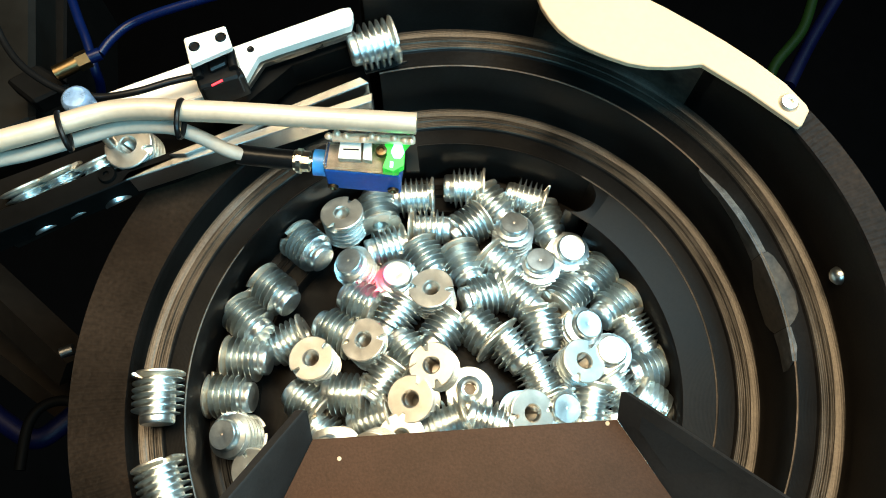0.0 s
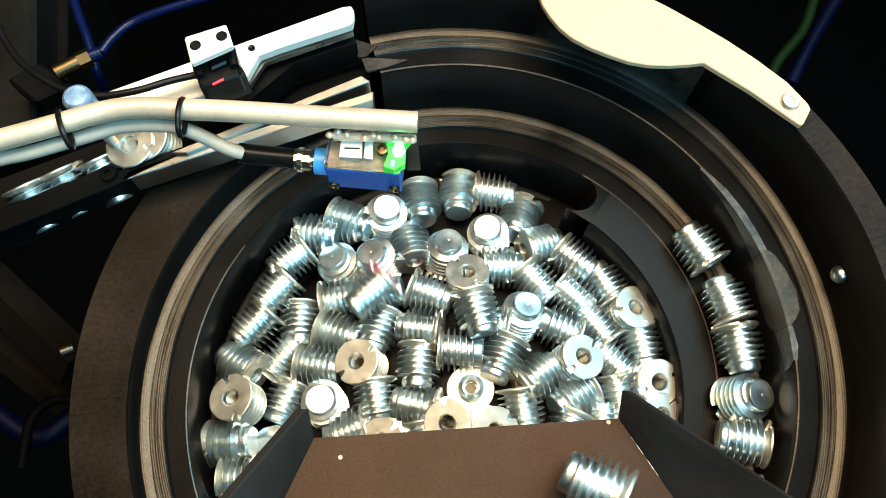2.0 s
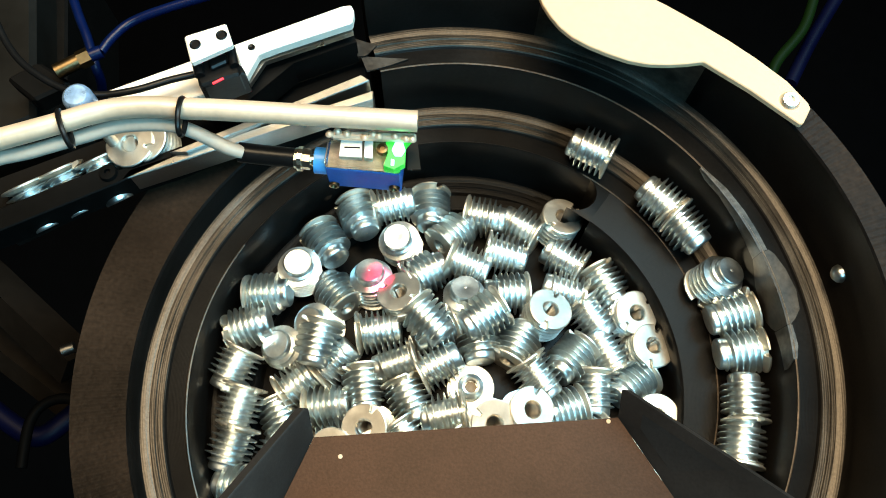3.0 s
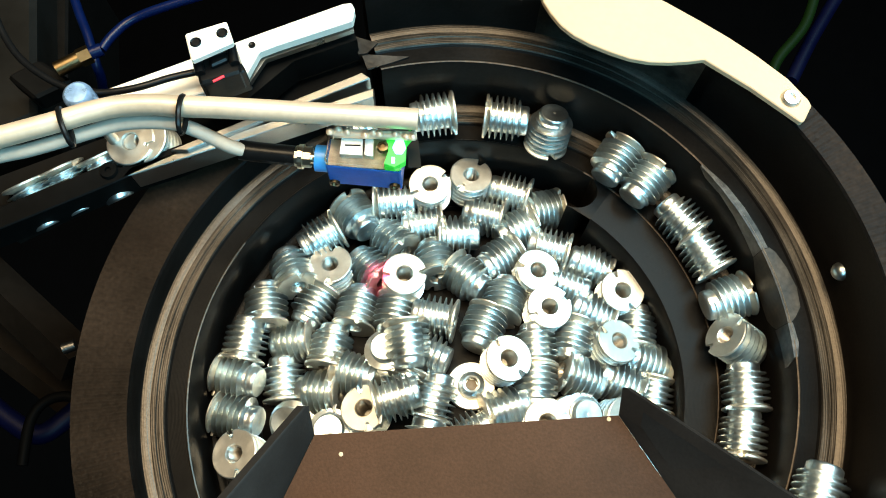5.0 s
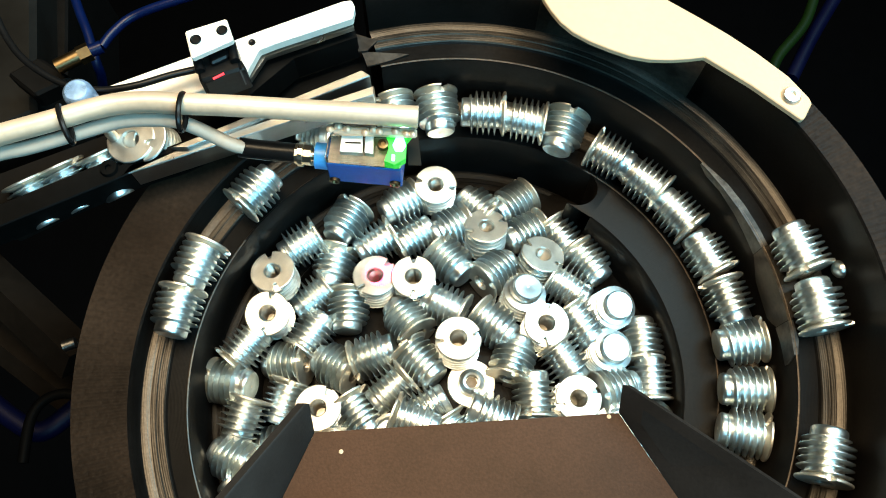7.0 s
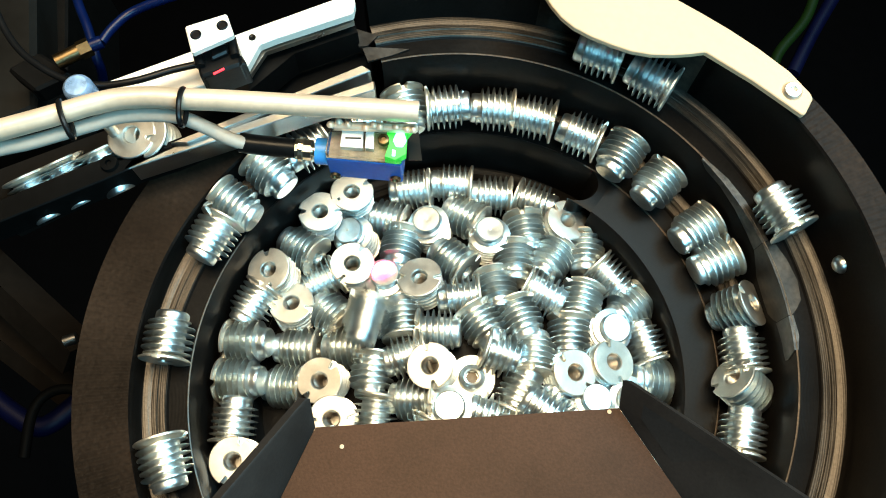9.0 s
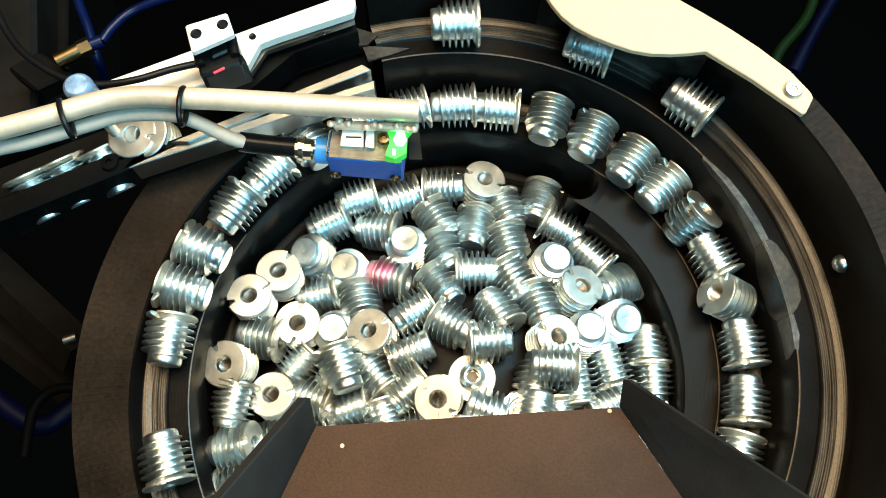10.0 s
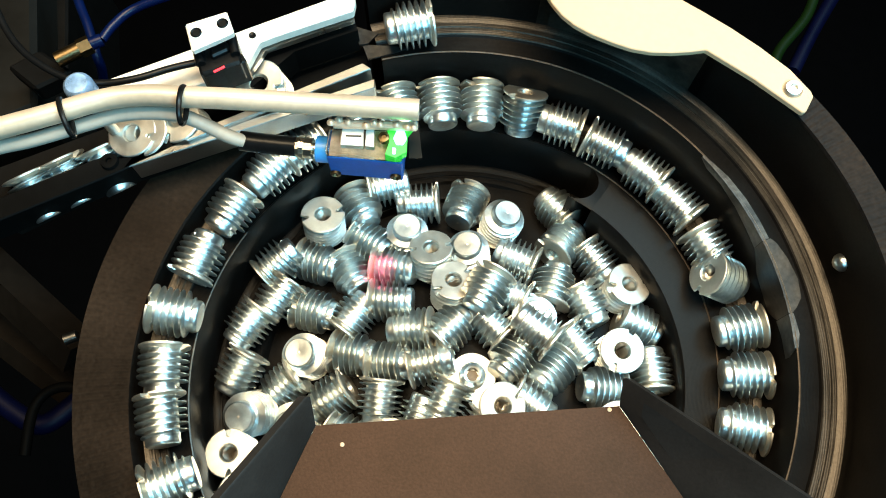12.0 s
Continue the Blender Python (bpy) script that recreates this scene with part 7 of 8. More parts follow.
    pool_path([(-3.4, 47.1, 90, -249), (-17.1, 47, 90, -237), (-28.8, 39.4, 90, -224), (-36.7, 30, 90, -212), (-48.1, 18.5, 90, -197), (-51.4, 5.3, 90, -185), (-49.9, -8, 90, -173), (-47.6, -21.7, 90, -161), (-40.1, -30, 90, -151), (-31.1, -37.9, 90, -140), (-20.6, -43.1, 90, -129), (-7.8, -43.9, 90, -117), (6.6, -45, 90, -102), (21.7, -44.5, 90, -88), (27.8, -37.8, 90, -80), (40.6, 4.4, 90, -8), (37, 12.4, 90, 53), (31.7, 23.8, 90, 119), (25.4, 32.7, 90, 154), (14, 40.6, 90, 169), (0.2, 39.7, 90, 184), (-12.9, 42.7, 90, 198), (-23.4, 37.2, 90, 210), (-36.4, 30.2, 90, 225), (-43.2, 21, 90, 236)])
    pool_path([(3.6, 34.9, 92, -338), (-7.3, 37.4, 92, -325), (-16, 33.4, 92, -313), (-22.8, 27.5, 92, -302), (-34, 20, 92, -286), (-38.1, 10, 92, -274), (-37.4, -1.5, 92, -260), (-36.1, -13.5, 92, -245), (-28.6, -22.7, 92, -231), (-20.2, -29.3, 92, -217), (-13, -31.3, 92, -208), (-1.6, -31.5, 92, -192), (8, -31.1, 92, -178), (17.7, -30.8, 92, -166), (29.7, -24.1, 92, -149), (37.2, 17.6, 92, -74), (31.5, 26.4, 92, -10), (20.9, 36.3, 92, 58), (14.6, 44, 92, 90), (1.9, 47.8, 92, 103), (-12.1, 46.5, 92, 117), (-25.9, 37.2, 92, 133), (-33.7, 27.8, 92, 146), (-39.3, 16.4, 92, 159), (-42.5, 6.4, 92, 170)])
    pool_path([(-37.5, 68.7, 88, -76), (-54.5, 57.6, 88, -64), (-68.3, 42.7, 88, -53), (-77.4, 25.9, 88, -42), (-82, 5, 88, -30), (-82.6, -15.2, 88, -19), (-76.8, -37.2, 88, -6), (-68.7, -51.3, 88, 2), (-62.9, -58.7, 88, 7), (-54.4, -67.1, 88, 14), (-46.1, -73.4, 88, 19), (-30.5, -77.7, 88, 28), (-15.8, -80, 88, 36), (0.8, -79.1, 88, 45), (14, -78.8, 88, 53), (-30, -54, 88, 22), (-30, -54, 88, 22), (-30, -54, 88, 22), (54.7, -37.7, 88, 89), (60.1, -26.1, 88, 98), (-30, -54, 88, 22), (-30, -54, 88, 22), (-30, -54, 88, 22), (-30, -54, 88, 22), (-30, -54, 88, 22)])
    pool_path([(-16.8, 62.4, 92, -182), (-33.6, 55.5, 92, -169), (-50.2, 42.9, 92, -155), (-60.1, 27.4, 92, -142), (-68.4, 9, 92, -128), (-67.3, -8.9, 92, -116), (-67.6, -26.4, 92, -105), (-61.7, -39.2, 92, -96), (-50.5, -53.8, 92, -85), (-42.2, -61.2, 92, -78), (-34.3, -66.8, 92, -72), (-21.4, -67, 92, -65), (-10.2, -67.1, 92, -57), (1.4, -65, 92, -49), (19.1, -63.1, 92, -37), (-15, -54, 92, -63), (-15, -54, 92, -63), (-15, -54, 92, -63), (60.1, -25.9, 92, 3), (-15, -54, 92, -63), (-15, -54, 92, -63), (-15, -54, 92, -63), (-15, -54, 92, -63), (-15, -54, 92, -63), (-15, -54, 92, -63)])
    pool_path([(-49.3, 61.1, 10, -273), (-63.8, 47, 10, -262), (-74.4, 29.3, 10, -250), (-80.1, 11.9, 10, -239), (-79.5, -8.7, 10, -227), (-73.6, -25.6, 10, -217), (-63.6, -39.5, 10, -207), (-54.9, -50.6, 10, -198), (-53.2, -68.1, 10, -191), (-42.6, -74.8, 10, -184), (-28.5, -79, 10, -176), (-16.6, -79.8, 10, -170), (-0.8, -77.1, 10, -161), (13, -72.8, 10, -152), (27, -74.1, 10, -144), (35.1, -37.3, 35, -98), (44.6, -30.2, 90, -26), (50.3, -19.5, 145, 46), (55.1, -3.7, 170, 88), (55.8, 7.9, 170, 97), (53.6, 24.2, 170, 110), (46.9, 36.2, 170, 121), (36.7, 47.6, 170, 133), (20.7, 55.4, 170, 146), (9.8, 61, 170, 155)])
    pool_path([(-32.8, 53.7, 94, 20), (-46.3, 43, 94, 32), (-57, 29.4, 94, 45), (-64.6, 12.1, 94, 58), (-65.5, -6.7, 94, 71), (-60.4, -21.2, 94, 82), (-52, -33.8, 94, 93), (-45.1, -41.9, 94, 101), (-37.5, -49, 94, 109), (-27.6, -53.8, 94, 117), (-13.9, -55.2, 94, 127), (0.7, -54.7, 94, 139), (17.9, -52.7, 94, 154), (35.5, -47.3, 94, 168), (39, -49.4, 94, 169), (51.1, -17.6, 107, 174), (53.5, -7.3, 135, 135), (52.5, 6.7, 163, 100), (49.5, 20.2, 175, 90), (40.6, 33, 175, 104), (28.4, 44.5, 175, 119), (15, 53.6, 175, 132), (0.5, 58.6, 175, 144), (-12.4, 57.7, 175, 154), (-26.1, 53.5, 175, 165)])
    pool_path([(-28.1, 39.4, 172, -196), (-38.8, 31, 172, -184), (-46.6, 19.8, 172, -171), (-51.1, 7.6, 172, -159), (-51.5, -7, 172, -146), (-46.4, -21.1, 172, -133), (-38.5, -32.7, 172, -120), (-31.4, -43.5, 172, -109), (-17.2, -45.5, 172, -97), (-5.9, -49, 172, -86), (7, -47, 172, -74), (21.1, -42.3, 172, -59), (33.3, -37.1, 172, -47), (43.2, -27.6, 172, -35), (51.4, -12.7, 172, -20), (53.2, 0.3, 159, -6), (49.2, 18.2, 131, 17), (42, 32.2, 103, 37), (28.3, 46.5, 91, 57), (14, 56.7, 91, 71), (-0.6, 57.6, 91, 82), (-14.3, 56.8, 91, 93), (-27.6, 50.6, 91, 105), (-36.7, 44.3, 91, 113), (-45.9, 37.4, 91, 122)])
    pool_path([(-17.4, 48.2, 87, -239), (-30.1, 41.8, 87, -226), (-40.8, 32.4, 87, -214), (-47.4, 21.1, 87, -202), (-54.6, 6.4, 87, -188), (-52.6, -8.5, 87, -175), (-46.6, -21.2, 87, -163), (-37.2, -30.7, 87, -151), (-28.9, -38, 87, -141), (-18.5, -43.3, 87, -129), (-6.5, -43.7, 87, -118), (7, -42.6, 87, -103), (19.4, -39.2, 87, -90), (31.1, -34.4, 87, -77), (41, -36, 87, -72), (42.8, -8.5, 87, -35), (47.9, 4.4, 87, 8), (44.1, 17.5, 87, 50), (39.3, 29.8, 87, 76), (28.2, 40.6, 87, 90), (12.3, 51.1, 87, 107), (0.2, 54.7, 87, 118), (-13.2, 55.2, 87, 129), (-23.6, 49.2, 87, 139), (-39.8, 49.9, 87, 149)])
    pool_path([(2.9, 21.2, 89, -47), (-1.2, 25.3, 89, -39), (-5.4, 24.3, 89, -31), (-9.7, 22.4, 89, -22), (-19, 20.5, 89, -7), (-24.8, 14.8, 89, 7), (-26.3, 7.4, 89, 19), (-26.6, -2.8, 89, 36), (-22, -10.3, 89, 51), (-17.2, -15.6, 89, 65), (-30, -39, 89, 73), (-30, -39, 89, 73), (-30, -39, 89, 73), (-30, -39, 89, 73), (-30, -39, 89, 73), (-2.5, 34, 89, -50), (-11.8, 33.3, 89, -66), (-17.8, 28, 89, -83), (-25.6, 20.5, 89, -81), (-33.4, 9.9, 89, -63), (-34.1, -0.7, 89, -49), (-30.8, -12.4, 89, -32), (-25.8, -20.7, 89, -19), (-17.9, -27.7, 89, -4), (-9.8, -27.6, 89, 7)])
    pool_path([(-43.7, 44.8, 168, 9), (-55.9, 29.6, 168, 23), (-61, 12, 168, 36), (-60.7, -6.2, 168, 50), (-67.2, -22.7, 168, 60), (-62.1, -35.3, 168, 69), (-53.2, -48.8, 168, 79), (-43.5, -58.2, 168, 88), (-27.9, -58.7, 168, 97), (-17.6, -62.8, 168, 105), (-6.9, -66.5, 168, 113), (6.2, -66.4, 168, 122), (23.2, -64.6, 168, 133), (36.7, -60.3, 168, 142), (51.1, -54.8, 168, 152), (43.2, -27.5, 144, 190), (46.1, -17.2, 90, 259), (52.6, -6.3, 36, 330), (46.7, 7.1, 12, 369), (47.7, 20.9, 12, 381), (36.6, 33, 12, 396), (25.2, 43.2, 12, 410), (11.8, 50.1, 12, 424), (-0.6, 49.9, 12, 435), (-16.3, 43.2, 12, 451)])
    pool_path([(-61.9, 51.1, 94, -220), (-73, 33.7, 94, -208), (-79.9, 15.1, 94, -197), (-80.9, -2.3, 94, -187), (-81.3, -22.4, 94, -176), (-76.1, -38.7, 94, -167), (-69.1, -50.8, 94, -159), (-60.1, -61.7, 94, -152), (-40.6, -62.8, 94, -143), (-30.4, -67.5, 94, -136), (-20.7, -67.3, 94, -130), (-7.4, -69.3, 94, -121), (9.9, -68.1, 94, -110), (24.7, -65.8, 94, -100), (40.4, -76.4, 94, -94), (48.2, -40.7, 94, -70), (58.5, -29.4, 94, -45), (63.8, -14.8, 94, -19), (65.4, 3.6, 94, 0), (62.5, 19.7, 94, 12), (53.2, 38.2, 94, 27), (41.1, 49.1, 94, 38), (26.9, 59.8, 94, 51), (10.2, 68, 94, 63), (-4.8, 66.9, 94, 73)])
    pool_path([(-72.4, 33, 87, -216), (-79.9, 21.4, 87, -208), (-80.1, 1.1, 87, -197), (-76.1, -15.5, 87, -187), (-74.8, -34.2, 87, -177), (-66.7, -48, 87, -168), (-60.5, -60.5, 87, -160), (-50.8, -70, 87, -153), (-41.8, -76.1, 87, -147), (-29.4, -80.8, 87, -140), (-13.6, -78.8, 87, -132), (2, -79.4, 87, -123), (19.5, -77.7, 87, -113), (33.7, -75.7, 87, -105), (47.5, -66, 87, -96), (33.1, -17.9, 87, -56), (37.9, -5.6, 87, 1), (38.4, 4.5, 87, 54), (34.5, 16.8, 87, 88), (28.1, 26.5, 87, 102), (14.1, 37.3, 87, 123), (1, 41.1, 87, 138), (-10.4, 41.6, 87, 150), (-23.5, 35.1, 87, 166), (-30.4, 26.6, 87, 178)])
    pool_path([(-80.4, 21.4, 88, -220), (-81.8, 7.5, 88, -212), (-82, -12.7, 88, -201), (-79.9, -28.9, 88, -192), (-71.5, -47.1, 88, -181), (-61.8, -59.9, 88, -173), (-51.3, -69.6, 88, -165), (-39.6, -76, 88, -158), (-28.7, -72.5, 88, -153), (-16.3, -76.3, 88, -146), (0.3, -77.8, 88, -136), (16.7, -74.6, 88, -126), (33.6, -73, 88, -116), (45.7, -69.6, 88, -109), (51.9, -44, 88, -96), (57.5, -31.3, 88, -90), (63.2, -17.1, 88, -86), (65.5, -1.2, 88, -81), (63.2, 17.1, 88, -71), (56.8, 32.6, 88, -59), (43.3, 49.1, 88, -44), (29.7, 60.8, 88, -32), (12.3, 69.1, 88, -19), (-6.1, 71.4, 88, -7), (-22.6, 67.3, 88, 4)])
    pool_path([(-79.8, -19.7, 170, 5), (-75.7, -34, 170, 13), (-68.7, -50.9, 170, 23), (-59.2, -62.7, 170, 31), (-48.2, -69.1, 170, 38), (-38.3, -69.4, 170, 43), (-26.7, -72.3, 170, 50), (-14.2, -71.5, 170, 57), (-3.7, -72.7, 170, 63), (12.2, -71.6, 170, 74), (29.8, -69.2, 170, 84), (47.2, -66.7, 170, 94), (51.3, -54.1, 170, 101), (55.7, -33.6, 170, 113), (61.7, -22, 170, 122), (63.5, 15.9, 145, 172), (57.2, 31.9, 90, 235), (45.8, 46.8, 35, 300), (32.4, 60.9, 10, 336), (18, 72.5, 10, 347), (1, 75, 10, 358), (-11.3, 79.7, 10, 365), (-25.1, 77.1, 10, 373), (-43.2, 68.3, 10, 384), (-57.5, 55.2, 10, 395)])
    pool_path([(-69.8, -29.5, 12, -116), (-64.5, -42.5, 12, -107), (-54.9, -53.3, 12, -99), (-45.5, -60.2, 12, -92), (-34.5, -66.9, 12, -84), (-24.2, -68.7, 12, -78), (-12.4, -68, 12, -70), (0.3, -68.8, 12, -62), (19.5, -65.1, 12, -49), (36.8, -62.3, 12, -38), (50.7, -56.7, 12, -29), (52.7, -46.7, 12, -23), (56.5, -33.1, 12, -14), (-45, -24, 12, -112), (-45, -24, 12, -112), (39.7, 39.6, 23, -215), (26, 51.2, 49, -142), (12.5, 60.7, 75, -72), (-4.8, 63.6, 86, -32), (-19.6, 63.3, 86, -22), (-37.5, 56.2, 86, -9), (-54, 38.6, 86, 8), (-62.1, 25, 86, 19), (-67.7, 8.4, 86, 31), (-67.9, -6.2, 86, 41)])
    pool_path([(-83.1, -6, 88, -182), (-81.8, -20.7, 88, -174), (-75.9, -39.1, 88, -164), (-68, -52.3, 88, -155), (-59.7, -62.1, 88, -148), (-51.9, -69.2, 88, -143), (-39.8, -76.7, 88, -135), (-26.3, -78.1, 88, -128), (-16.7, -79.7, 88, -123), (-2.3, -77.6, 88, -115), (14.1, -74.9, 88, -105), (30.8, -72.9, 88, -95), (46.8, -67.4, 88, -85), (50.4, -57.6, 88, -80), (56.5, -33.2, 88, -66), (62.6, -19.3, 88, -46), (65.4, -4, 88, -16), (64.3, 12.4, 88, 16), (58.1, 30.2, 88, 38), (36.5, 52.1, 88, 60), (24.1, 70.7, 88, 73), (7.6, 73, 88, 83), (-9.7, 75.8, 88, 94), (-29.3, 70.7, 88, 106), (-44.6, 63.3, 88, 116)])
    pool_path([(-79.1, 7.5, 86, -182), (-83.3, -6.6, 86, -174), (-75.9, -25.2, 86, -163), (-70.8, -39.2, 86, -155), (-58.4, -49.3, 86, -146), (-51.1, -52.4, 86, -141), (-42.9, -59.1, 86, -134), (-31.1, -65, 86, -126), (-16.2, -66.1, 86, -117), (-3.8, -64, 86, -108), (9.9, -61.9, 86, -98), (26.8, -59.7, 86, -86), (37.7, -57.6, 86, -79), (52.9, -45.7, 86, -66), (46.7, -24.7, 86, -56), (65, -7.8, 86, -17), (65, 8, 86, 41), (60.7, 24.7, 86, 101), (50.9, 41.2, 86, 136), (47.7, 44.9, 86, 139), (32.6, 59.9, 86, 154), (23.1, 73.9, 86, 163), (3.7, 80.2, 86, 175), (-18, 78.9, 86, 187), (-35, 73.5, 86, 197)])
    pool_path([(-66.7, 15.5, 87, 28), (-70.4, -0.9, 87, 39), (-65.2, -16.4, 87, 50), (-61.4, -29.2, 87, 59), (-50.4, -39, 87, 69), (-38.1, -55.3, 87, 83), (-29.2, -58.6, 87, 89), (-18.8, -58.3, 87, 96), (-4.4, -58.7, 87, 107), (8.9, -58.1, 87, 117), (23.2, -56.8, 87, 128), (40.1, -54.6, 87, 139), (46.3, -42.1, 87, 149), (61.6, -22.2, 87, 167), (64.8, -9.5, 87, 176), (65.4, 4.1, 87, 164), (62.4, 20, 87, 129), (54.6, 36.2, 87, 95), (41.5, 50.7, 87, 88), (27, 61.8, 87, 101), (11.2, 65.3, 87, 112), (-5.4, 67.4, 87, 123), (-24.5, 63.7, 87, 136), (-45.4, 54.7, 87, 151), (-59, 41.3, 87, 163)])
    pool_path([(7.3, 73, 85, -228), (-14.7, 78.3, 85, -215), (-24.7, 77.3, 85, -209), (-42.5, 69.8, 85, -199), (-60.1, 56.3, 85, -186), (-73, 39.4, 85, -174), (-80.8, 18.6, 85, -162), (-83.3, -0.3, 85, -151), (-80.3, -17.3, 85, -142), (-73.8, -32.8, 85, -132), (15, -24, 85, -54), (-57.1, -53.3, 85, -117), (-48, -58, 85, -111), (-38.1, -63.4, 85, -104), (-30.9, -69.8, 85, -99), (-10.2, -5, 98, -128), (-8.1, -7.3, 127, -110), (-10.9, -9.2, 156, -105), (-6.5, -11.2, 169, -87), (-2.9, -12.4, 169, -74), (17.5, -12.2, 169, -19), (20.7, -3.1, 169, 2), (23.9, 5.5, 169, 19), (26.2, 12.5, 169, 29), (21.6, 21.4, 169, 45)])
    track_path([(0, 't')], [-24, -9.7, 4.7, 19, 34.8, 50.6, 66.4, 79.9, 93.4, 106.9, 120.4, 133, 146.5, 159.9, 173.4, 184.4, 195.4, 206.4, 217.4, 228.6, 239.8, 251, 262.3, 273.7, 285])
    track_path([(0, 't')], [-34, -19.7, -5.3, 9, 21.8, 34.6, 47.4, 61.2, 74.9, 88.7, 102.4, 117, 132.5, 147.9, 163.4, 173.2, 182.9, 192.7, 202.4, 213.6, 224.8, 236, 247.3, 258.7, 270])
    track_path([(0, 'T')], [-46, -31.7, -17.3, -3, 11.1, 25.3, 39.4, 51.2, 62.9, 74.7, 86.4, 104, 117.5, 130.9, 144.4, 153.2, 161.9, 170.7, 179.4, 190.6, 201.8, 213, 224.3, 235.7, 247])
    track_path([(0, 'd'), (7, 't')], [-55, -40.7, -26.3, -12, 0.8, 13.6, 26.4, 38.9, 51.4, 63.9, 76.4, 85, 98.8, 112.6, 126.4, 134.4, 142.4, 150.4, 158.4, 169.3, 180.1, 191, 202.3, 213.7, 225])
    track_path([(0, 'r')], [-64, -49.7, -35.3, -21, -7.9, 5.3, 18.4, 28.9, 39.4, 49.9, 60.4, 74, 86.1, 98.3, 110.4, 120.4, 130.4, 140.4, 150.4, 160.3, 170.1, 180, 191.3, 202.7, 214])
    track_path([(0, 'r')], [-76, -61.7, -47.3, -33, -18.5, -4.1, 10.4, 20.9, 31.4, 41.9, 52.4, 65, 77.1, 89.3, 101.4, 111.2, 120.9, 130.7, 140.4, 150.9, 161.5, 172, 183.3, 194.7, 206])
    track_path([(0, 't')], [-83, -71.7, -57.3, -43, -28.5, -14.1, 0.4, 10.7, 20.9, 31.2, 41.4, 54, 66.5, 78.9, 91.4, 101.4, 111.4, 121.4, 131.4, 141.3, 151.1, 161, 172.3, 183.7, 195])
    track_path([(0, 't')], [-86, -80.7, -66.3, -52, -37.5, -23.1, -8.6, 1.7, 11.9, 22.2, 32.4, 45, 57.5, 69.9, 82.4, 91.7, 100.9, 110.2, 119.4, 130.3, 141.1, 152, 163.3, 174.7, 186])
    track_path([(0, 'r')], [-89, -89, -88.3, -74, -59.5, -45.1, -30.6, -17.6, -4.6, 8.4, 21.4, 34.5, 47.5, 60.4, 73.4, 82.2, 90.9, 99.7, 108.4, 119.3, 130.1, 141, 152.3, 163.7, 175])
    track_path([(0, 'w'), (6, 'T')], [-92, -92, -92, -84, -69.5, -55.1, -40.6, -27.6, -14.6, -1.6, 11.4, 24, 36.5, 48.9, 61.4, 70.9, 80.4, 89.9, 99.4, 109.3, 119.1, 129, 140.3, 151.7, 163])
    track_path([(0, 't')], [-95, -95, -95, -93, -78.5, -64.1, -49.6, -36.6, -23.6, -10.6, 2.4, 15, 27.5, 39.9, 52.4, 61.7, 70.9, 80.2, 89.4, 98.9, 108.5, 118, 129.3, 140.7, 152])
    track_path([(0, 't')], [-98, -98, -98, -98, -88.5, -74.1, -59.6, -46.6, -33.6, -20.6, -7.6, 5, 17.5, 29.9, 42.4, 51.9, 61.4, 70.9, 80.4, 89.3, 98.1, 107, 118.3, 129.7, 141])
    track_path([(0, 't')], [-101, -101, -101, -101, -99.5, -85.1, -70.6, -57.6, -44.6, -31.6, -18.6, -6, 6.5, 18.9, 31.4, 40.9, 50.4, 59.9, 69.4, 78.9, 88.5, 98, 109.3, 120.7, 132])
    track_path([(0, 'T'), (8, 'r')], [-104, -104, -104, -104, -104, -95.1, -80.6, -67.6, -54.6, -41.6, -28.6, -16.2, -4, 8.2, 20.4, 30.2, 39.9, 49.7, 59.4, 68.3, 77.1, 86, 97.3, 108.7, 120])
    track_path([(0, 'r')], [-107, -107, -107, -107, -107, -105.1, -90.6, -77.6, -64.6, -51.6, -38.6, -26, -13.5, -1.1, 11.4, 20.9, 30.4, 39.9, 49.4, 58.3, 67.1, 76, 87.3, 98.7, 110])
    track_path([(0, 'r')], [-110, -110, -110, -110, -110, -110, -100.6, -87.6, -74.6, -61.6, -48.6, -36, -23.5, -11.1, 1.4, 10.2, 18.9, 27.7, 36.4, 46.6, 56.8, 67, 78.3, 89.7, 101])
    track_path([(0, 'r')], [-113, -113, -113, -113, -113, -113, -109.6, -96.6, -83.6, -70.6, -57.6, -45, -32.5, -20.1, -7.6, 1.4, 10.4, 19.4, 28.4, 38.3, 48.1, 58, 69.3, 80.7, 92])
    track_path([(0, 'v')], [-116, -116, -116, -116, -116, -116, -116, -116, -105.6, -92.6, -79.6, -67, -54.5, -42.1, -29.6, -17.8, -6.1, 5.7, 17.4, 27.9, 38.5, 49, 60.3, 71.7, 83])
    track_path([(0, 't')], [-119, -119, -119, -119, -119, -119, -119, -119, -114.6, -101.6, -88.6, -76, -63.5, -51.1, -38.6, -26.8, -15.1, -3.3, 8.4, 18.9, 29.5, 40, 51.3, 62.7, 74])
    track_path([(0, 'w'), (11.4, 'T')], [-122, -122, -122, -122, -122, -122, -122, -122, -122, -109.6, -96.6, -84, -71.5, -59.1, -46.6, -34.8, -23.1, -11.3, 0.4, 9.9, 19.5, 29, 40.3, 51.7, 63])
    track_path([(0, 't')], [-125, -125, -125, -125, -125, -125, -125, -125, -125, -118.6, -105.6, -93, -80.5, -68.1, -55.6, -43.8, -32.1, -20.3, -8.6, 0.6, 9.8, 19, 30.3, 41.7, 53])
    track_path([(0, 't')], [-128, -128, -128, -128, -128, -128, -128, -128, -128, -128, -121.6, -109, -96.5, -84.1, -71.6, -59.8, -48.1, -36.3, -24.6, -13.4, -2.2, 9, 20.3, 31.7, 43])
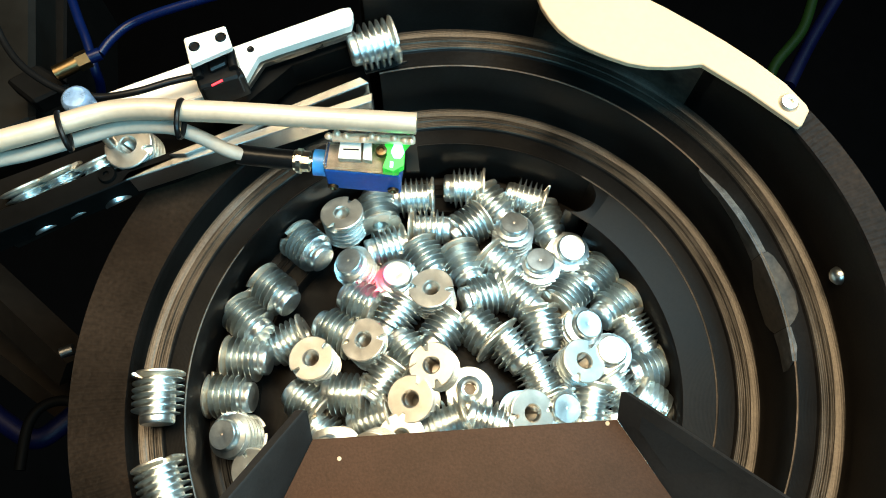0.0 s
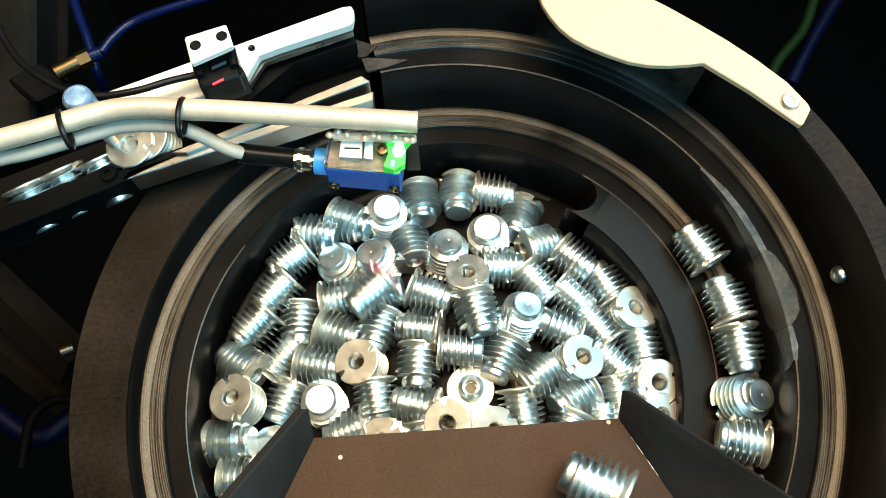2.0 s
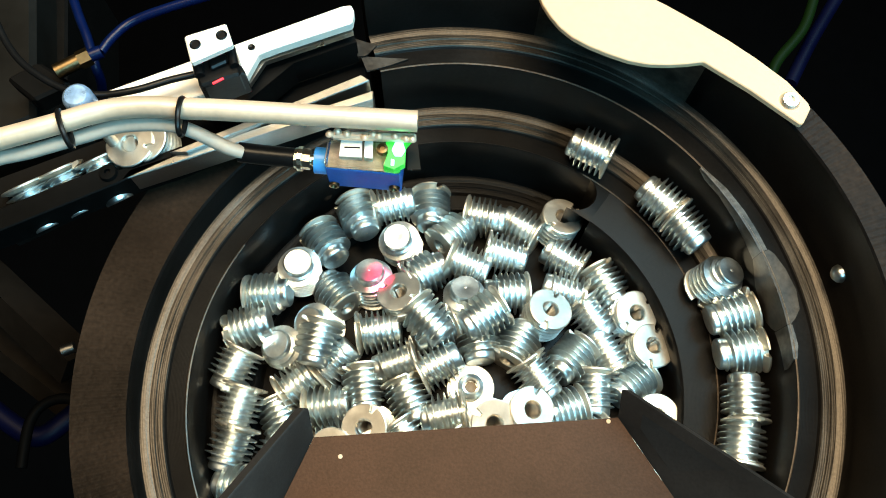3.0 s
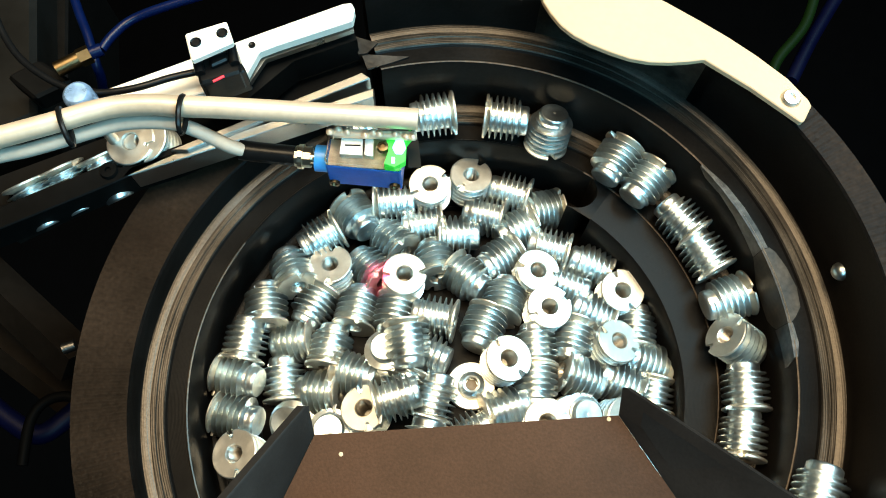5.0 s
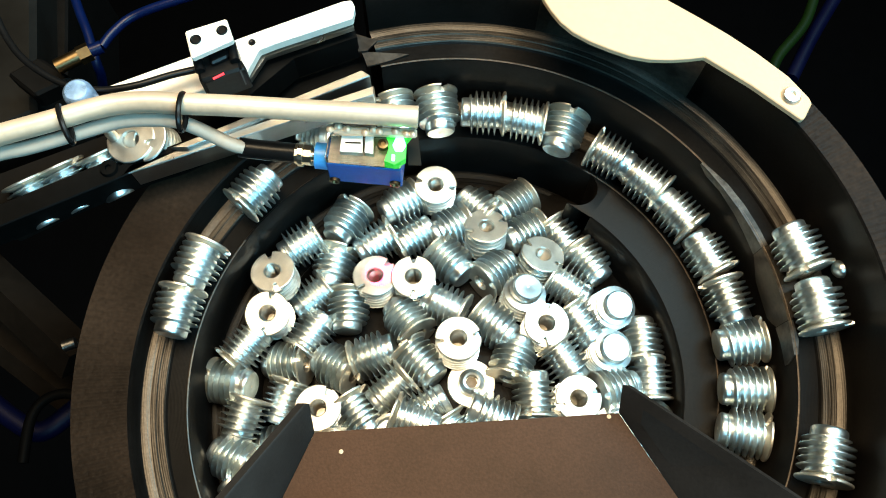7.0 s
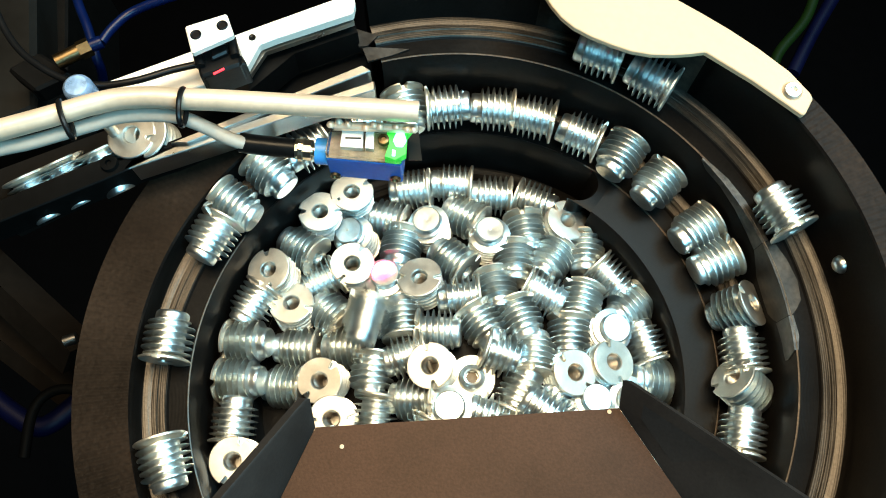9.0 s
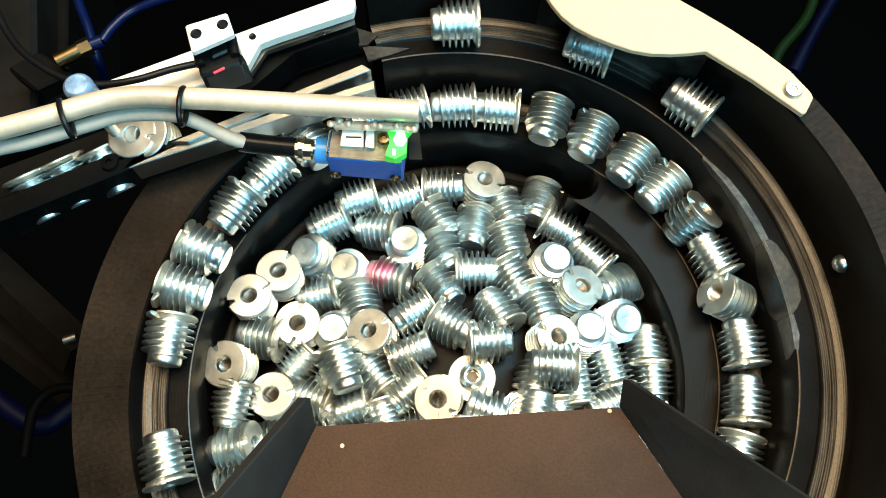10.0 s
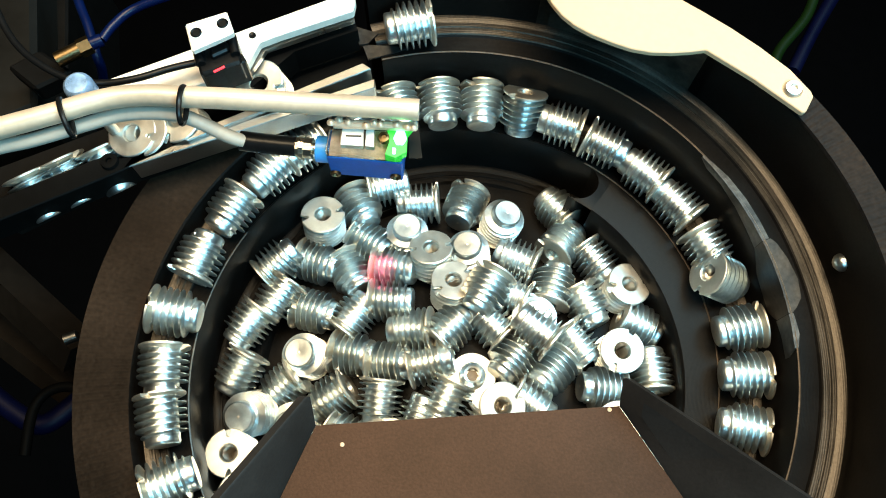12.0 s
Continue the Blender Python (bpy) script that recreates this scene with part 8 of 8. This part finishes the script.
    track_path([(0, 'T')], [-131, -131, -131, -131, -131, -131, -131, -131, -131, -131, -131, -121, -108.5, -96.1, -83.6, -71.8, -60.1, -48.3, -36.6, -25.4, -14.2, -3, 8.3, 19.7, 31])
    track_path([(0, 'w')], [-134, -134, -134, -134, -134, -134, -134, -134, -134, -134, -134, -128, -115.5, -103.1, -90.6, -78.8, -67.1, -55.3, -43.6, -32.4, -21.2, -10, 1.3, 12.7, 24])
    track_path([(0, 'r')], [-137, -137, -137, -137, -137, -137, -137, -137, -137, -137, -137, -137, -126.5, -114.1, -101.6, -89.8, -78.1, -66.3, -54.6, -43.4, -32.2, -21, -9.7, 1.7, 13])
    track_path([(0, 'r')], [-140, -140, -140, -140, -140, -140, -140, -140, -140, -140, -140, -140, -136.5, -124.1, -111.6, -99.8, -88.1, -76.3, -64.6, -53.4, -42.2, -31, -19.7, -8.3, 3])
    track_path([(0, 'r')], [-143, -143, -143, -143, -143, -143, -143, -143, -143, -143, -143, -143, -143, -135.1, -122.6, -110.8, -99.1, -87.3, -75.6, -64.4, -53.2, -42, -30.7, -19.3, -8])
    outlet_path('t', [(0, 470)], [(0.2, -49.1, 102.2, 50.0, 12, 215), (0.4, -66.8, 90.5, 49.0, 12, 215), (0.8, -86.1, 84.7, 47.0, 12, 215), (1.4, -109.6, 70.4, 44.0, 14, 215), (12, -109.6, 67.4, 44.0, 14, 215)])
    outlet_path('t', [(0, 203), (0.5, 217), (2, 258), (4, 313), (5, 341.5), (5.5, 356), (6, 361.5), (6.5, 373), (7, 381.5), (8, 406), (9, 430), (9.5, 441), (10, 456), (10.3, 470)], [(10.5, -56.1, 93.1, 50.0, 12, 215), (10.8, -78.0, 83.3, 48.0, 12, 215), (11.2, -88.7, 78.7, 47.0, 12, 215), (12, -99.7, 72.1, 45.0, 12, 215)])
    outlet_path('t', [(0, 187), (0.5, 190.5), (0.8, 197), (1.2, 205), (2, 230), (4, 291), (5.5, 329), (6, 344), (6.5, 361), (7, 371.5), (8, 396), (9, 420), (9.5, 425), (10, 432), (10.5, 439.5), (11, 452), (11.58, 470)], [(11.68, -58.3, 92.1, 50.0, 12, 215), (11.84, -69.0, 86.8, 49.0, 12, 215), (12, -73.1, 84.3, 49.0, 12, 215)])
    outlet_path('t', [(0, 222), (1, 250), (3, 284), (5.5, 314), (6.5, 340), (7, 347), (8, 368), (9, 388), (9.5, 401), (10, 412), (10.5, 423), (11, 434), (11.5, 452), (12, 464)], [])
    outlet_path('t', [], [(0, -114.3, 67.1, 44.0, 10, 215), (12, -113.7, 66.6, 44.0, 10, 215)])
    outlet_path('t', [], [(0, -124.1, 58.0, 41.0, 60, 122), (12, -124.2, 57.4, 41.0, 60, 122)])
    outlet_path('t', [], [(0, -135.9, 53.0, 41.0, 62, 122), (12, -136.1, 52.5, 41.0, 62, 122)])
    outlet_path('t', [], [(0, -145.7, 47.3, 41.0, 61, 122), (12, -145.9, 46.8, 41.0, 61, 122)])
    outlet_path('t', [], [(0, -6.0, -53.7, 82.6, 90, 22), (1.5, -6.2, -54.0, 82.6, 90, 22), (1.6, -8.2, -40.7, 88.0, 90, 47), (1.7, -9.9, -24.7, 55.0, 78, 72), (1.82, 2.2, 24.8, 15.1, 90, 97), (2.5, -8.6, 24.3, 14.9, 90, 119), (3, -15.9, 21.0, 14.8, 90, 135), (3.5, -21.6, 15.5, 14.8, 90, 151), (4, -25.3, 8.5, 14.7, 90, 167), (4.5, -26.6, 0.7, 14.7, 90, 183), (5, -25.5, -6.9, 14.8, 90, 199), (5.5, -22.2, -13.6, 14.9, 90, 215), (6, -17.1, -19.0, 15.0, 90, 231), (6.5, -10.5, -22.5, 15.1, 90, 247), (7, -3.0, -24.1, 15.2, 90, 263), (7.5, 4.8, -23.7, 15.2, 90, 279), (8, 12.4, -21.4, 15.1, 90, 295), (8.5, 19.2, -17.4, 14.9, 90, 311), (9, 24.3, -11.6, 14.7, 90, 327), (9.5, 27.3, -4.5, 14.5, 90, 343), (10, 27.6, 3.6, 14.5, 90, 359), (10.5, 25.1, 11.9, 14.5, 90, 375), (11, 19.9, 19.6, 14.5, 90, 391), (11.5, 12.4, 25.7, 14.4, 90, 407), (12, 3.5, 29.1, 14.2, 90, 423)])
    outlet_path('t', [], [(0, -21.0, -54.3, 82.6, 90, 335), (1.7, -21.2, -54.7, 82.6, 90, 335), (1.8, -22.4, -42.6, 88.0, 90, 360), (1.9, -26.3, -28.0, 58.0, 78, 385), (2.05, -40.0, 38.4, 9.1, 90, 410), (2.5, -48.7, 27.2, 9.0, 90, 425), (3, -54.5, 12.7, 9.0, 90, 441), (3.5, -56.0, -2.7, 8.9, 90, 457), (4, -53.5, -17.4, 8.9, 90, 473), (4.5, -47.7, -30.0, 8.9, 90, 489), (12, -47.7, -30.0, 8.9, 90, 489)])
    outlet_path('t', [], [(0, 30.7, -52.1, 82.6, 90, 294), (1.85, 30.5, -52.4, 82.6, 90, 294), (1.95, 27.3, -39.8, 90.0, 90, 319), (2.02, 28.1, -32.2, 75.0, 78, 344), (2.1, 25.0, -8.0, 35.0, 66, 369), (2.22, 13.8, 17.9, 15.5, 90, 369), (2.5, 10.3, 20.5, 15.5, 90, 378), (3, 3.2, 23.4, 15.3, 90, 394), (3.5, -4.5, 23.9, 15.2, 90, 410), (4, -11.9, 21.9, 15.1, 90, 426), (4.5, -18.2, 17.6, 15.0, 90, 442), (5, -22.7, 11.6, 15.0, 90, 458), (5.5, -25.1, 4.4, 15.0, 90, 474), (6, -25.2, -3.0, 15.0, 90, 490), (6.5, -23.1, -9.9, 15.0, 90, 506), (7, -18.9, -15.8, 15.1, 90, 522), (7.5, -13.2, -20.0, 15.3, 90, 538), (8, -6.4, -22.5, 15.4, 90, 554), (8.5, 1.0, -23.0, 15.5, 90, 570), (9, 8.5, -21.7, 15.4, 90, 586), (9.5, 15.4, -18.5, 15.2, 90, 602), (10, 21.1, -13.7, 15.0, 90, 618), (10.5, 24.9, -7.4, 14.9, 90, 634), (11, 26.4, -0.0, 14.8, 90, 650), (11.5, 25.2, 8.0, 14.8, 90, 666), (12, 21.3, 15.7, 14.8, 90, 682)])
    outlet_path('t', [], [(0, -33.2, -54.9, 82.6, 90, 6), (8.7, -33.6, -57.6, 82.6, 90, 6), (8.82, -33.4, -47.4, 88.0, 90, 31), (8.9, -35.4, -38.8, 70.0, 78, 56), (9.02, -37.8, 24.3, 11.1, 90, 81), (9.5, -43.2, 12.9, 11.1, 90, 96), (10, -45.1, 0.1, 11.1, 90, 112), (10.5, -43.4, -12.4, 11.1, 90, 128), (11, -38.5, -23.3, 11.1, 90, 144), (11.5, -31.0, -31.9, 11.2, 90, 160), (12, -31.0, -31.9, 11.2, 90, 160)])


motions()
